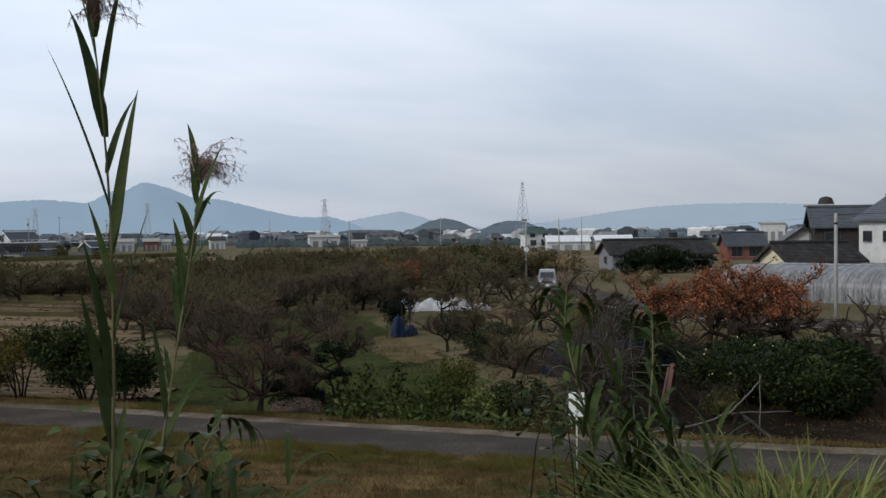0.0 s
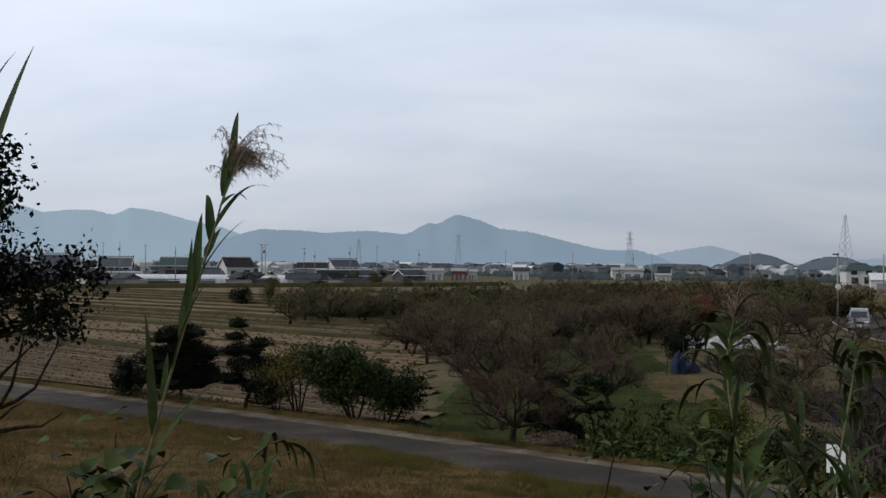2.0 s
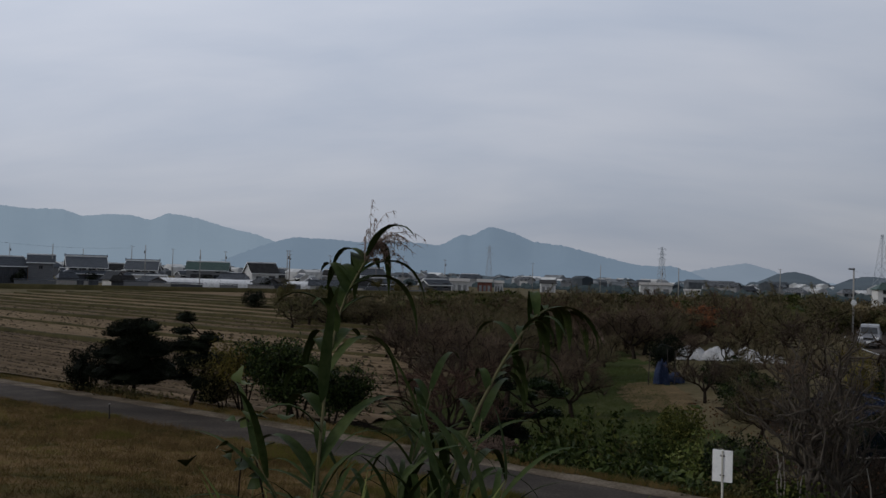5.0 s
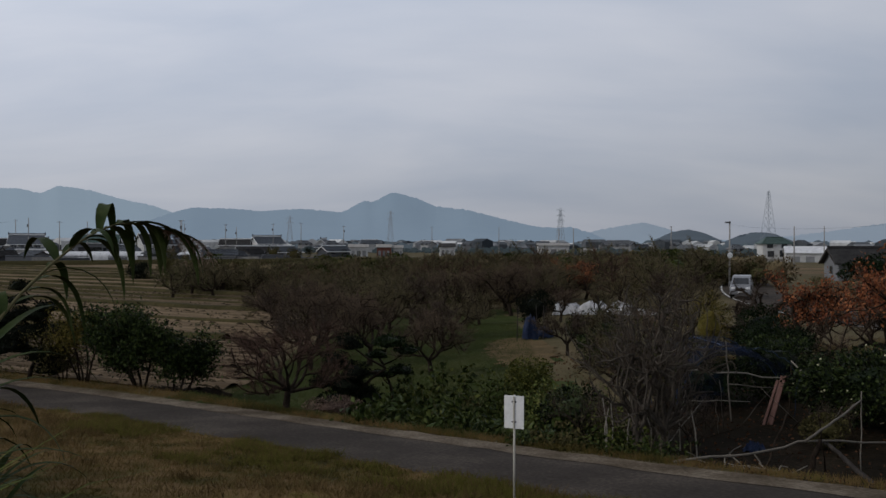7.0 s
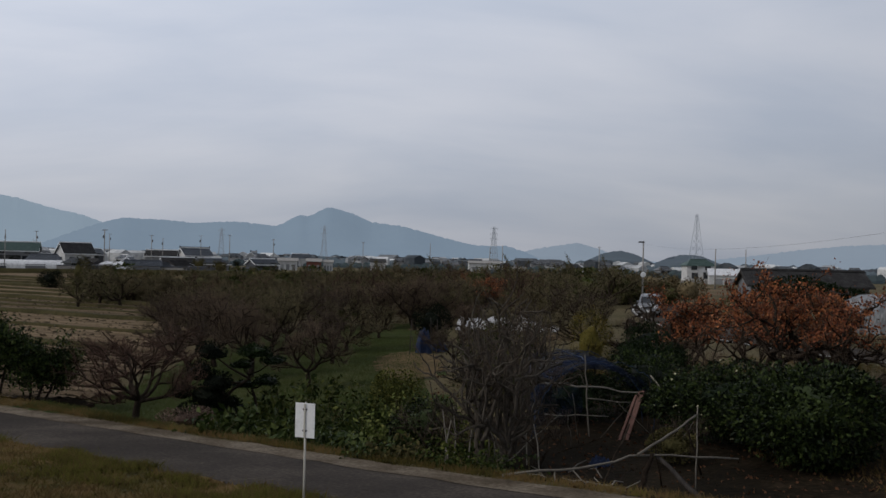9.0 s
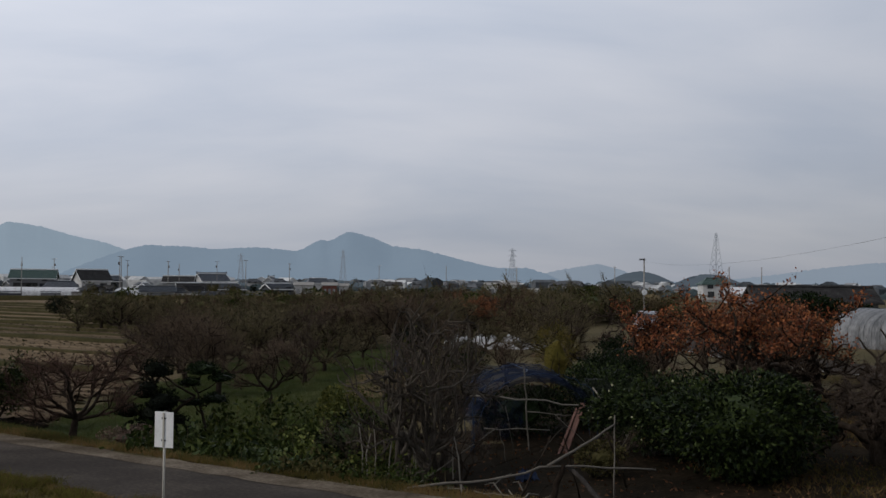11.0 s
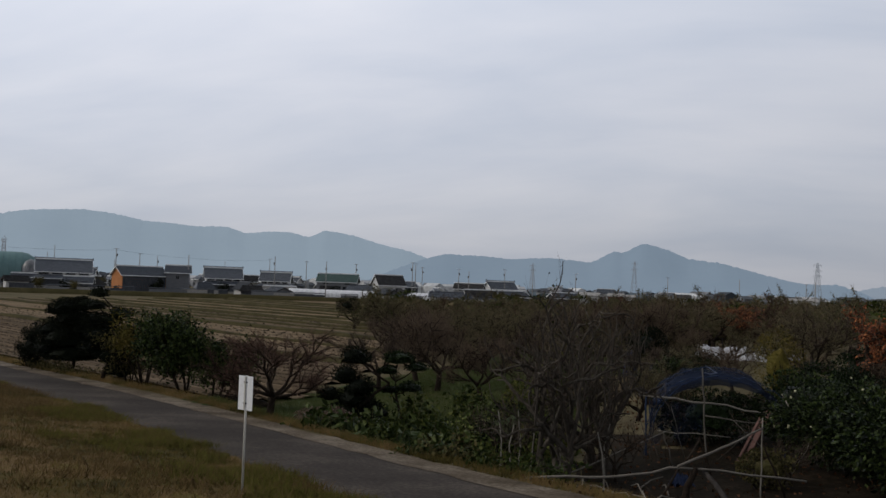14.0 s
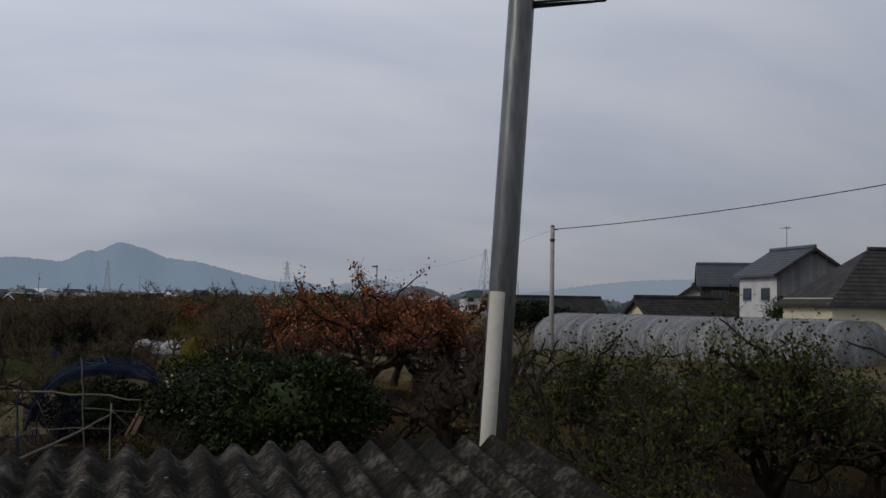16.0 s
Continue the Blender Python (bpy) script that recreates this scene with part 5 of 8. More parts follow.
reed(3, [at_ground(-4.7, 6.2), (-4.45, 6.5, 3.4), (-4.2, 7.0, 3.85), (-4.0, 7.2, 3.72)], "nodding reed shoot with hanging leaves", 16, None, 0.010, 0.026, 0.45, 0.4, 0.45)
reed(4, [at_ground(-0.95, 7.3), (-1.0, 7.65, 3.2), (-1.05, 8.3, 4.15), (-0.86, 8.6, 4.56)], "nodding giant reed with a dark plume and broad leaves", 26, 34, 0.014, 0.046, 0.8, 0.42, 0.36)
reed(5, [at_ground(-0.75, 7.6), (-0.35, 7.95, 3.4), (0.0, 8.5, 3.98), (0.22, 9.0, 4.28), (0.45, 9.4, 4.16)], "giant reed nodding over with hanging withered leaves", 26, 16, 0.012, 0.034, 0.62, 0.48, 0.42)
reed(6, [at_ground(-0.3, 7.2), (-0.25, 7.6, 3.0), (-0.15, 8.2, 3.6)], "giant reed with long arching leaves", 16, None, 0.010, 0.034, 0.85, 0.22, 0.25)
reed(7, [at_ground(-0.7, 7.9), (-0.6, 8.1, 3.1), (-0.45, 8.3, 3.75)], "giant reed with long arching leaves", 16, None, 0.010, 0.034, 0.8, 0.26, 0.25)
reed(8, [at_ground(-0.6, 8.2), (-0.5, 8.3, 2.8), (-0.35, 8.4, 3.3)], "giant reed with long arching leaves", 14, None, 0.010, 0.032, 0.75, 0.28, 0.25)
rrng = np.random.default_rng(15)
for k in range(36):
    x, y = rrng.uniform(-0.85, -0.3), rrng.uniform(6.9, 8.4)
    top = rrng.uniform(1.3, 2.25)
    reed(20 + k, [at_ground(x, y), (x + rrng.normal() * 0.12, y, gz(x, y) + top * 0.6), (x + rrng.normal() * 0.3, y + rrng.normal() * 0.2, gz(x, y) + top)], "giant reed in the clump with arching grey-green leaves", 16, None, 0.009, 0.021, 0.85, 0.26, 0.22)
for k in range(26):
    x, y = rrng.uniform(-5.15, -4.05), rrng.uniform(5.4, 7.0)
    top = rrng.uniform(1.3, 2.3)
    reed(50 + k, [at_ground(x, y), (x + rrng.normal() * 0.1, y, gz(x, y) + top * 0.6), (x + rrng.normal() * 0.3, y + rrng.normal() * 0.2, gz(x, y) + top)], "short giant reed in the clump with green leaves", 13, None, 0.008, 0.022, 0.75, 0.3, 0.25)


def grass_tuft(x, y, seed, blades, length, label, material, spread=0.25, wide=1.0, arch=1.0):
    rng = np.random.default_rng(seed)
    datas = []
    for _ in range(blades):
        a = rng.uniform(0, 2 * math.pi)
        datas.append(blade(rng, (rng.normal() * spread, rng.normal() * spread, -0.03), (math.cos(a) * 0.35 / arch, math.sin(a) * 0.35 / arch, 1), length * rng.uniform(0.5 if arch == 1 else 0.78, 1.15 if arch == 1 else 1.05), rng.uniform(0.008, 0.016) * wide, rng.uniform(0.08, 0.22) * arch if arch == 1 else rng.uniform(0.22, 0.34)))
    root = thing("grass_tuft", label, "grass", (x, y, gz(x, y)), 0, "grass tufts")
    part("leaf_mass", join(*datas), material, root, smooth=True)


for k, (x, y, ln) in enumerate(((1.2, 8.6, 1.15), (1.5, 8.8, 1.1), (0.8, 8.2, 1.1), (1.3, 9.1, 1.0), (-0.5, 7.6, 1.6), (-0.45, 5.4, 1.9), (-0.35, 6.1, 2.0), (-0.85, 6.2, 2.1), (-0.5, 6.8, 2.1), (-1.1, 7.2, 2.0), (-1.3, 6.5, 1.9), (-0.1, 6.6, 1.9), (-4.6, 6.6, 1.5), (-4.2, 6.0, 1.4))):
    grass_tuft(x, y, 70 + k, 120, ln, "tall tuft of arching green pampas grass", M_TUFT if k < 2 else M_REED)
for k, (x, y, ln) in enumerate(((-0.75, 5.7, 2.2), (-0.5, 5.9, 2.3), (-0.2, 5.5, 2.15), (0.05, 5.7, 2.0), (-0.3, 6.1, 2.0), (-0.6, 5.3, 2.25), (0.1, 5.3, 2.0), (-0.9, 5.2, 2.2))):
    grass_tuft(x, y, 170 + k, 300, ln * 1.17, "dense tuft of broad yellow-green grass on the bank", M_TUFT if k % 3 else M_REED, 0.18, 1.6, 1.1)


def leafy_shoot(x, y, top, seed, label, leaves, size):
    rng = np.random.default_rng(seed)
    z = gz(x, y)
    root = thing("vine_shoot", label, "vine", (x, y, z), 0, "vines")
    st = crooked(rng, (0, 0, -0.05), (rng.normal() * 0.06, rng.normal() * 0.05, 1), top - z, 8, 0.06)
    part("stem", tube(st, np.linspace(0.012, 0.004, len(st)), 5), M_BARK, root, smooth=True)
    pts = st[rng.integers(len(st) // 2, len(st), leaves)] + rng.normal(size=(leaves, 3)) * (0.10, 0.10, 0.16)
    part("foliage", vine_leaf_batch(pts, size * 0.8, rng), M_WEED, root, smooth=True)


leafy_shoot(-2.42, 6.1, 4.1, 1, "thin leaning shoot with a few leaves", 10, 0.10)
leafy_shoot(-4.75, 6.0, 3.85, 2, "climbing vine with broad green leaves on the reeds", 60, 0.15)
leafy_shoot(-4.55, 5.7, 3.6, 6, "climbing vine with broad green leaves on the reeds", 50, 0.14)
leafy_shoot(-4.4, 6.4, 3.75, 3, "climbing vine with broad green leaves on the reeds", 60, 0.16)
leafy_shoot(-4.78, 6.0, 4.05, 21, "climbing vine with broad green leaves on the reeds", 46, 0.13)
leafy_shoot(-4.62, 6.05, 3.9, 22, "climbing vine with broad green leaves on the reeds", 60, 0.14)
leafy_shoot(-4.5, 6.0, 3.8, 23, "climbing vine with broad green leaves on the reeds", 60, 0.14)
leafy_shoot(-5.0, 6.1, 3.8, 24, "climbing vine with broad green leaves on the reeds", 46, 0.13)
leafy_shoot(-1.0, 6.7, 3.2, 14, "leaning shoot with broad dark leaves", 60, 0.13)
leafy_shoot(-1.25, 6.9, 3.1, 15, "leaning shoot with broad dark leaves", 60, 0.13)
leafy_shoot(-1.45, 7.5, 3.55, 4, "leaning shoot with broad dark leaves", 40, 0.13)
leafy_shoot(-1.1, 7.8, 3.75, 5, "leaning shoot with broad dark leaves", 26, 0.12)
# ---- near things ----
def sign_post(x, y):
    z = gz(x, y)
    root = thing("lane_sign", "white rectangular sign seen from behind on a thin post", "sign", (x, y, z), -26)
    h = 1.84 - z
    part("post", tube([(0, 0, -0.2), (0, 0, h)], [0.017, 0.017], 8), M_PIPE, root, smooth=True)
    part("plate", box(-0.155, -0.018, h - 0.50, 0.155, -0.012, h - 0.01, 0.002), M_WHITE, root, "white painted back of the plate")
    part("rib", box(-0.012, -0.036, h - 0.49, 0.012, -0.019, h - 0.02, 0.002), M_PIPE, root)
    for dz in (0.1, 0.4):
        part("clamp", box(-0.035, -0.028, h - dz - 0.012, 0.035, 0.02, h - dz + 0.012, 0.002), M_STEEL, root)


sign_post(3.41, 18.1)


def stake(x, y, h, r=0.02):
    root = thing("boundary_stake", "thin dark stake in the bank turf", "stake", (x, y, gz(x, y)), 0, "stakes")
    part("shaft", tube([(0, 0, -0.15), (0.01, 0, h * 0.6), (0.0, 0, h)], [r, r, r * 0.9], 6), M_DARKWOOD, root)
    part("tip", box(-r, -r, h, r, r, h + 0.03, 0.004), M_CONC, root)


for x, y, h in ((-12.6, 33.6, 0.55), (-54.5, 66.0, 1.0), (-33, 49.5, 0.7)):
    stake(x, y, h)


def hut():
    """A lean-to shed below the bank: mono-pitch corrugated roof on posts."""
    x0, x1, y0, y1 = 10.56, 12.95, 7.45, 9.42
    zr, slope = 2.36, 0.125
    zg = gz(11.8, 8.5)
    root = thing("shed", "small shed with a mossy corrugated fibre-cement roof", "shed", (x0, y0, zg))

    def roof_z(y):
        return zr - (y1 - y) * slope - zg

    pitch, rows = 0.1305, 8
    n = int((x1 - x0) / pitch * 10)
    verts, faces = [], []
    rng = np.random.default_rng(4)
    end = rng.uniform(-0.025, 0.025, 60)
    for side in (0, 1):
        for j in range(rows + 1):
            for i in range(n + 1):
                x = (x1 - x0) * i / n
                y = (y1 - y0) * j / rows + (end[int(x / pitch)] if j == rows else 0)
                z = roof_z(y0 + y) + 0.026 * math.cos(2 * math.pi * x / pitch) - 0.007 * side + 0.004 * math.sin(x * 9 + j)
                verts.append((x, y, z))
    m = (n + 1) * (rows + 1)
    for side in (0, 1):
        for j in range(rows):
            for i in range(n):
                a = side * m + j * (n + 1) + i
                f = (a, a + 1, a + n + 2, a + n + 1)
                faces.append(f if side == 0 else f[::-1])
    for j, rev in ((0, False), (rows, True)):
        for i in range(n):
            a = j * (n + 1) + i
            f = (a, a + m, a + m + 1, a + 1)
            faces.append(f[::-1] if rev else f)
    for i, rev in ((0, True), (n, False)):
        for j in range(rows):
            a = j * (n + 1) + i
            f = (a, a + m, a + m + n + 1, a + n + 1)
            faces.append(f[::-1] if rev else f)
    roof = part("roof", (verts, faces), M_SLATE, root, "mossy grey corrugated sheets", smooth=True)
    for k in range(9):
        for y in (0.35, 1.55):
            x = pitch * (2 * k + 1)
            part("roof_bolt", tube([(x, y, roof_z(y0 + y) + 0.015), (x, y, roof_z(y0 + y) + 0.034)], [0.009, 0.007], 6), M_STEEL, roof)
    for y in (0.25, 1.0, 1.8):
        part("purlin", box(0.05, y - 0.03, roof_z(y0 + y) - 0.10, x1 - x0 - 0.05, y + 0.03, roof_z(y0 + y) - 0.03, 0.004), M_DARKWOOD, root)
    for x in (0.1, x1 - x0 - 0.1):
        for y in (0.2, 1.8):
            part("post", box(x - 0.045, y - 0.045, -0.2, x + 0.045, y + 0.045, roof_z(y0 + y) - 0.09, 0.005), M_DARKWOOD, root)
    w = 0.025
    for k in range(14):
        xa = 0.12 + k * (x1 - x0 - 0.24) / 14
        part("board", box(xa, 1.82, -0.15, xa + (x1 - x0 - 0.24) / 14 - 0.008, 1.82 + w, roof_z(y0 + 1.82) - 0.1, 0.003), M_DARKWOOD, root)


hut()


def service_pole():
    z = gz(12.82, 9.62)
    root = thing("service_pole", "slim galvanised steel service pole with cable loops", "pole", (12.745, 9.62, z))
    top = 5.6 - z
    lean = 0.056
    line = [(lean * h, 0, h) for h in np.linspace(-0.3, top, 8)]
    part("shaft", tube(line, np.linspace(0.064, 0.056, 8), 20), M_STEEL, root, smooth=True)
    for zz, r in ((4.43 - z, 0.061), (4.40 - z, 0.063), (5.1 - z, 0.060)):
        part("band", tube([(lean * zz, 0, zz), (lean * (zz + 0.03), 0, zz + 0.03)], [r, r], 20), M_STEEL, root, smooth=True)
    cz = 2.98 - z
    # pale half-width tube paints the lit left side of the pole's lower cover
    part("cover_lit_side", tube([(lean * h - 0.038, -0.045, h) for h in np.linspace(-0.2, cz, 5)], [0.034] * 5, 14), M_PIPE, root, "pale cover of the lower pole, drawn only as its bright lit side", smooth=True)
    zc = 4.24 - z
    for k, (w, h) in enumerate(((0.30, 0.42), (0.36, 0.46), (0.24, 0.40))):
        a = np.linspace(-0.5 * math.pi, 0.75 * math.pi, 14)
        pts = [(lean * zc + 0.05, -0.03, zc + 0.012 * k)] + [(lean * zc + 0.12 + w * (0.55 + 0.45 * math.sin(t + 0.5 * math.pi)) * 0.9, -0.04 - 0.02 * k, zc + 0.02 + h * 0.5 * (1 + math.sin(t)) * 0.9) for t in a[2:]]
        part("cable", tube(pts, [0.006] * len(pts), 6), M_CABLE, root, smooth=True)
    pts = [(lean * zc - 0.05, -0.03, zc + 0.06), (lean * zc - 0.10, -0.04, zc + 0.12), (lean * zc - 0.11, -0.04, zc + 0.24), (lean * zc - 0.07, -0.04, zc + 0.42), (lean * zc - 0.05, -0.03, zc + 0.6)]
    for k in range(2):
        part("cable", tube([(p[0] - 0.012 * k, p[1] - 0.015 * k, p[2]) for p in pts], [0.011] * 5, 7), M_CABLE, root, smooth=True)


service_pole()


def bamboo_frame():
    """A garden tunnel: hoops under a torn navy net, with lashed poles across its open front."""
    ox, oy = 10.6, 29.3
    z0 = gz(ox, oy)
    root = thing("net_tunnel", "garden tunnel of blue hoops under a torn navy net", "tunnel", (ox, oy, z0))
    wrng = np.random.default_rng(19)

    def pole(name, pts, r=0.022, material=None, sides=7):
        p = np.asarray(pts, float)
        t = np.linspace(0, len(p) - 1, 4 * (len(p) - 1) + 1)
        q = np.stack([np.interp(t, range(len(p)), p[:, k]) for k in range(3)], 1)
        q[1:-1] += wrng.normal(size=(len(q) - 2, 3)) * 0.016
        part(name, tube(q - (ox, oy, z0), np.linspace(r, r * 0.75, len(q)), sides), material or M_BAMBOO, root, smooth=True)

    def arch(u, y, h=2.05):
        a = math.pi * u
        x = 10.62 - 1.62 * math.cos(a)
        return x, y, gz(x, y) + h * math.sin(a) ** 0.55

    for k, (y, hh) in enumerate(((29.4, 1.95), (30.9, 1.8), (32.4, 1.95), (33.9, 1.75))):
        pole("hoop", [(x + 0.12 * math.sin(2 * k + z * 2), yy, z) for x, yy, z in (arch(u, y, hh) for u in np.linspace(0.0, 1.0, 11))], 0.012, M_HOOP, 6)
    pole("ridge_pole", [(10.2, 29.2, 1.36), (10.7, 31.5, 1.22), (10.5, 34.1, 1.22)], 0.014, M_HOOP)
    crng = np.random.default_rng(23)
    for k in range(16):
        x, y = crng.uniform(8.9, 12.2), crng.uniform(27.2, 29.6)
        a, ln, up = crng.uniform(0, 2 * math.pi), crng.uniform(0.6, 1.7), crng.uniform(0.2, 1.6)
        b = np.array((math.cos(a), 0.5 * math.sin(a), up))
        b *= ln / np.linalg.norm(b)
        zz = gz(x, y) - 0.03
        pole("stick", [(x, y, zz), (x + b[0], y + b[1], zz + b[2])], crng.uniform(0.008, 0.016), (M_BARK, M_BAMBOO, M_PALEBARK)[k % 3], 5)
    pole("front_bar", [(8.8, 29.2, 0.78), (10.4, 29.2, 0.66), (12.05, 29.3, 0.47)], 0.026)
    pole("front_bar", [(10.3, 29.25, 0.36), (11.6, 29.3, 0.26)], 0.018)
    pole("front_bar", [(9.2, 29.25, -0.06), (10.9, 29.3, -0.12)], 0.014)
    pole("upright", [(10.35, 29.1, gz(10.3, 29.1) - 0.1), (10.28, 29.15, 0.5), (10.2, 29.15, 1.5)], 0.022)
    pole("upright", [(8.95, 29.2, gz(9, 29.2) - 0.1), (8.92, 29.2, 0.9)], 0.028, M_HOOP)
    pole("upright", [(11.95, 29.3, gz(12, 29.3) - 0.1), (12.0, 29.3, 0.85)], 0.024, M_BARK)
    pole("upright", [(9.7, 31.0, gz(9.7, 31) - 0.1), (9.75, 31.0, 0.5)], 0.035, M_BARK)
    pole("slanting_pole", [(12.05, 29.4, 0.95), (12.25, 28.4, 0.45), (12.5, 27.6, -0.05)], 0.022)
    pole("slanting_pole", [(6.95, 24.1, -0.6), (8.2, 26.4, -0.3), (9.45, 28.6, 0.05)], 0.018)
    pole("slanting_pole", [(10.9, 28.6, gz(10.9, 28.6)), (11.5, 29.0, 0.0), (11.9, 29.2, 0.6)], 0.016, M_BARK)
    # the weathered red board that leans on the front bar
    for dx, w in ((0.0, 0.075), (-0.16, 0.035)):
        a, b = Vector((11.12 + dx - ox, 28.5 - oy, -0.02)), Vector((11.74 + dx - ox, 29.12 - oy, 1.22 if dx == 0 else 1.1))
        m = look(a, b) @ Matrix.Translation((0, 0, -(b - a).length / 2))
        v, f = box(-w, -0.016, -(b - a).length / 2, w, 0.016, (b - a).length / 2, 0.004)
        part("leaning_board", ([tuple(m @ Vector(c)) for c in v], f), M_PLANKRED, root, "weathered red board")
    # net over the left side and the crown, torn and sagging between the hoops
    rng = np.random.default_rng(8)
    verts, faces = [], []
    nx, ny = 22, 24
    for i in range(nx + 1):
        for j in range(ny + 1):
            u, y = 0.03 + 0.87 * i / nx, 29.45 + 4.5 * j / ny
            x, yy, z = arch(u, y, 1.88)
            sag = 0.22 * abs(math.sin(math.pi * (y - 29.4) / 1.5)) * math.sin(math.pi * u)
            verts.append((x - ox + rng.normal() * 0.02, y - oy + rng.normal() * 0.02, z - z0 - sag + rng.normal() * 0.025))
    for i in range(nx):
        for j in range(ny):
            if noise.noise((i * 0.35, j * 0.35, 3.0)) < 0.34:
                q = i * (ny + 1) + j
                faces.append((q, q + 1, q + ny + 2, q + ny + 1))
    part("net", (verts, faces), M_NET, root, "torn navy blue garden net", smooth=True)
    verts, faces = [], []
    for i in range(15):
        for j in range(9):
            x, z = 9.0 + 1.25 * i / 14, 0.62 - (0.85 + 0.2 * math.sin(i * 0.9)) * j / 8
            verts.append((x - ox, 29.42 + 0.05 * math.sin(i * 1.3 + j) + 0.02 * j - oy, z - z0))
    for i in range(14):
        for j in range(8):
            q = i * 9 + j
            faces.append((q, q + 1, q + 10, q + 9))
    part("hanging_net", (verts, faces), M_NET, root, "navy net hanging from the front bar", smooth=True)


bamboo_frame()


def log(name, pts, r, material, label, sides=8):
    """A pole or branch that lies or leans on its own."""
    p = np.asarray(pts, float)
    rng = np.random.default_rng(int(abs(p[0][0] * 100)))
    t = np.linspace(0, len(p) - 1, 4 * (len(p) - 1) + 1)
    q = np.stack([np.interp(t, range(len(p)), p[:, k]) for k in range(3)], 1)
    q[1:-1] += rng.normal(size=(len(q) - 2, 3)) * 0.014
    root = thing(name, label, "pole", tuple(p[0]), 0, "fallen poles")
    part("wood", tube(q - p[0], np.linspace(r, r * 0.65, len(q)), sides), material, root, smooth=True)


log("fallen_pole", [(6.95, 22.3, -0.12), (8.4, 22.3, 0.02), (9.8, 22.4, 0.26), (11.7, 22.7, 0.12)], 0.027, M_BAMBOO, "long pale fallen pole propped over the soil")
log("fallen_branch", [(9.55, 22.3, 0.28), (10.3, 22.7, 0.58), (11.0, 23.1, 0.92)], 0.028, M_BAMBOO, "pale cut branch rising from the fallen pole")
log("stick", [(11.0, 23.1, gz(11, 23.1)), (11.0, 23.1, 1.1)], 0.016, M_BAMBOO, "thin upright stick holding the cut branch")
log("prop", [(9.45, 22.3, gz(9.45, 22.3) - 0.1), (9.7, 22.35, -0.2), (9.85, 22.4, 0.28)], 0.075, M_BARK, "thick crooked branch propping the fallen pole")
log("prop", [(10.75, 21.6, gz(10.7, 21.6) - 0.05), (9.95, 22.5, 0.24)], 0.06, M_DARKWOOD, "dark plank leaning on the fallen pole")
log("prop", [(7.95, 22.3, gz(7.95, 22.3) - 0.05), (7.95, 22.3, -0.02)], 0.02, M_BAMBOO, "short stake under the fallen pole")
log("stick", [(10.4, 23.4, gz(10.4, 23.4)), (9.9, 22.6, 0.75)], 0.018, M_BARK, "dark stick leaning by the fallen pole")
log("stick", [(9.2, 23.6, gz(9.2, 23.6)), (10.0, 24.4, 0.5)], 0.024, M_BARK, "dark stick leaning in the garden plot")
log("stick", [(11.6, 24.4, gz(11.6, 24.4)), (11.1, 24.0, 0.55)], 0.024, M_BARK, "dark stick leaning in the garden plot")
# near-black leaves added inside the tunnel in place of its shade
shrub("low_shrub", shrub_meshes(81, 1.35, 1.6, 0.7, 4200, 0.09, M_EVER, 5, 50, 0.18), 10.5, 31.6, 1.0, "dark plants added under the garden net to stand in for its shade")
shrub("low_shrub", shrub_meshes(82, 0.6, 0.5, 0.4, 1200, 0.08, M_OLIVE, 6, 30, 0.2), 11.4, 25.6, 1.0, "withered plants before the garden net")
shrub("evergreen_shrub", shrub_meshes(84, 1.3, 1.2, 0.95, 6200, 0.1, M_BROAD, 6, 60, 0.17), 12.9, 32.4, 1.0, "dark glossy evergreen shrub behind the garden tunnel")
shrub("yellow_shrub", shrub_meshes(86, 0.75, 0.8, 0.75, 2600, 0.09, M_YELLOWGREEN, 9, 50, 0.2), 5.55, 33.2, 1.0, "loose yellow-green leafy shrub beside the tangled trees")
shrub("evergreen_shrub", shrub_meshes(87, 0.6, 0.7, 0.55, 2200, 0.09, M_BROAD, 6, 40, 0.18), 6.1, 29.6, 1.0, "low dark glossy shrub under the tangled trees")
thicket = branching_tree(85, 0.5, 0.9, 2.1, 0.05, 6, 700, 0.005, (0.2, 0.6), M_TWIG4, (1.0, 2.4), 0.3, 3, 0.6, 2)
trng = np.random.default_rng(71)
for x, y, sc in ((8.3, 25.9, 0.75), (6.2, 26.0, 0.8), (11.9, 26.4, 0.5)):
    plant("dead_sapling", thicket, x, y, trng.uniform(0, 360), sc, "dark leafless thicket stems by the garden tunnel", "tree", "thicket")

# cut branches and sticks under the tangled tree
srng = np.random.default_rng(21)
for k in range(26):
    x, y = srng.uniform(7.6, 9.6), srng.uniform(22.6, 25.2)
    a, ln = srng.uniform(0, math.pi), srng.uniform(0.3, 0.9)
    z = gz(x, y)
    st = thing("cut_stick", "pale dry cut stick lying on the soil", "stick", (x, y, z), 0, "brushwood")
    part("wood", tube([(0, 0, 0.02), (math.cos(a) * ln / 2, math.sin(a) * ln / 2, 0.08 + srng.uniform(0, 0.12)), (math.cos(a) * ln, math.sin(a) * ln, 0.05 + srng.uniform(0, 0.2))], [0.016, 0.014, 0.010], 5), M_BAMBOO if k % 3 else M_BARK, st)
for k in range(9):
    x, y = srng.uniform(6.1, 8.2), srng.uniform(24.6, 26.4)
    st = thing("tree_stake", "grey upright stake beside the tangled tree", "stake", (x, y, gz(x, y)), 0, "tree stakes")
    part("shaft", tube([(0, 0, -0.1), (srng.normal() * 0.06, 0, 0.7), (srng.normal() * 0.15, srng.normal() * 0.1, srng.uniform(1.0, 1.6))], [0.017, 0.016, 0.013], 6), M_BAMBOO, st)


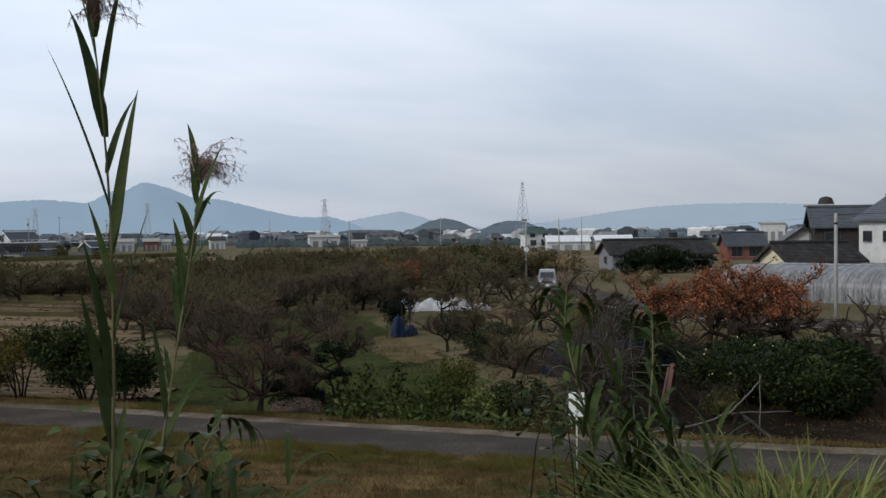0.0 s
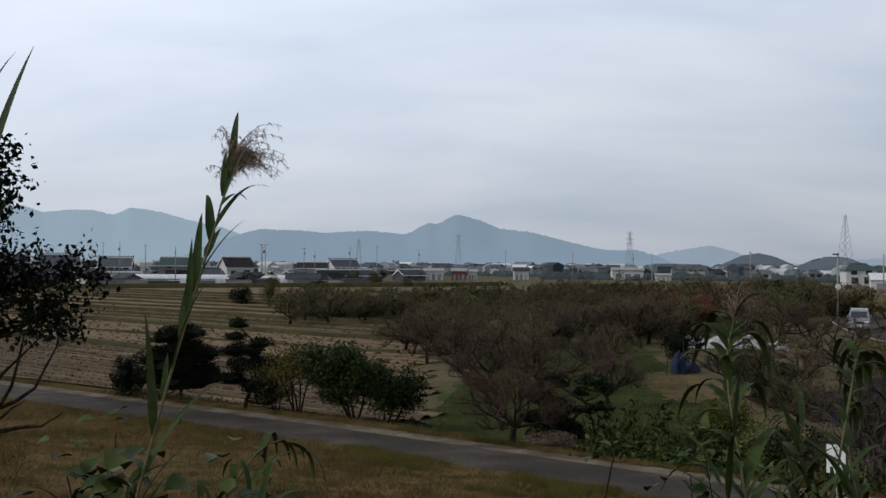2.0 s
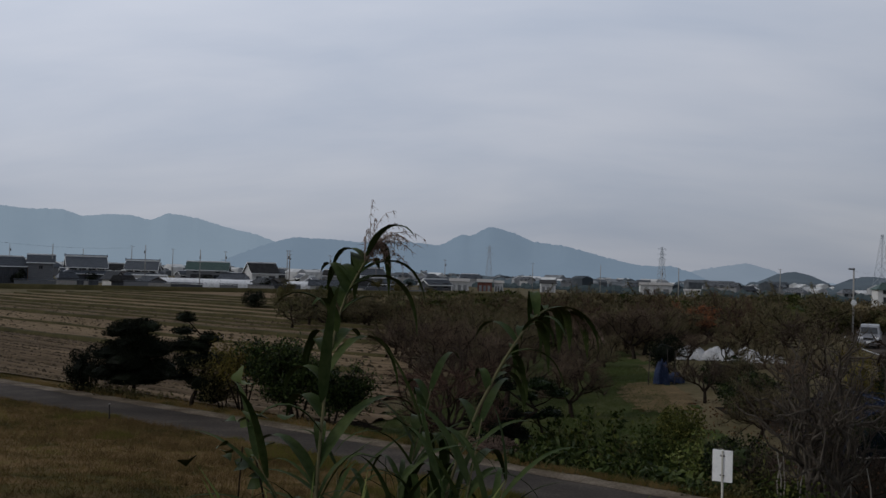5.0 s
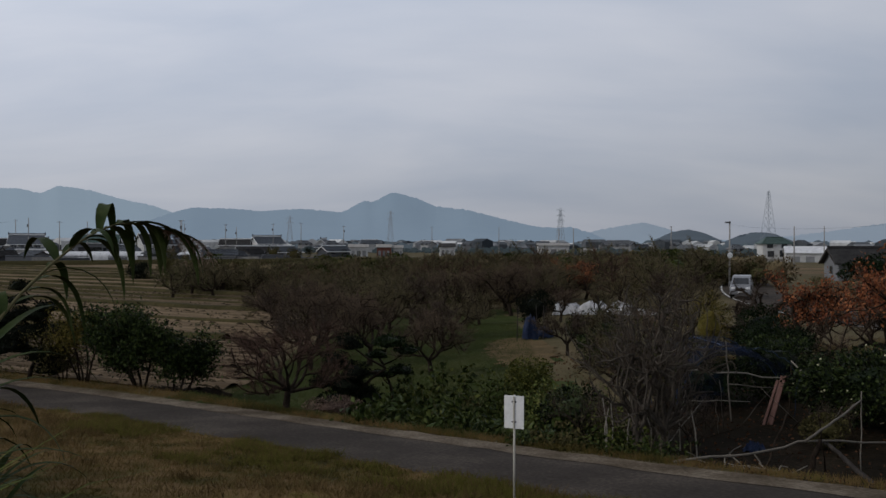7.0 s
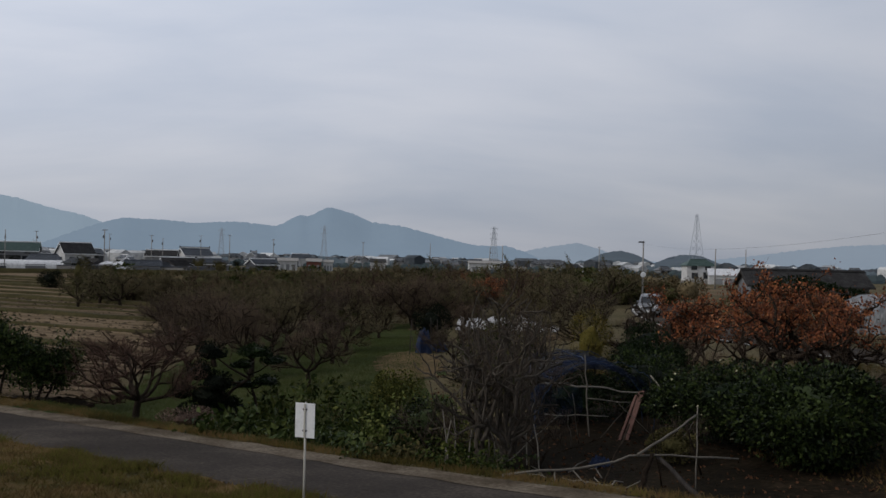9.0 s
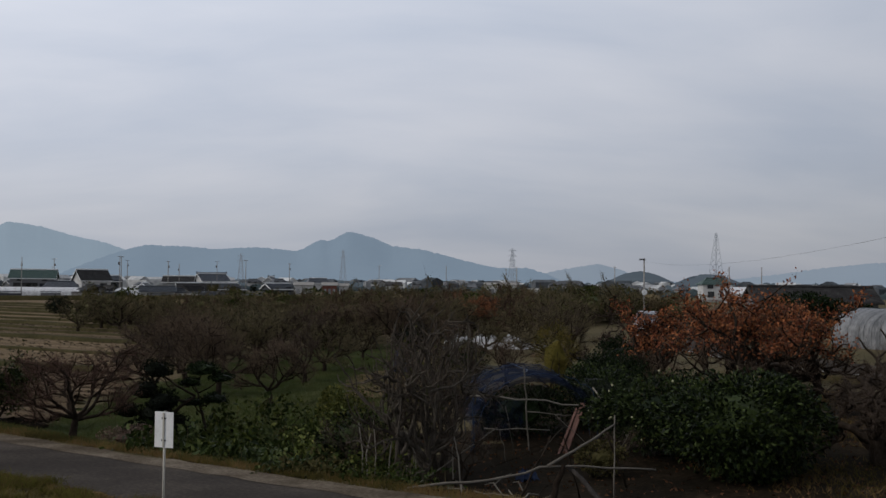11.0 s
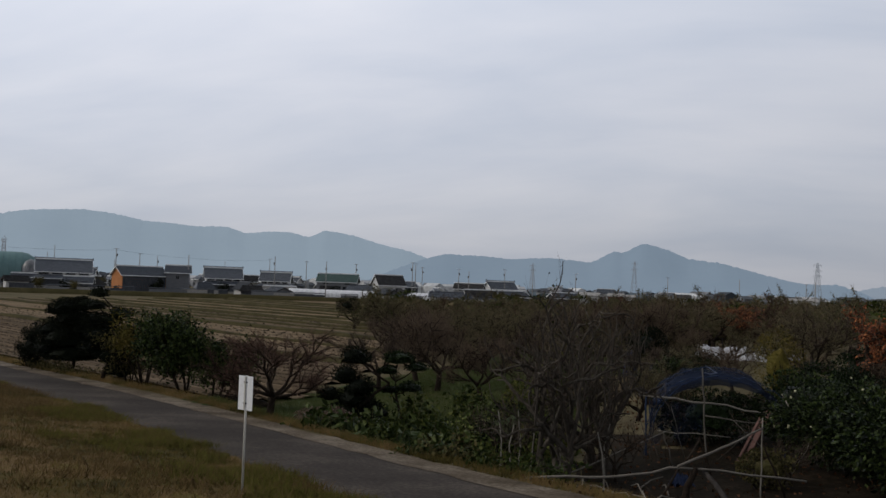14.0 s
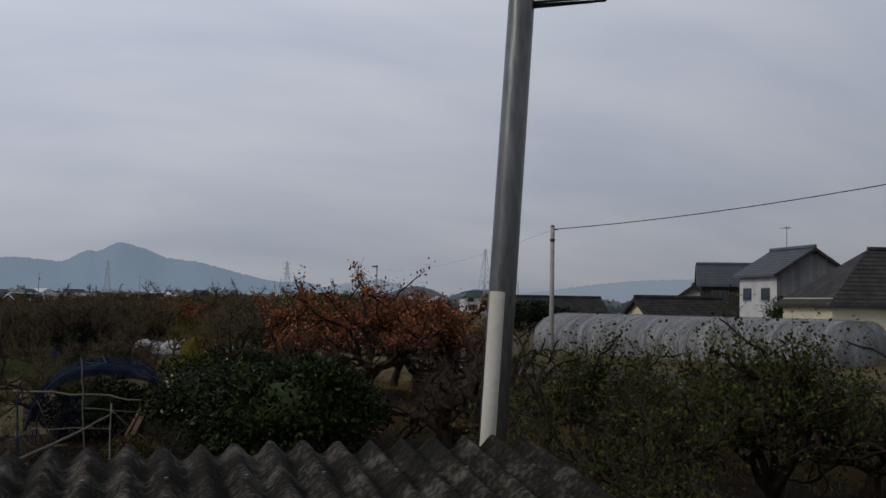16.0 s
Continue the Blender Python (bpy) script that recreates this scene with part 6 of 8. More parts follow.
def draped(name, x, y, w, d, h, material, label, seed, turn=0.0, ragged=0.4):
    """A crumpled sheet thrown over a low pile."""
    rng = np.random.default_rng(seed)
    nx, ny = 22, 12
    verts, faces = [], []
    for i in range(nx + 1):
        for j in range(ny + 1):
            u, v = i / nx - 0.5, j / ny - 0.5
            f = max(0.0, (1 - (2 * abs(u)) ** 4) * (1 - (2 * abs(v)) ** 3)) ** 0.5
            z = h * f * (0.8 + 0.3 * noise.noise((u * 4, v * 4, seed))) + 0.15 * noise.noise((u * 9, v * 9, seed)) + 0.02
            verts.append((w * u * (1 + ragged * 0.12 * rng.normal() * (abs(v) > 0.45)), d * v + ragged * 0.1 * rng.normal() * (abs(v) > 0.45), max(z, 0.02)))
    for i in range(nx):
        for j in range(ny):
            q = i * (ny + 1) + j
            faces.append((q, q + ny + 1, q + ny + 2, q + 1))
    root = thing(name, label, "sheet", (x, y, gz(x, y)), turn)
    part("cover", (verts, faces), material, root, smooth=True)
    return root


draped("white_sheet", 12.1, 66.6, 1.9, 1.3, 0.95, M_TARP, "crumpled white plastic sheet over a pile", 1, -8)
draped("white_sheet", 13.7, 66.0, 2.0, 1.3, 0.9, M_TARP, "crumpled white plastic sheet over a pile", 2, -20)
draped("white_sheet", 15.3, 65.2, 1.8, 1.1, 0.85, M_TARP, "crumpled white plastic sheet over a pile", 6, -32)
draped("white_sheet", 16.6, 64.2, 1.5, 0.8, 0.5, M_TARP, "torn end of white plastic sheet on the ground", 3, -25)
draped("blue_sheet", 9.7, 25.6, 0.42, 0.34, 0.2, M_BLUE, "crumpled faded blue sheet on the soil", 7, 30)
draped("blue_sheet", 7.9, 52.2, 0.65, 0.6, 1.35, M_BLUE, "faded blue plastic sheet over stacked things", 4, 15)
draped("blue_sheet", 8.7, 52.8, 0.8, 0.6, 0.6, M_BLUE, "faded blue plastic sheet over stacked things", 5, 40)
for k, (x, y) in enumerate(((7.2, 51.8), (8.5, 51.9), (8.3, 53.0), (9.6, 58.6), (12.4, 57.6))):
    st = thing("tree_stake", "dark upright stake by the sheets", "stake", (x, y, gz(x, y)), 0, "sheet stakes")
    part("shaft", tube([(0, 0, -0.1), (0.03, 0, 0.9), (0.06 - 0.03 * k, 0, 1.7)], [0.025, 0.023, 0.02], 6), M_DARKWOOD, st)


def van(x, y, turn):
    """A small silver van seen from the front."""
    root = thing("van", "silver minivan parked on the road behind the orchard", "vehicle", (x, y, gz(x, y) + 0.05), turn)
    prof = [(-2.0, 0.32), (-2.05, 0.62), (-1.95, 0.95), (-1.25, 1.08), (-0.72, 1.62), (-0.4, 1.74), (1.7, 1.76), (1.98, 1.55), (2.08, 0.9), (2.05, 0.32)]
    bm = bmesh.new()
    rings = []
    for yy, sc in ((-0.80, 0.93), (-0.76, 1.0), (0.76, 1.0), (0.80, 0.93)):
        rings.append([bm.verts.new((px, yy * (0.86 if pz > 1.3 else 1.0), 0.32 + (pz - 0.32) * sc)) for px, pz in prof])
    for a, b in zip(rings, rings[1:]):
        for i in range(len(prof)):
            j = (i + 1) % len(prof)
            bm.faces.new((a[i], a[j], b[j], b[i]))
    bm.faces.new(rings[0][::-1])
    bm.faces.new(rings[-1])
    bmesh.ops.recalc_face_normals(bm, faces=list(bm.faces))
    bm.verts.index_update()
    data = ([tuple(v.co) for v in bm.verts], [tuple(v.index for v in f.verts) for f in bm.faces])
    bm.free()
    part("body", data, M_CARPAINT, root)
    part("windscreen", ([(-1.22, -0.62, 1.12), (-1.22, 0.62, 1.12), (-0.76, 0.57, 1.58), (-0.76, -0.57, 1.58), (-1.20, -0.62, 1.10), (-1.20, 0.62, 1.10), (-0.74, 0.57, 1.56), (-0.74, -0.57, 1.56)], [(0, 1, 2, 3), (4, 7, 6, 5), (0, 4, 5, 1), (1, 5, 6, 2), (2, 6, 7, 3), (3, 7, 4, 0)]), M_GLASSDARK, root)
    for s in (-1, 1):
        part("side_window", box(-0.55, s * 0.70 - 0.012, 1.12, 1.75, s * 0.70 + 0.012, 1.58, 0.006), M_GLASSDARK, root)
        part("headlight", box(-2.03, s * 0.56 - 0.17, 0.72, -1.90, s * 0.56 + 0.17, 0.90, 0.03), M_LAMP, root)
        part("door_mirror", box(-0.98, s * 0.86 - 0.07, 1.12, -0.86, s * 0.86 + 0.07, 1.28, 0.02), M_CARPAINT, root)
        for wx in (-1.3, 1.3):
            wheel = part("wheel", tube([(wx, s * 0.62, 0.30), (wx, s * 0.80, 0.30)], [0.30, 0.30], 18), M_RUBBER, root)
            part("rim", tube([(wx, s * 0.80, 0.30), (wx, s * 0.815, 0.30)], [0.19, 0.17], 14), M_STEEL, wheel)
    part("grille", box(-2.075, -0.36, 0.68, -2.0, 0.36, 0.82, 0.01), M_RUBBER, root)
    part("bumper", box(-2.12, -0.78, 0.34, -1.96, 0.78, 0.58, 0.04), M_CARPAINT, root)
    part("number_plate", box(-2.135, -0.165, 0.42, -2.122, 0.165, 0.57, 0.002), M_WHITE, root)


van(28.6, 81.5, 68)


def wire(a, b, sag, r=0.012, label="thin black overhead wire", parent_name="overhead_wire"):
    pts = [tuple(a[i] + (b[i] - a[i]) * t - (sag * 4 * t * (1 - t) if i == 2 else 0) for i in range(3)) for t in np.linspace(0, 1, 13)]
    ob = part(parent_name, tube(pts, [r] * 13, 4), M_CABLE, smooth=True)
    tagged(ob, label, "wire", "overhead wires")


def utility_pole(x, y, h, label, r=0.13, arms=1, turn=0.0, group="utility poles", fittings=True):
    z = gz(x, y)
    root = thing("utility_pole", label, "pole", (x, y, z), turn, group)
    part("shaft", tube([(0, 0, -0.5), (0, 0, h * 0.5), (0, 0, h)], [r, r * 0.85, r * 0.68], 10), M_CONC, root, smooth=True)
    for k in range(arms):
        zz = h - 0.25 - 0.7 * k
        part("crossarm", box(-0.8, -0.05, zz, 0.8, 0.05, zz + 0.1, 0.01), M_STEEL, root)
        for dx in (-0.7, 0.0, 0.7):
            part("insulator", tube([(dx, 0, zz + 0.1), (dx, 0, zz + 0.18), (dx, 0, zz + 0.26)], [0.045, 0.06, 0.03], 7), M_WHITE, root)
    if fittings:
        part("transformer", tube([(0.3, 0, h - 2.6), (0.3, 0, h - 1.8)], [0.22, 0.22], 10), M_STEEL, root)
    return root


rp = thing("telephone_pole", "slim grey pole beside the road with a small top fitting", "pole", (26.05, 39.3, gz(26.05, 39.3)), 0)
rh = 5.72 - gz(26.05, 39.3)
part("shaft", tube([(0, 0, -0.3), (0, 0, rh * 0.5), (0, 0, rh)], [0.095, 0.085, 0.075], 12), M_CONC, rp, smooth=True)
part("cap", tube([(0, 0, rh), (0, 0, rh + 0.06)], [0.085, 0.05], 12), M_STEEL, rp, smooth=True)
part("bracket", box(-0.02, -0.03, rh - 0.12, 0.22, 0.03, rh - 0.07, 0.005), M_STEEL, rp)
part("collar", tube([(0, 0, rh - 0.55), (0, 0, rh - 0.45)], [0.092, 0.092], 12), M_DARKWOOD, rp)
wire((26.05, 39.3, 5.62), (33.5, 20.0, 7.2), 0.35, 0.014)
wire((26.05, 39.3, 5.60), (33.9, 100.5, 5.9), 0.7, 0.004)
mp = utility_pole(33.9, 100.5, 6.6, "slim pole with a round mirror beside the road", 0.1, 0, 0, fittings=False)
part("traffic_mirror", tube([(0, -0.16, 3.2), (0, -0.12, 3.2)], [0.24, 0.28], 16), M_WHITE, mp)
part("lamp_head", box(-0.5, -0.1, 6.4, 0.1, 0.1, 6.55, 0.03), M_STEEL, mp)


# ---- greenhouses ----
def greenhouse(x, y, turn, length, width, height, label, ribs=14, film=None):
    root = thing("greenhouse", label, "greenhouse", (x, y, gz(x, y)), turn, "greenhouses")
    prof = [(-width / 2, 0.0), (-width / 2, height * 0.42)] + [(-width / 2 * math.cos(a), height * 0.42 + height * 0.58 * math.sin(a)) for a in np.linspace(0.25, math.pi - 0.25, 11)] + [(width / 2, height * 0.42), (width / 2, 0.0)]
    n = len(prof)
    steps = ribs * 2
    verts, faces = [], []
    for i in range(steps + 1):
        sag = 0.0 if i % 2 == 0 else -0.025
        for px, pz in prof:
            verts.append((length * i / steps, px, pz + (sag if pz > height * 0.5 else 0)))
    for i in range(steps):
        for k in range(n - 1):
            a = i * n + k
            faces.append((a, a + n, a + n + 1, a + 1))
    faces.append(tuple(range(n)))
    faces.append(tuple(steps * n + k for k in range(n))[::-1])
    part("film", (verts, faces), film or M_FILM, root, "cloudy plastic film", smooth=True)
    for i in range(0, ribs + 1):
        pts = [(length * i / ribs, px * 1.01, pz * 1.012 + 0.01) for px, pz in prof]
        part("rib", tube(pts, [0.013] * n, 5), M_FILM, root)
    part("door_frame", join(box(-0.05, -0.6, 0, -0.01, -0.52, 1.9), box(-0.05, 0.52, 0, -0.01, 0.6, 1.9), box(-0.05, -0.6, 1.9, -0.01, 0.6, 1.98)), M_STEEL, root)


greenhouse(39.6, 68.0, -64, 20, 6.5, 2.5, "long arched greenhouse of cloudy plastic film", 34)
greenhouse(45.6, 71.0, -64, 18, 6.0, 2.4, "long arched greenhouse behind another one", 20)
greenhouse(-102, 290, 4, 62, 6, 2.7, "very long low white greenhouse before the village", 24, M_SHEET)
greenhouse(-112, 297, 4, 40, 6, 2.5, "very long low white greenhouse before the village", 20)


# ---- houses ----
def gable_roof(w, d, z0, rise, over=0.5, thick=0.18, hip=0.0):
    """A pitched roof, ridge along x; hip draws the ridge ends in."""
    W, D = w / 2 + over, d / 2 + over
    drop = rise * over / (d / 2)
    R = w / 2 + over - hip
    top = [(-W, -D, z0 - drop), (W, -D, z0 - drop), (W, D, z0 - drop), (-W, D, z0 - drop), (-R, 0, z0 + rise), (R, 0, z0 + rise)]
    low = [(x, y, z - thick) for x, y, z in top]
    f = [(0, 1, 5, 4), (2, 3, 4, 5), (1, 2, 5), (3, 0, 4)] if hip else [(0, 1, 5, 4), (2, 3, 4, 5)]
    faces = list(f) + [tuple(i + 6 for i in q[::-1]) for q in f]
    edge = [(0, 1), (2, 3)] + ([(1, 2), (3, 0)] if hip else [(1, 5), (5, 2), (3, 4), (4, 0)])
    faces += [(b, a, a + 6, b + 6) for a, b in edge]
    return top + low, faces


def tile_rows(w, d, z0, rise, over, hip, n):
    """Raised courses across both slopes."""
    datas = []
    slope_len = d / 2 + over
    for s in (-1, 1):
        for k in range(n):
            f0 = (k + 0.15) / n
            y = s * slope_len * (1 - f0)
            z = z0 + rise - (slope_len * (1 - f0)) * rise / (d / 2)
            half = w / 2 + over - hip * f0 - 0.05
            datas.append(box(-half, y - 0.05, z - 0.02, half, y + 0.05, z + 0.045))
    return join(*datas)


def walls(w, d, h, rise=0.0):
    verts = [(-w / 2, -d / 2, 0), (w / 2, -d / 2, 0), (w / 2, d / 2, 0), (-w / 2, d / 2, 0), (-w / 2, -d / 2, h), (w / 2, -d / 2, h), (w / 2, d / 2, h), (-w / 2, d / 2, h), (-w / 2, 0, h + rise), (w / 2, 0, h + rise)]
    return verts, [(0, 1, 5, 4), (2, 3, 7, 6), (1, 2, 6, 9, 5), (3, 0, 4, 8, 7)]


def window(root, x, y, z, w, h, face, material=None):
    """A framed window on a wall; face: 'f' front (-y), 'l' (-x), 'r' (+x)."""
    def put(name, a0, a1, z0, z1, out0, out1, m, parent, bev=0.0):
        if face == "f":
            b = box(a0, y - out1, z0, a1, y - out0, z1, bev)
        elif face == "l":
            b = box(x - out1, a0, z0, x - out0, a1, z1, bev)
        else:
            b = box(x + out0, a0, z0, x + out1, a1, z1, bev)
        return part(name, b, m, parent)
    c = x if face == "f" else y
    win = put("window", c - w / 2 - 0.08, c + w / 2 + 0.08, z - 0.08, z + h + 0.08, 0.005, 0.06, M_STEEL if material is None else material, root)
    put("pane", c - w / 2, c - 0.03, z, z + h, 0.061, 0.075, M_GLASSDARK, win)
    put("pane", c + 0.03, c + w / 2, z, z + h, 0.061, 0.075, M_GLASSDARK, win)
    put("sill", c - w / 2 - 0.12, c + w / 2 + 0.12, z - 0.14, z - 0.08, 0.005, 0.13, M_CONC, win)


def house(x, y, turn, w, d, h, rise, label, wall_m, roof_m, hip=0.0, wins=(), lower=None, group="houses", name="house", lift=0.0, skirt=None):
    root = thing(name, label, "house", (x, y, gz(x, y) - 0.1 + lift), turn, group)
    part("wall", walls(w, d, h, 0 if hip else rise), wall_m, root)
    if lift > 0.4:
        part("foundation", box(-w / 2 - 0.1, -d / 2 - 0.1, -lift - 0.2, w / 2 + 0.1, d / 2 + 0.1, 0.05), M_CONC, root)
    roof = part("roof", gable_roof(w, d, h, rise, 0.55, 0.2, hip), roof_m, root)
    part("tile_course", tile_rows(w, d, h, rise, 0.5, hip, 13), roof_m, roof)
    rl = w / 2 + 0.5 - hip
    old_style = group == "village houses"
    part("ridge_cap", box(-rl, -0.16, h + rise - 0.02, rl, 0.16, h + rise + (0.36 if old_style else 0.26), 0.04), M_WHITE if old_style else roof_m, roof)
    if old_style:
        z_f, y_f = h - rise * 0.55 / (d / 2), d / 2 + 0.55
        part("fascia", box(-w / 2 - 0.5, -y_f - 0.05, z_f - 0.28, w / 2 + 0.5, -y_f - 0.003, z_f - 0.04), M_WHITE, roof, "white plastered eave edge")
    if not hip:
        for sx in (-1, 1):
            xx = sx * (w / 2 + 0.5)
            for sy in (-1, 1):
                z_e = h - rise * 0.5 / (d / 2)
                part("bargeboard", ([(xx, 0, h + rise - 0.02), (xx, sy * (d / 2 + 0.5), z_e - 0.02), (xx, sy * (d / 2 + 0.5), z_e - 0.30), (xx, 0, h + rise - 0.32), (xx + sx * 0.07, 0, h + rise - 0.02), (xx + sx * 0.07, sy * (d / 2 + 0.5), z_e - 0.02), (xx + sx * 0.07, sy * (d / 2 + 0.5), z_e - 0.30), (xx + sx * 0.07, 0, h + rise - 0.32)], [(0, 1, 2, 3), (4, 7, 6, 5), (0, 4, 5, 1), (2, 6, 7, 3), (1, 5, 6, 2), (0, 3, 7, 4)]), M_WHITE if group == "village houses" else M_DARKWOOD, roof)
    if group == "village houses" and not hip:
        part("eave_band", box(-w / 2 + 0.1, -d / 2 - 0.05, h - 0.62, w / 2 - 0.1, -d / 2 + 0.02, h - 0.2), M_WHITE, root, "white plaster band under the eaves")
    if skirt:
        zs, out = skirt
        part("lower_eave", ([(-w / 2 - out, -d / 2 - out, zs - 0.5), (w / 2 + out, -d / 2 - out, zs - 0.5), (w / 2, -d / 2 + 0.02, zs), (-w / 2, -d / 2 + 0.02, zs), (-w / 2 - out, -d / 2 - out, zs - 0.64), (w / 2 + out, -d / 2 - out, zs - 0.64), (w / 2, -d / 2 + 0.02, zs - 0.14), (-w / 2, -d / 2 + 0.02, zs - 0.14)], [(0, 1, 2, 3), (4, 7, 6, 5), (0, 4, 5, 1), (1, 5, 6, 2), (3, 7, 4, 0)]), roof_m, root)
    if lower:
        wood_h = lower
        part("wainscot", walls(w + 0.06, d + 0.06, wood_h), M_DARKWOOD, root)
    for face, c, z, ww, hh in wins:
        window(root, c if face == "f" else (-w / 2 if face == "l" else w / 2), -d / 2 if face == "f" else c, z, ww, hh, face)
    return root


def farmhouse(x, y, turn, w, d, label, wood, lift=0.6):
    """An old two-storey farmhouse: boarded ground floor under a hipped pent roof, white upper storey, gabled tile roof with white trim."""
    root = thing("farmhouse", label, "house", (x, y, gz(x, y) - 0.1 + lift), turn, "village houses")
    part("foundation", box(-w / 2 - 0.1, -d / 2 - 0.1, -lift - 0.2, w / 2 + 0.1, d / 2 + 0.1, 0.05), M_CONC, root)
    part("lower_wall", walls(w, d, 2.7), wood, root)
    W, D, w2, d2 = w / 2 + 0.9, d / 2 + 0.9, w / 2 - 0.8, d / 2 - 0.8
    v = [(-W, -D, 2.35), (W, -D, 2.35), (W, D, 2.35), (-W, D, 2.35), (-w2, -d2, 3.45), (w2, -d2, 3.45), (w2, d2, 3.45), (-w2, d2, 3.45)]
    v += [(a, b, c - 0.16) for a, b, c in v]
    f = [(0, 1, 5, 4), (1, 2, 6, 5), (2, 3, 7, 6), (3, 0, 4, 7)]
    pent = part("pent_roof", (v, f + [tuple(i + 8 for i in q[::-1]) for q in f] + [(1, 0, 8, 9), (2, 1, 9, 10), (3, 2, 10, 11), (0, 3, 11, 8)]), M_TILE, root, "dark tiled pent roof")
    part("eave_edge", join(box(-W, -D - 0.05, 2.16, W, -D - 0.003, 2.33), box(-W - 0.05, -D, 2.16, -W - 0.003, D, 2.33)), M_WHITE, pent, "white plastered eave edge")
    h, rise = 4.9, d2 * 0.72
    part("upper_wall", walls(2 * w2, 2 * d2, h, rise), M_PLASTER, root, "white plastered upper storey")
    for k in range(4):
        cx = -w2 + (k + 0.5) * 2 * w2 / 4
        part("upper_window", box(cx - w2 * 0.19, -d2 - 0.05, 3.55, cx + w2 * 0.19, -d2 - 0.004, 4.45), M_GLASSDARK, root)
    roof = part("roof", gable_roof(2 * w2, 2 * d2, h, rise, 0.75, 0.2), M_TILE, root, "dark glazed tile roof")
    part("tile_course", tile_rows(2 * w2, 2 * d2, h, rise, 0.7, 0, 11), M_TILE, roof)
    part("ridge_cap", box(-w2 - 0.75, -0.2, h + rise - 0.02, w2 + 0.75, 0.2, h + rise + 0.5, 0.05), M_WHITE, roof, "white-banded ridge")
    part("ridge_tile", box(-w2 - 0.8, -0.26, h + rise + 0.5, w2 + 0.8, 0.26, h + rise + 0.68, 0.05), M_TILE, roof)
    ye, ze = d2 + 0.75, h - rise * 0.75 / d2
    for sx in (-1, 1):
        part("ridge_end", box(sx * (w2 + 0.85) - 0.1, -0.3, h + rise, sx * (w2 + 0.85) + 0.1, 0.3, h + rise + 1.0, 0.08), M_TILE, roof)
        xx = sx * (w2 + 0.75)
        for sy in (-1, 1):
            q = [(xx, 0, h + rise), (xx, sy * ye, ze), (xx, sy * ye, ze - 0.34), (xx, 0, h + rise - 0.36)]
            q += [(a + sx * 0.08, b, c) for a, b, c in q]
            part("bargeboard", (q, [(0, 1, 2, 3), (4, 7, 6, 5), (0, 4, 5, 1), (2, 6, 7, 3), (1, 5, 6, 2), (0, 3, 7, 4)]), M_WHITE, roof, "white plastered gable edge")
    part("eave_edge", box(-w2 - 0.7, -ye - 0.05, ze - 0.26, w2 + 0.7, -ye - 0.003, ze - 0.04), M_WHITE, roof, "white plastered eave edge")
    return root


WIN2 = (("f", -0.28, 3.4, 1.6, 1.1), ("f", 0.28, 3.4, 1.6, 1.1), ("f", -0.25, 0.8, 1.8, 1.6), ("f", 0.25, 0.8, 2.2, 1.8))


def wins_for(w, two):
    return [(f, c * w, z, ww, hh) for f, c, z, ww, hh in WIN2 if two or z < 2]


# the houses beyond the road
hs = house(70.4, 84.6, -98, 7.3, 7.0, 4.9, 2.2, "white two-storey house with dark tiles and a grey boarded gable", M_PLASTER, M_TILE, 0, [("f", -2.0, 2.3, 1.5, 1.0), ("f", 1.6, 2.3, 1.5, 1.0)], lift=1.6, group="houses by the road")
for k in range(16):
    y0 = -3.5 + k * 0.4375
    top = 4.9 + 2.2 * (1 - abs(y0 + 0.22) / 3.5) - 0.22
    part("gable_board", box(3.655, y0 + 0.01, 2.2, 3.71, y0 + 0.43, top), M_GREYWALL, hs)
part("antenna", join(rod((-1.0, 0, 7.0), (-1.0, 0, 9.4), 0.03), rod((-1.6, 0, 9.2), (-0.3, 0, 9.2), 0.025), rod((-1.4, -0.5, 9.2), (-1.4, 0.5, 9.2), 0.02), rod((-0.8, -0.4, 9.2), (-0.8, 0.4, 9.2), 0.02)), M_STEEL, hs)
house(75.4, 99.5, -30, 9.5, 7, 4.6, 2.0, "dark wooden two-storey house with grey tiles", M_DARKWOOD, M_TILE, 0, [("f", -2.8, 2.5, 1.6, 1.1), ("f", 1.2, 2.5, 1.6, 1.1), ("l", 0, 2.9, 1.2, 1.0)], lift=1.2, group="houses by the road")
house(73.2, 106.5, 60, 6, 5.4, 3.7, 1.9, "small white house with dark pitched roof", M_PLASTER, M_TILE, 0, [("l", 0.5, 1.6, 1.3, 1.0)], group="houses by the road")
house(58.8, 85.4, -3, 8.0, 5.4, 2.35, 1.5, "low storehouse with a cream gable and dark roof", M_CREAM, M_BTILE, 0, [("f", 1.5, 0.9, 1.2, 0.8)], group="houses by the road", name="storehouse")
house(69.3, 70.0, -12, 15.0, 8.5, 4.0, 3.9, "cream-walled house with a large dark hipped roof", M_CREAM, M_BTILE, 5.6, [("f", -2.5, 2.4, 1.2, 0.9)], group="houses by the road", name="storehouse")
house(60.0, 119.8, -8, 14.0, 6.0, 2.5, 1.5, "long low dark-roofed farm shed", M_GREYWALL, M_BTILE, 0, [("f", -4, 0.9, 1.4, 0.9), ("l", 0, 0.9, 1.0, 0.9)], group="houses by the road", name="storehouse")
house(111.0, 293.0, -6, 8.4, 7.0, 4.9, 1.5, "white two-storey house with a hipped roof far off", M_PLASTER, M_GTILE, 2.2, wins_for(7.4, True), lift=0.8, group="far houses")
house(95.0, 153, -20, 6.5, 6, 3.0, 1.9, "reddish-walled house with dark tiles", M_BRICK, M_TILE, 0, wins_for(6.5, False), group="far houses")
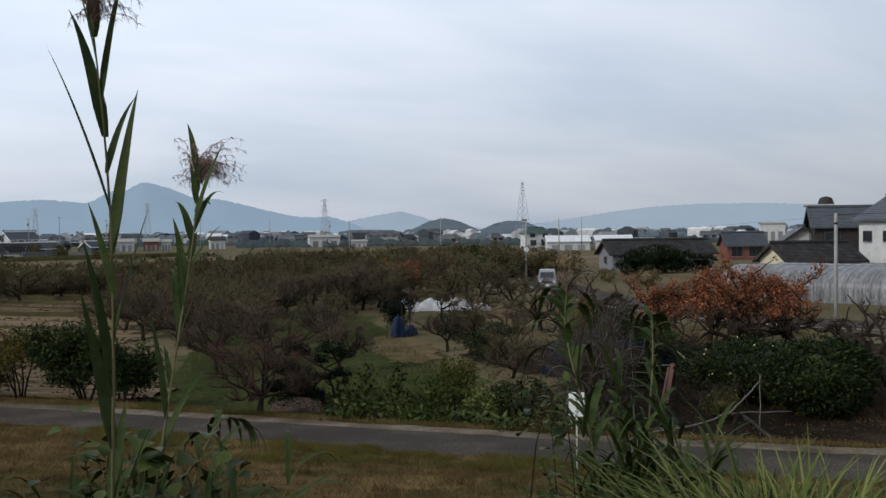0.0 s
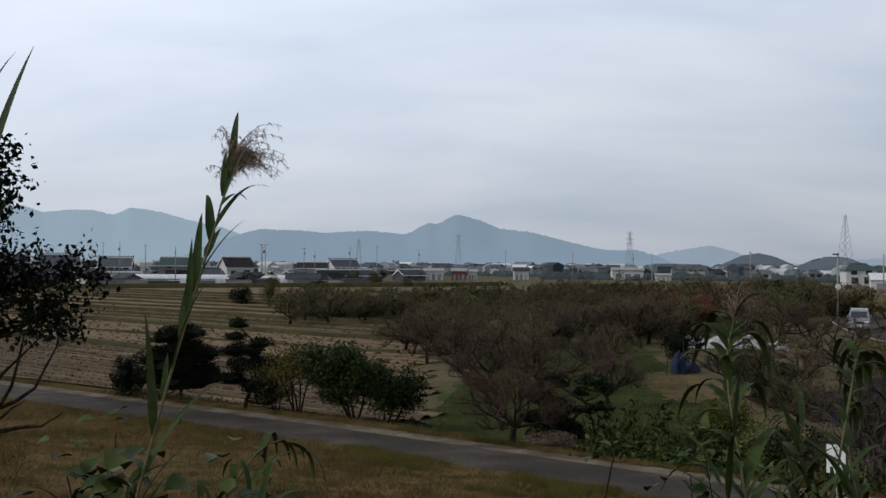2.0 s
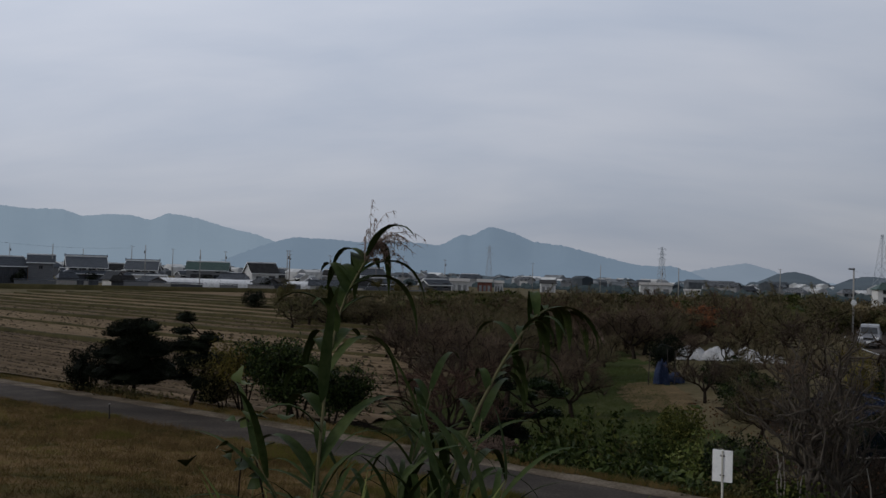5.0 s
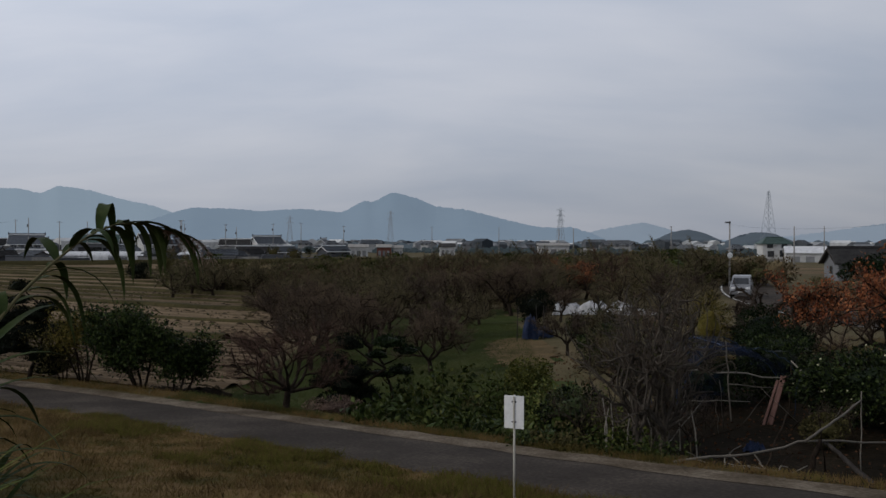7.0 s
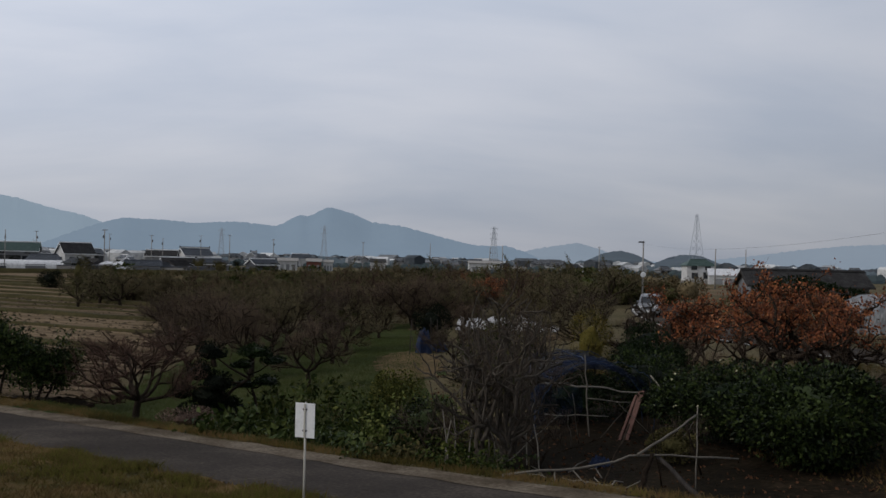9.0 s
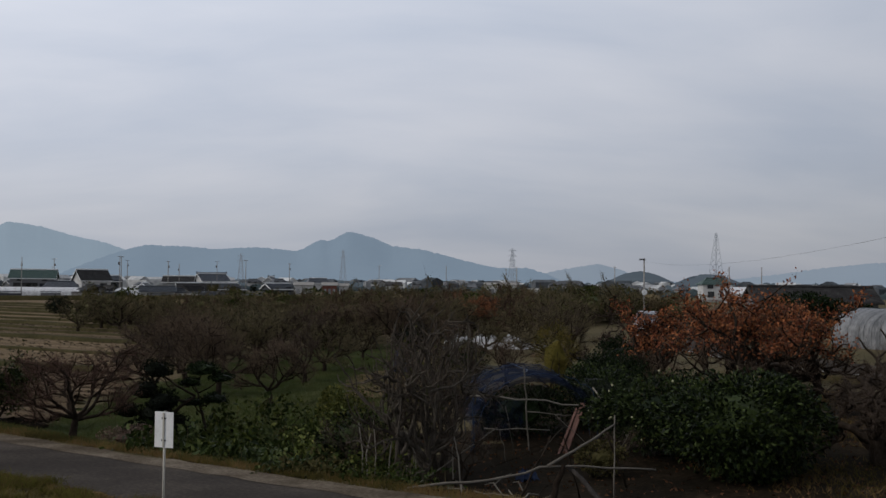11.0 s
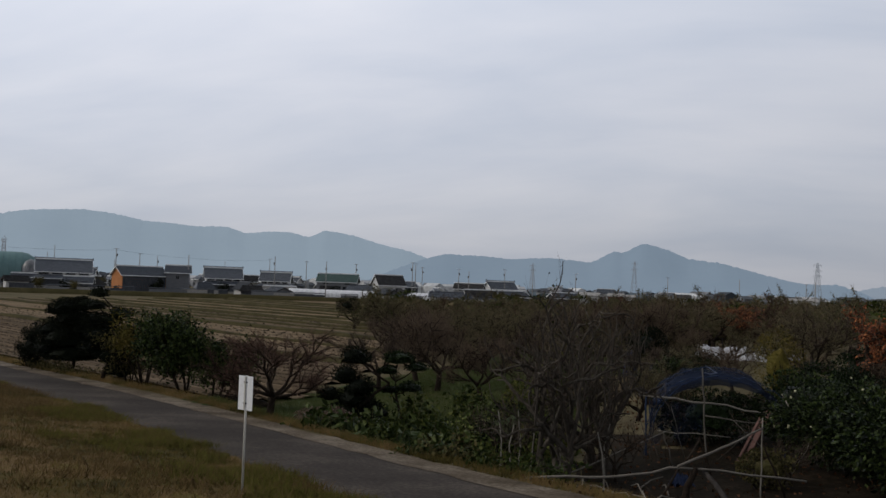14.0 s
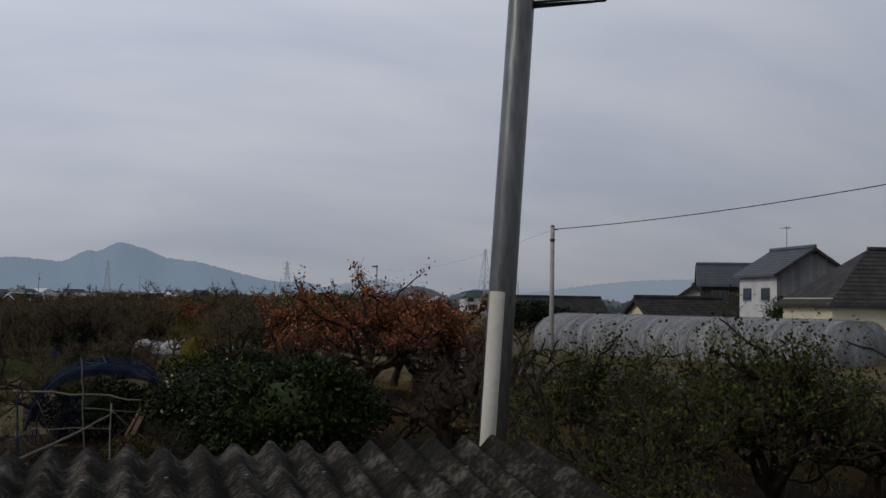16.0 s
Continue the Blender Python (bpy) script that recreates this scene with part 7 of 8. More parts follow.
shrub("garden_tree", shrub_meshes(91, 2.2, 2.0, 2.2, 2600, 0.22, M_EVER, 5, 44, 0.18), 65.6, 79.6, 0.9, "dark rounded garden tree before the white house", "tree")
shrub("garden_tree", shrub_meshes(92, 1.8, 1.8, 1.8, 2200, 0.22, M_PINE, 5, 44, 0.18), 68.5, 77.0, 0.9, "dark rounded garden tree before the white house", "tree")

# the village along the left
FARM = "traditional two-storey farmhouse with dark tiled roof and white gables"
farmhouse(-173.5, 280, 34, 17, 10.5, FARM, M_HAZEBOARD, 0.9)
house(-186, 279, 30, 8, 5, 2.8, 1.6, "low outbuilding with dark tiles and white trim", M_PLASTER, M_TILE, 0, wins_for(8, False), lower=1.2, group="village houses")
house(-163, 272, 25, 8, 5, 2.5, 1.5, "low outbuilding with dark tiles and white trim", M_HAZEBOARD, M_TILE, 0, wins_for(8, False), group="village houses")
house(-139.5, 266, 55, 13.5, 7, 5.4, 2.2, "barn with an orange earth gable and dark boarded front", M_EARTH, M_TILE, 0, [], group="village houses", name="barn")
barn_front = thing("board_wall", "dark weathered board front of the barn", "wall", (-139.5, 266, gz(-139.5, 266)), 55)
for k in range(22):
    part("board", box(-6.6 + k * 0.6, -3.62, 0.0, -6.04 + k * 0.6, -3.545, 4.7), M_HAZEBOARD, barn_front)
house(-130.5, 272.5, 24, 6.5, 5.5, 6.6, 1.7, "tall narrow plaster storehouse with grey tiles", M_GREYWALL, M_TILE, 0, [("f", 0, 4.4, 0.9, 0.9)], group="village houses", name="storehouse")
farmhouse(-135.6, 314, 30, 13, 9.5, FARM, M_HAZEBOARD, 0.7)
farmhouse(-120.5, 324, 12, 11, 8, "grey tiled farmhouse with white upper walls in the village", M_GREYWALL, 0.4)
house(-101, 333, 10, 13.5, 8, 4.6, 2.4, "long house with a green-grey roof", M_GREYWALL, M_GTILE, 0, wins_for(13.5, True), lift=1.0, group="village houses")
house(-81.5, 328.5, 38, 9.5, 7, 4.0, 2.9, "white gabled house with a steep black roof", M_PLASTER, M_BTILE, 0, [("l", 0, 1.0, 2.2, 1.3)] + wins_for(9.5, False), lift=1.2, group="village houses")
house(-107, 294, 14, 9.5, 5, 2.2, 0.7, "low open shed with a pale metal roof", M_HAZEBOARD, M_CONC, 0, [], lift=0.3, group="village houses", name="storehouse")
vr = np.random.default_rng(33)
village_trees = [shrub_meshes(93 + k, 2.0, 1.8, 2.0, 700, 0.4, (M_PINE, M_OLIVE)[k], 4, 30, 0.2) for k in range(2)]
VW = (M_GREYWALL, M_HAZEBOARD, M_PLASTER, M_HAZYWALL, M_GREYWALL)
k = 0
for az, r, w, two in [(-49.5 + 2.05 * i + float(vr.uniform(-0.7, 0.7)), float(vr.uniform(300, 385)) - 40 * (i < 6), float(vr.uniform(6.5, 11.5)), bool(vr.random() < 0.4)) for i in range(23)] + [(-50 + 1.9 * i + float(vr.uniform(-0.8, 0.8)), float(vr.uniform(395, 520)), float(vr.uniform(7, 12)), bool(vr.random() < 0.6)) for i in range(26)]:
    x, y = r * math.sin(math.radians(az)), r * math.cos(math.radians(az))
    if any(abs(x - a) < 11 and abs(y - b) < 11 for a, b in ((-173.5, 280), (-186, 279), (-163, 272), (-139.5, 266), (-130.5, 272.5), (-135.6, 314), (-124.5, 324), (-101, 333), (-81.5, 328.5), (-107, 294), (-197.5, 283))):
        continue
    if two and k % 2:
        farmhouse(x, y, -az + float(vr.choice((-35, -12, 8, 30, 75))), w + 1.5, w * 0.7, "tiled village farmhouse with white upper walls and dark boards", (M_HAZEBOARD, M_GREYWALL)[k % 4 // 2], 0.4)
        k += 1
        continue
    house(x, y, -az + float(vr.choice((-70, -30, -8, 10, 35, 80))), w, w * 0.62, 4.3 if two else 2.3, 2.0 if two else 1.6, "low village house with grey tiles and muted walls" if not two else "two-storey village house with grey tiles and muted walls", VW[k % 5], (M_TILE, M_TILE, M_BTILE)[k % 3], 0 if k % 3 else 1.3, wins_for(w, two)[:3], group="village houses", lift=0.3)
    k += 1
for k in range(26):
    az, r = math.radians(-49 + 1.75 * k + vr.uniform(-0.5, 0.5)), vr.uniform(262, 292)
    x, y, w = r * math.sin(az), r * math.cos(az), vr.uniform(4, 11)
    gw = thing("garden_wall", "low weathered wall with a tiled coping round a village garden", "wall", (x, y, gz(x, y)), math.degrees(-az) + vr.uniform(-25, 25), "garden walls")
    part("wall", box(-w / 2, -0.12, -0.3, w / 2, 0.12, vr.uniform(1.2, 1.9)), (M_HAZEBOARD, M_GREYWALL, M_CONC)[k % 3], gw)
    part("coping", box(-w / 2 - 0.1, -0.25, 1.75, w / 2 + 0.1, 0.25, 1.95, 0.05), M_TILE, gw)
for k in range(60):
    az = math.radians(vr.uniform(-50, -4))
    r = vr.uniform(270, 420)
    shrub("garden_tree", village_trees[k % 2], r * math.sin(az), r * math.cos(az), vr.uniform(0.45, 1.2), "dark tree among the village houses", "tree", vr.uniform(0, 360), "village trees")
for k in range(30):
    az, r, w = -50 + 1.45 * k + float(vr.uniform(-0.6, 0.6)), float(vr.uniform(285, 345)), float(vr.uniform(5, 9))
    x, y = r * math.sin(math.radians(az)), r * math.cos(math.radians(az))
    if any(abs(x - a) < 9 and abs(y - b) < 9 for a, b in ((-173.5, 280), (-186, 279), (-163, 272), (-139.5, 266), (-130.5, 272.5), (-135.6, 314), (-124.5, 324), (-101, 333), (-81.5, 328.5), (-107, 294), (-197.5, 283))):
        continue
    house(x, y, -az + float(vr.choice((-60, -20, 0, 15, 50))), w, w * 0.6, float(vr.uniform(1.8, 2.8)), float(vr.uniform(0.8, 1.7)), "low dark shed with a grey roof among the village houses", (M_HAZEBOARD, M_GREYWALL, M_HAZEBOARD, M_PLASTER)[k % 4], (M_TILE, M_HAZYROOF, M_BTILE)[k % 3], 0 if k % 2 else 0.8, (), group="village sheds", name="storehouse")
for k in range(16):
    az, r = math.radians(-50 + 2.9 * k + vr.uniform(-1, 1)), vr.uniform(300, 430)
    utility_pole(r * math.sin(az), r * math.cos(az), vr.uniform(9.5, 13), "grey concrete utility pole among the village houses", 0.15, int(k % 2), vr.uniform(0, 180))
# scattered town far out on the plain
for k in range(90):
    az = math.radians(vr.uniform(-47, 36))
    r = vr.uniform(480, 1050)
    w = vr.uniform(6, 10)
    two = vr.random() < 0.5
    house(r * math.sin(az), r * math.cos(az), math.degrees(-az) + vr.uniform(-40, 40), w, 7.5, 4.2 if two else 2.6, 1.6, "distant house on the plain with pale walls", M_HAZYWALL, M_HAZYROOF, 0 if k % 2 else 2.0, wins_for(w, two)[:2], group="distant houses", lift=0.2)


def warehouse(x, y, turn, w, d, h, label, wall_m, roof_m, rise=1.2):
    root = thing("warehouse", label, "warehouse", (x, y, gz(x, y) - 0.1), turn, "warehouses")
    part("wall", walls(w, d, h, rise), wall_m, root)
    part("roof", gable_roof(w, d, h, rise, 0.4, 0.2), roof_m, root)
    for k in range(3):
        cx = (-0.3 + 0.3 * k) * w
        part("shutter_door", box(cx - w * 0.09, -d / 2 - 0.08, 0, cx + w * 0.09, -d / 2 - 0.005, h * 0.6), M_HAZYWALL, root)


warehouse(63.5, 420, -4, 13, 9, 4.4, "white long warehouse across the fields", M_PLASTER, M_CONC, 0.9)
warehouse(74.5, 398, -8, 6, 5, 2.6, "small white shed across the fields", M_PLASTER, M_CONC, 0.6)
warehouse(117, 282, -18, 13, 9, 3.0, "white warehouse with pale metal roof", M_PLASTER, M_SHEET, 1.7)
warehouse(130, 277, -20, 11, 9, 3.3, "white warehouse with pale metal roof", M_PLASTER, M_SHEET, 1.4)
warehouse(142, 290, -20, 16, 9, 2.6, "long low pale warehouse", M_GREYWALL, M_FILM, 1.0)
warehouse(-17.3, 384, 4, 7.2, 6, 3.8, "small white shed across the fields", M_PLASTER, M_CONC, 1.0)
warehouse(-7.4, 386, 0, 5.5, 6, 3.8, "small reddish shed across the fields", M_BRICK, M_CONC, 1.0)
warehouse(-2.0, 387, 0, 3.5, 5, 3.6, "small white shed across the fields", M_PLASTER, M_CONC, 0.8)
warehouse(17.8, 404, 0, 6, 6, 4.0, "small dark-roofed shed across the fields", M_PLASTER, M_BTILE, 1.2)
warehouse(222, 328, -30, 9, 8, 8.0, "pale block building far off", M_PLASTER, M_CONC, 0.4)
warehouse(176, 239, -36, 7.5, 6, 12.5, "white industrial block with a grey tank", M_PLASTER, M_CONC, 0.4)
tk = thing("storage_tank", "round grey storage tank on the industrial block", "tank", (179, 240, gz(179, 240)), 0)
part("shell", tube([(0, 0, 0), (0, 0, 13.2), (0, 0, 14.6), (0, 0, 15.0)], [2.2, 2.2, 1.6, 0.4], 16), M_DARKWOOD, tk, smooth=True)


def sports_hall(x, y, turn, w, d, h):
    """A barrel-vaulted hall sheeted in green."""
    root = thing("sports_hall", "big barrel-vaulted hall sheeted in faded teal green", "hall", (x, y, gz(x, y)), turn)
    verts, faces = [], []
    m, n = 12, 13
    for i in range(m + 1):
        u = 2 * i / m - 1
        k = (1 - abs(u) ** 5) ** 0.4
        for j in range(n):
            a = math.pi * j / (n - 1)
            verts.append((w / 2 * u, -d / 2 * math.cos(a) * max(k, 0.3), 3.0 + (h - 3.0) * math.sin(a) ** 0.7 * max(k, 0.02)))
    for i in range(m):
        for j in range(n - 1):
            q = i * n + j
            faces.append((q, q + n, q + n + 1, q + 1))
    part("vault", (verts, faces), M_DOME, root, "teal green sheeting", smooth=True)
    part("wall", walls(w * 0.98, d * 0.96, 3.2), M_GREYWALL, root)
    for i in range(1, m):
        u = 2 * i / m - 1
        k = (1 - abs(u) ** 5) ** 0.4
        pts = [(w / 2 * u, -d / 2 * math.cos(a) * k * 1.01, 3.0 + (h - 2.95) * math.sin(a) ** 0.7 * k) for a in np.linspace(0.02, math.pi - 0.02, 12)]
        part("rib", tube(pts, [0.09] * 12, 4), M_DOME, root)


sports_hall(-197.5, 283, 35, 22, 14, 11.2)
sd = thing("round_hut", "small pale dome beside the hall", "dome", (-187.5, 283, gz(-187.5, 283)), 0)
part("shell", tube([(0, 0, 0), (0, 0, 4.5), (0, 0, 6.6), (0, 0, 8.2), (0, 0, 8.9)], [3.0, 3.0, 2.6, 1.5, 0.2], 16), M_FILM, sd, smooth=True)
for k, (x, y, h, arms) in enumerate(((-218.7, 201, 14, 1), (-190.4, 229.6, 14, 1), (-160.4, 288, 13.4, 1), (-127.2, 272.3, 11.5, 0), (-226.5, 353, 16, 0), (-144, 374.6, 13.6, 1), (-222.7, 240.5, 12.8, 0), (-176, 330, 13, 1), (-100, 350, 12, 1), (-78, 352, 13, 1), (-66, 372, 12, 1), (-40, 390, 13, 1), (-24, 400, 12, 1), (-120, 352, 12.5, 1), (-92, 420, 13, 1), (12, 420, 12, 1), (40, 415, 12, 0), (52, 300, 10, 0), (66, 420, 11, 1), (90, 330, 11, 1), (112, 260, 10, 0), (86, 215, 9, 0))):
    utility_pole(x, y, h, "grey concrete utility pole in the village", 0.17, arms, 35, fittings=bool(arms) and k % 2 == 0)
wire((-218.7, 201, 11.8), (-190.4, 229.6, 11.6), 0.9, 0.02)
wire((-190.4, 229.6, 11.6), (-160.4, 288, 11.2), 1.2, 0.02)
wire((-160.4, 288, 11.2), (-144, 374.6, 11.2), 1.2, 0.02)
for k, (x, y, ln) in enumerate(((-153, 168, 4.2), (-147.5, 180, 5.6), (-139.5, 193.5, 4.6))):
    root = thing("field_ramp", "pale concrete ramp from the raised lane to the paddy", "ramp", (x, y, gz(x, y)), 40, "field ramps")
    part("slab", ([(-ln / 2, -1.2, 0.0), (ln / 2, -1.2, 0.0), (ln / 2 - 0.8, 1.2, 1.25), (-ln / 2 - 0.8, 1.2, 1.25), (-ln / 2, -1.2, -0.3), (ln / 2, -1.2, -0.3), (ln / 2 - 0.8, 1.2, -0.3), (-ln / 2 - 0.8, 1.2, -0.3)], [(0, 1, 2, 3), (0, 4, 5, 1), (1, 5, 6, 2), (2, 6, 7, 3), (3, 7, 4, 0)]), M_VERGE, root)
dyke = []
for i in range(40):
    a = -175 + i * 4.6
    dyke.append((a, 150 + (a + 175) * 0.62 + 28))
verts, faces = [], []
for i, (x, y) in enumerate(dyke):
    for o, h in ((-1.6, 0.0), (-0.8, 1.1), (1.6, 1.15), (2.6, 0.0)):
        verts.append((x - o * 0.53, y + o * 0.85, gz(x, y) + h - 0.02))
    if i:
        for k in range(3):
            q = (i - 1) * 4 + k
            faces.append((q, q + 4, q + 5, q + 1))
tagged(part("field_dyke", (verts, faces), M_BUND, smooth=True), "low raised lane with turf sides before the village", "dyke", kind="structure")

# roadside box and clump where the lane runs out
shrub("clipped_bush", shrub_meshes(71, 1.6, 1.3, 1.0, 2600, 0.14, M_PINE, 4, 50, 0.16), -85, 95.5, 1.0, "dark hedge clump at the end of the lane", group="lane end hedge")
shrub("clipped_bush", shrub_meshes(72, 2.2, 1.3, 0.8, 2600, 0.14, M_OLIVE, 4, 50, 0.16), -92, 97, 1.0, "olive hedge clump at the end of the lane", group="lane end hedge")
shrub("clipped_bush", shrub_meshes(73, 2.4, 1.3, 0.75, 2600, 0.14, M_OLIVE, 4, 50, 0.16), -99, 100, 1.0, "olive hedge clump at the end of the lane", group="lane end hedge")
bx = thing("meter_box", "white metal box on a short post by the lane", "box", (-81.5, 87.0, gz(-81.5, 87.0)), 45)
part("post", box(-0.05, -0.05, -0.2, 0.05, 0.05, 0.7), M_STEEL, bx)
part("cabinet", box(-0.2, -0.12, 0.62, 0.2, 0.12, 1.35, 0.02), M_WHITE, bx)
part("door", box(-0.17, -0.14, 0.66, 0.17, -0.122, 1.31, 0.005), M_WHITE, bx)


# ---- pylons ----
def pylon(x, y, h, base, arms, label, thick=0.16):
    M_S = M_HAZYSTEEL
    root = thing("power_pylon", label, "pylon", (x, y, gz(x, y)), 20, "pylons")

    def half(z):
        return base / 2 * (1 - z / h) ** 1.0 + 0.45

    legs = [(sx, sy) for sx in (-1, 1) for sy in (-1, 1)]
    for sx, sy in legs:
        part("leg", rod((sx * half(0), sy * half(0), -0.5), (sx * half(h), sy * half(h), h), thick, thick * 0.7, 4), M_S, root)
    levels = [0.0]
    while levels[-1] < h - 1.6:
        levels.append(levels[-1] + max(1.5, 1.7 * half(levels[-1])))
    for z0, z1 in zip(levels, levels[1:]):
        z1 = min(z1, h)
        a, b = half(z0), half(z1)
        for s in (-1, 1):
            for p, q in (((-a, s * a, z0), (b, s * b, z1)), ((a, s * a, z0), (-b, s * b, z1)), ((s * a, -a, z0), (s * b, b, z1)), ((s * a, a, z0), (s * b, -b, z1))):
                part("brace", rod(p, q, thick * 0.55, None, 3), M_S, root)
    for f, wd in arms:
        z = h * f
        part("arm", join(rod((-wd, 0, z), (wd, 0, z), thick * 0.8, None, 4), rod((-wd, 0, z), (0, 0, z + 1.6), thick * 0.5, None, 3), rod((wd, 0, z), (0, 0, z + 1.6), thick * 0.5, None, 3)), M_S, root)
        for s in (-1, 1):
            part("insulator", rod((s * wd, 0, z), (s * wd, 0, z - 1.2), 0.12, None, 4), M_S, root)


pylon(125, 794, 33, 5.5, ((0.95, 3.2), (0.82, 3.4), (0.70, 3.4)), "grey steel lattice pylon on the plain", 0.15)
pylon(238.5, 641, 39.5, 8.0, ((0.97, 1.0),), "tall grey lattice mast on the plain", 0.13)
pylon(-105, 897, 29, 5, ((0.93, 2.8), (0.78, 3.0)), "grey steel lattice pylon before the mountains", 0.13)
pylon(-14, 903, 34, 5, ((0.93, 2.8), (0.78, 3.0)), "grey steel lattice pylon before the mountains", 0.13)
pylon(-289, 406, 20, 2.4, ((0.98, 1.2),), "lattice relay mast behind the hall", 0.15)


# ---- grass, weeds and litter ----
def blades_field(name, count, region, height, width, material, label, seed, bend=0.5, size_by=None):
    """Short grass blades strewn over a stretch of the land."""
    rng = np.random.default_rng(seed)
    pts = []
    while len(pts) < count:
        x, y = region(rng)
        if x is not None:
            pts.append((x, y))
    p = np.asarray(pts)
    z = ground_z(p[:, 0], p[:, 1]) + 0.01
    n = len(p)
    a = rng.uniform(-0.9, 0.9, n)
    h = height * rng.uniform(0.4, 1.35, n)
    w = width * rng.uniform(0.6, 1.3, n)
    lean = rng.normal(size=(n, 2)) * bend * h[:, None]
    dx, dy = np.cos(a) * w, np.sin(a) * w
    # wind each blade so that its face looks back over the bank
    dx, dy = np.where(dx < 0, -dx, dx), np.where(dx < 0, -dy, dy)
    v = np.stack([np.stack([p[:, 0] - dx, p[:, 1] - dy, z], 1), np.stack([p[:, 0] + dx, p[:, 1] + dy, z], 1), np.stack([p[:, 0] + lean[:, 0], p[:, 1] + lean[:, 1], z + h], 1)], 1).reshape(-1, 3)
    me = bpy.data.meshes.new(name)
    me.vertices.add(3 * n)
    me.vertices.foreach_set("co", v.ravel())
    me.loops.add(3 * n)
    me.loops.foreach_set("vertex_index", np.arange(3 * n))
    me.polygons.add(n)
    me.polygons.foreach_set("loop_start", np.arange(0, 3 * n, 3))
    me.materials.append(material)
    me.update(calc_edges=True)
    me.normals_split_custom_set_from_vertices([(0.0, -0.25, 0.97)] * (3 * n))
    return tagged(new(name, me), label, "grass", kind="stuff")


def bank_spot(rng):
    x = rng.uniform(-36, 9)
    if x < -16 and rng.random() > (x + 36) / 20:
        return None, None
    yk = float(np.interp(x, KERB_X, KERB_Y))
    s = 3.15 + rng.random() ** 1.25 * 17
    y = yk - s / 0.69
    return (x, y) if y > 4 else (None, None)


def bank_far(rng):
    x = -12 - 63 * rng.random()
    s = 3.2 + rng.random() ** 1.5 * 22
    return x, float(np.interp(x, KERB_X, KERB_Y)) - s / 0.69


def lawn_spot(rng):
    x, y = rng.uniform(-6, 9), 26 + 36 * rng.random() ** 1.4
    return (x, y) if kerb_side(x, y) < -0.6 and -5.4 + 0.12 * (y - 34) < x < 6.4 + 0.06 * (y - 30) else (None, None)


def verge_spot(rng):
    x = rng.uniform(-40, 14)
    s = -0.35 - abs(rng.normal()) * 0.5
    return x, float(np.interp(x, KERB_X, KERB_Y)) - s / 0.69


blades_field("bank_grass", 150000, bank_spot, 0.085, 0.010, M_BLADE, "withered brown and olive grass on the bank", 1, 0.8)
blades_field("bank_grass", 50000, bank_far, 0.16, 0.016, M_BLADE, "withered brown and olive grass on the bank", 2, 0.8)
blades_field("orchard_grass", 60000, lawn_spot, 0.12, 0.010, M_GBLADE, "fresh green grass under the orchard trees", 3, 0.7)
blades_field("verge_grass", 22000, verge_spot, 0.13, 0.010, M_BLADE, "ragged dry grass along the lane's far edge", 4, 0.5)


tuft_rng = np.random.default_rng(91)
TUFTS = []
while len(TUFTS) < 2600:
    tx = tuft_rng.uniform(-30, 9)
    ts = 3.1 + tuft_rng.random() ** 1.3 * 13
    ty = float(np.interp(tx, KERB_X, KERB_Y)) - ts / 0.69
    if ty > 5 and noise.noise((tx * 0.22, ty * 0.22, 7.0)) + 0.25 * tuft_rng.normal() > 0.02:
        TUFTS.append((tx, ty, ts))


def tuft_spot(rng):
    x, y, ts = TUFTS[int(rng.integers(0, len(TUFTS)))]
    return x + rng.normal() * 0.13, y + rng.normal() * 0.13


def green_tuft_spot(rng):
    x, y, ts = TUFTS[int(rng.integers(0, len(TUFTS)))]
    return (x + rng.normal() * 0.16, y + rng.normal() * 0.16) if ts < 4.2 + 4.0 * noise.noise((x * 0.3, y * 0.3, 2.0)) and x > -14 else (None, None)


blades_field("bank_tufts", 60000, tuft_spot, 0.17, 0.008, M_STRAWBLADE, "brown and straw-coloured tufts of dead grass on the bank", 6, 0.6)
blades_field("bank_tufts", 34000, green_tuft_spot, 0.13, 0.008, M_LIME, "yellow-green tufts of grass beside the lane", 7, 0.7)


def soil_spot(rng):
    x, y = rng.uniform(13.5, 27), rng.uniform(16, 48)
    return (x, y) if kerb_side(x, y) < -0.6 and rng.random() < 0.5 + 0.5 * math.sin(x * 0.9 + y * 0.5) else (None, None)


blades_field("orchard_grass", 26000, soil_spot, 0.14, 0.014, M_BLADE, "thin olive grass on the orchard soil", 5, 0.7)


def weeds(x, y, seed, n, size, spread, top, label, material):
    rng = np.random.default_rng(seed)
    root = thing("weed_clump", label, "weed", (x, y, gz(x, y)), 0, "weeds")
    wood, pts = [], []
    for _ in range(14):
        st = crooked(rng, (rng.normal() * spread * 0.6, rng.normal() * spread * 0.6, -0.03), (rng.normal() * 0.3, rng.normal() * 0.3, 1), top * rng.uniform(0.55, 1.1), 5, 0.12)
        wood.append(tube(st, np.linspace(0.010, 0.004, len(st)), 4, cap=False))
        k = n // 14
        pts.extend(st[rng.integers(1, len(st), k)] + rng.normal(size=(k, 3)) * (0.16, 0.16, 0.08))
    for w in wood[:4]:
        part("stem", w, M_STEM, root)
    part("foliage", leaf_batch(pts, size, rng, 0.25, 0.55), material, root)


wr = np.random.default_rng(44)
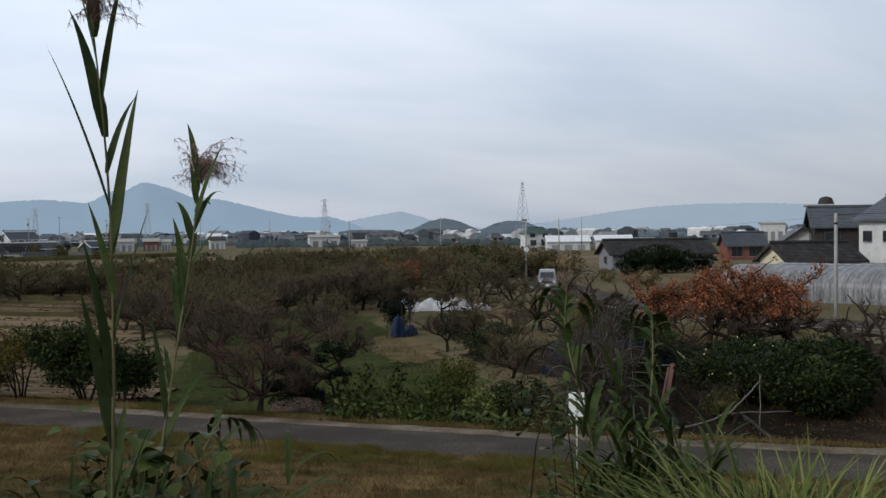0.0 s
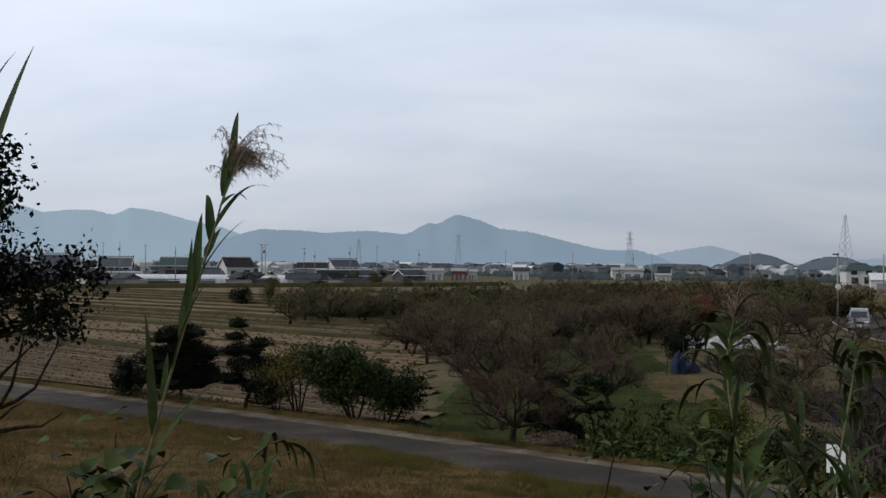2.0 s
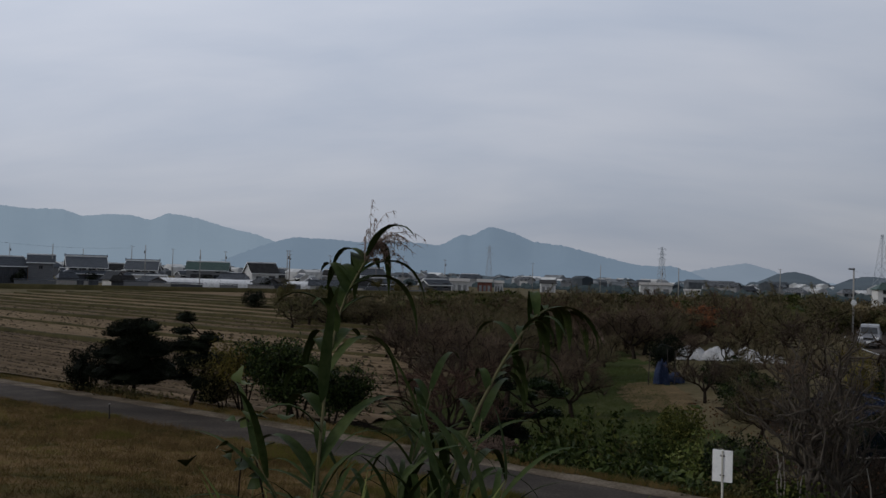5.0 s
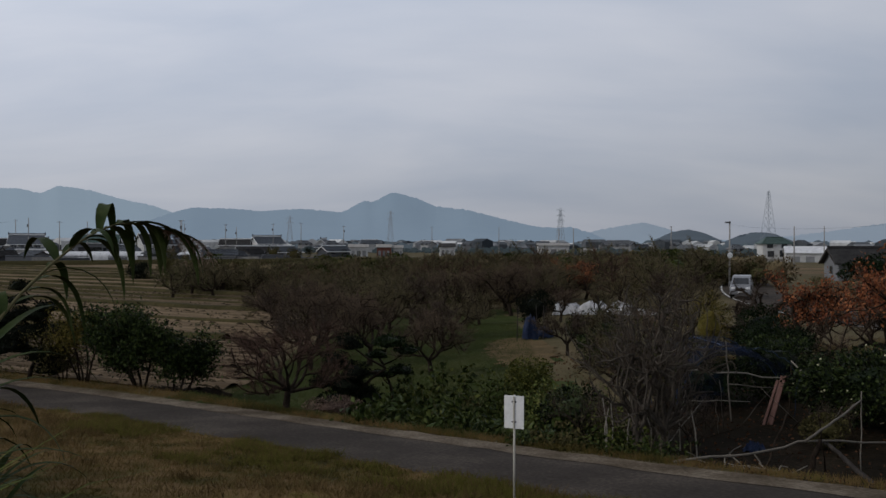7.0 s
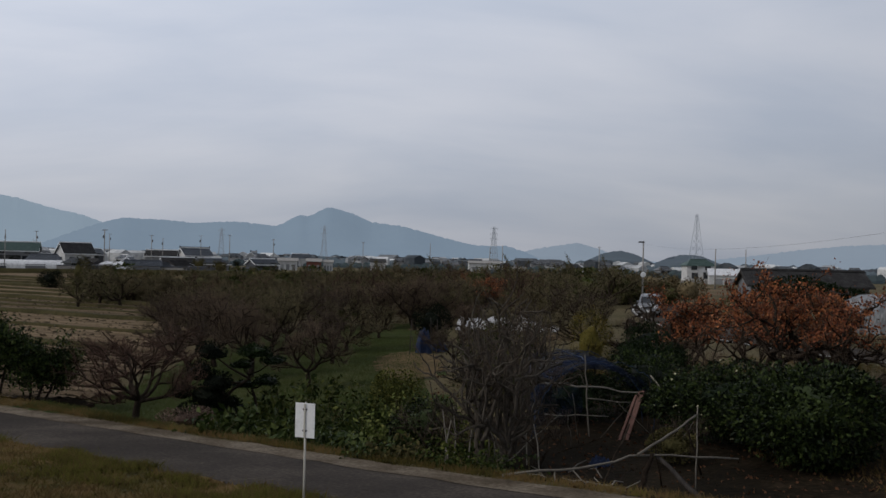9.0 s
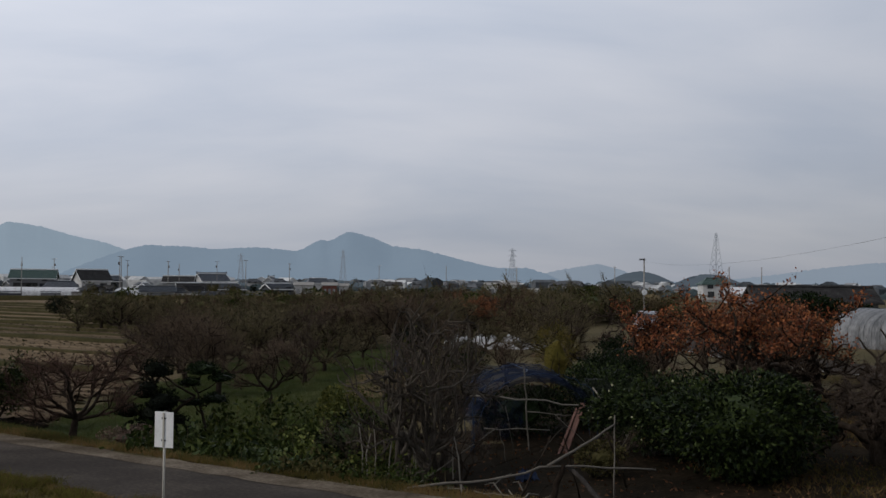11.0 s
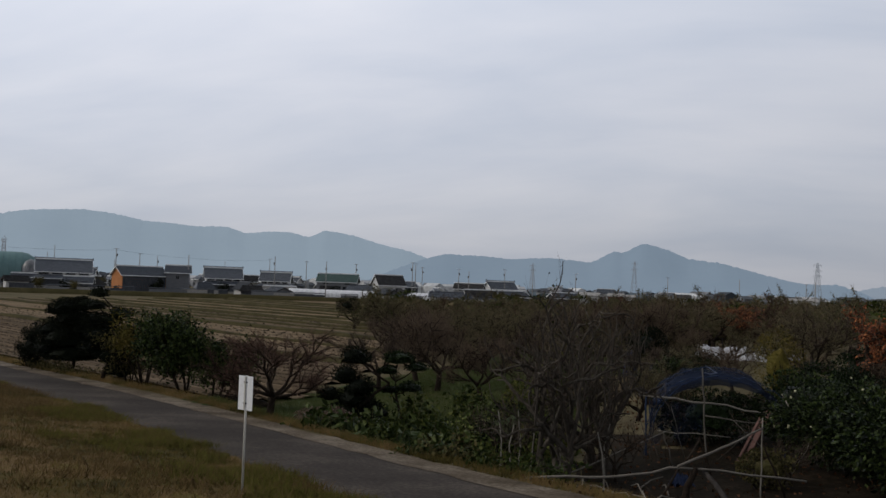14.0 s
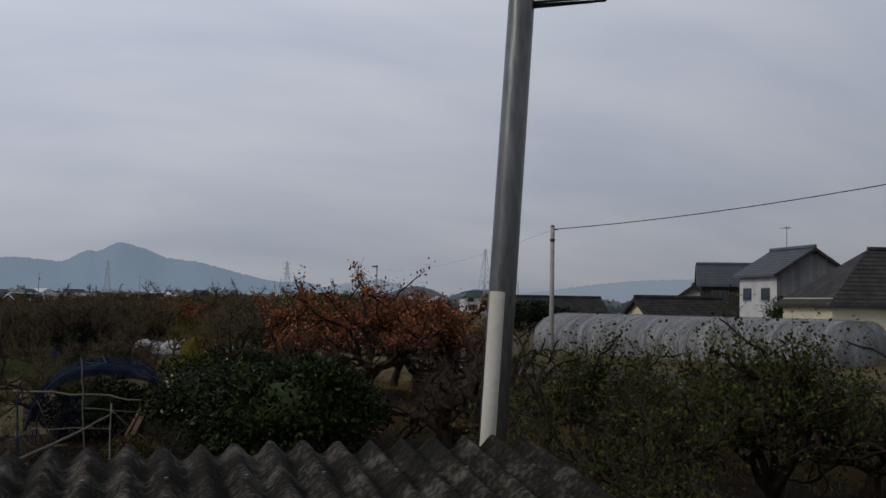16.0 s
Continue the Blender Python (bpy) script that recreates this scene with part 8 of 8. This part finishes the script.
for k in range(42):
    f = wr.random()
    x = 0.4 + 6.2 * f + wr.normal() * 0.3
    yk = float(np.interp(x, KERB_X, KERB_Y))
    y = yk + 1.2 + wr.random() ** 0.9 * (3.5 + 6.5 * math.sin(f * math.pi))
    weeds(x, y, 200 + k, 300, 0.11, 0.4, wr.uniform(0.22, 0.62), "low weeds with mid-green leaves along the lane", (M_WEED, M_GREEN, M_WEED, M_GREEN, M_OLIVE)[k % 5])
for k in range(18):
    f = wr.random()
    x = 0.6 + 5.0 * f + wr.normal() * 0.3
    y = float(np.interp(x, KERB_X, KERB_Y)) + 1.0 + wr.random() * (3.5 + 4.0 * math.sin(f * math.pi))
    weeds(x, y, 400 + k, 80, 0.24, 0.4, wr.uniform(0.3, 0.85), "broad-leaved green weeds along the lane", M_WEED)
for k, (x, y, top) in enumerate(((2.4, 33.0, 1.25), (3.1, 30.8, 1.1), (1.7, 35.0, 1.0), (3.6, 34.6, 1.2), (4.4, 31.2, 1.0), (2.9, 36.6, 1.05))):
    weeds(x, y, 480 + k, 130, 0.2, 0.16, top, "tall single weed stalk with long green leaves", M_GREEN)
for k in range(10):
    x = wr.uniform(4.8, 7.0)
    y = float(np.interp(x, KERB_X, KERB_Y)) + wr.uniform(6, 11)
    weeds(x, y, 300 + k, 240, 0.11, 0.4, wr.uniform(0.4, 0.8), "yellow-green weeds before the straw ground", M_YELLOW if k % 3 == 0 else M_GREEN)
for k in range(9):
    x, y = wr.uniform(4.6, 7.0), wr.uniform(25.5, 34)
    weeds(x, y, 450 + k, 420, 0.12, 0.5, wr.uniform(0.8, 1.25), "tall yellow-green weeds beside the tangled tree", M_TUFT if k % 3 else M_GREEN)
for k in range(12):
    x = wr.uniform(-19, -9)
    y = float(np.interp(x, KERB_X, KERB_Y)) + wr.uniform(0.5, 1.6)
    weeds(x, y, 330 + k, 150, 0.10, 0.4, wr.uniform(0.25, 0.5), "dry grassy weeds under the clipped trees", M_OLIVE)


def litter():
    rng = np.random.default_rng(6)
    n = 4500
    x = rng.uniform(5.5, 22, n)
    y = rng.uniform(18, 46, n)
    keep = np.array([kerb_side(a, b) < -0.4 for a, b in zip(x, y)])
    p = np.stack([x, y, ground_z(x, y) + 0.035], 1)[keep]
    ob = part("leaf_litter", leaf_batch(p, 0.1, rng, 0, 0.7), M_RUST)
    tagged(ob, "brown fallen leaves on the orchard soil", "leaf litter", kind="stuff")


litter()

shrub("evergreen_shrub", shrub_meshes(95, 1.25, 1.0, 0.8, 4200, 0.11, M_BROAD, 6, 50, 0.15), 9.7, 41.6, 1.0, "dark glossy evergreen bush before the blue sheets")
hedge_kind = shrub_meshes(96, 1.8, 1.2, 0.9, 1600, 0.2, M_EVER, 5, 40, 0.14)
for x, y, s in ((49.5, 104.5, 1.5), (56.4, 108.0, 1.6), (61.5, 110.5, 1.2)):
    shrub("evergreen_shrub", hedge_kind, x, y, s, "dark evergreen hedge clump before the long shed")
brng = np.random.default_rng(81)
for k in range(12):
    x, y = brng.uniform(31, 50), brng.uniform(76, 108)
    if abs(x - np.interp(y, [60, 74, 88, 108], [27.2, 28.5, 31.5, 38])) > 4 and not (38 < x < 56 and y < 76):
        shrub("scrub_bush", scrub_kinds[k % 4], x, y, brng.uniform(0.4, 0.75), "low olive scrub beside the road", turn=brng.uniform(0, 360), group="roadside scrub")
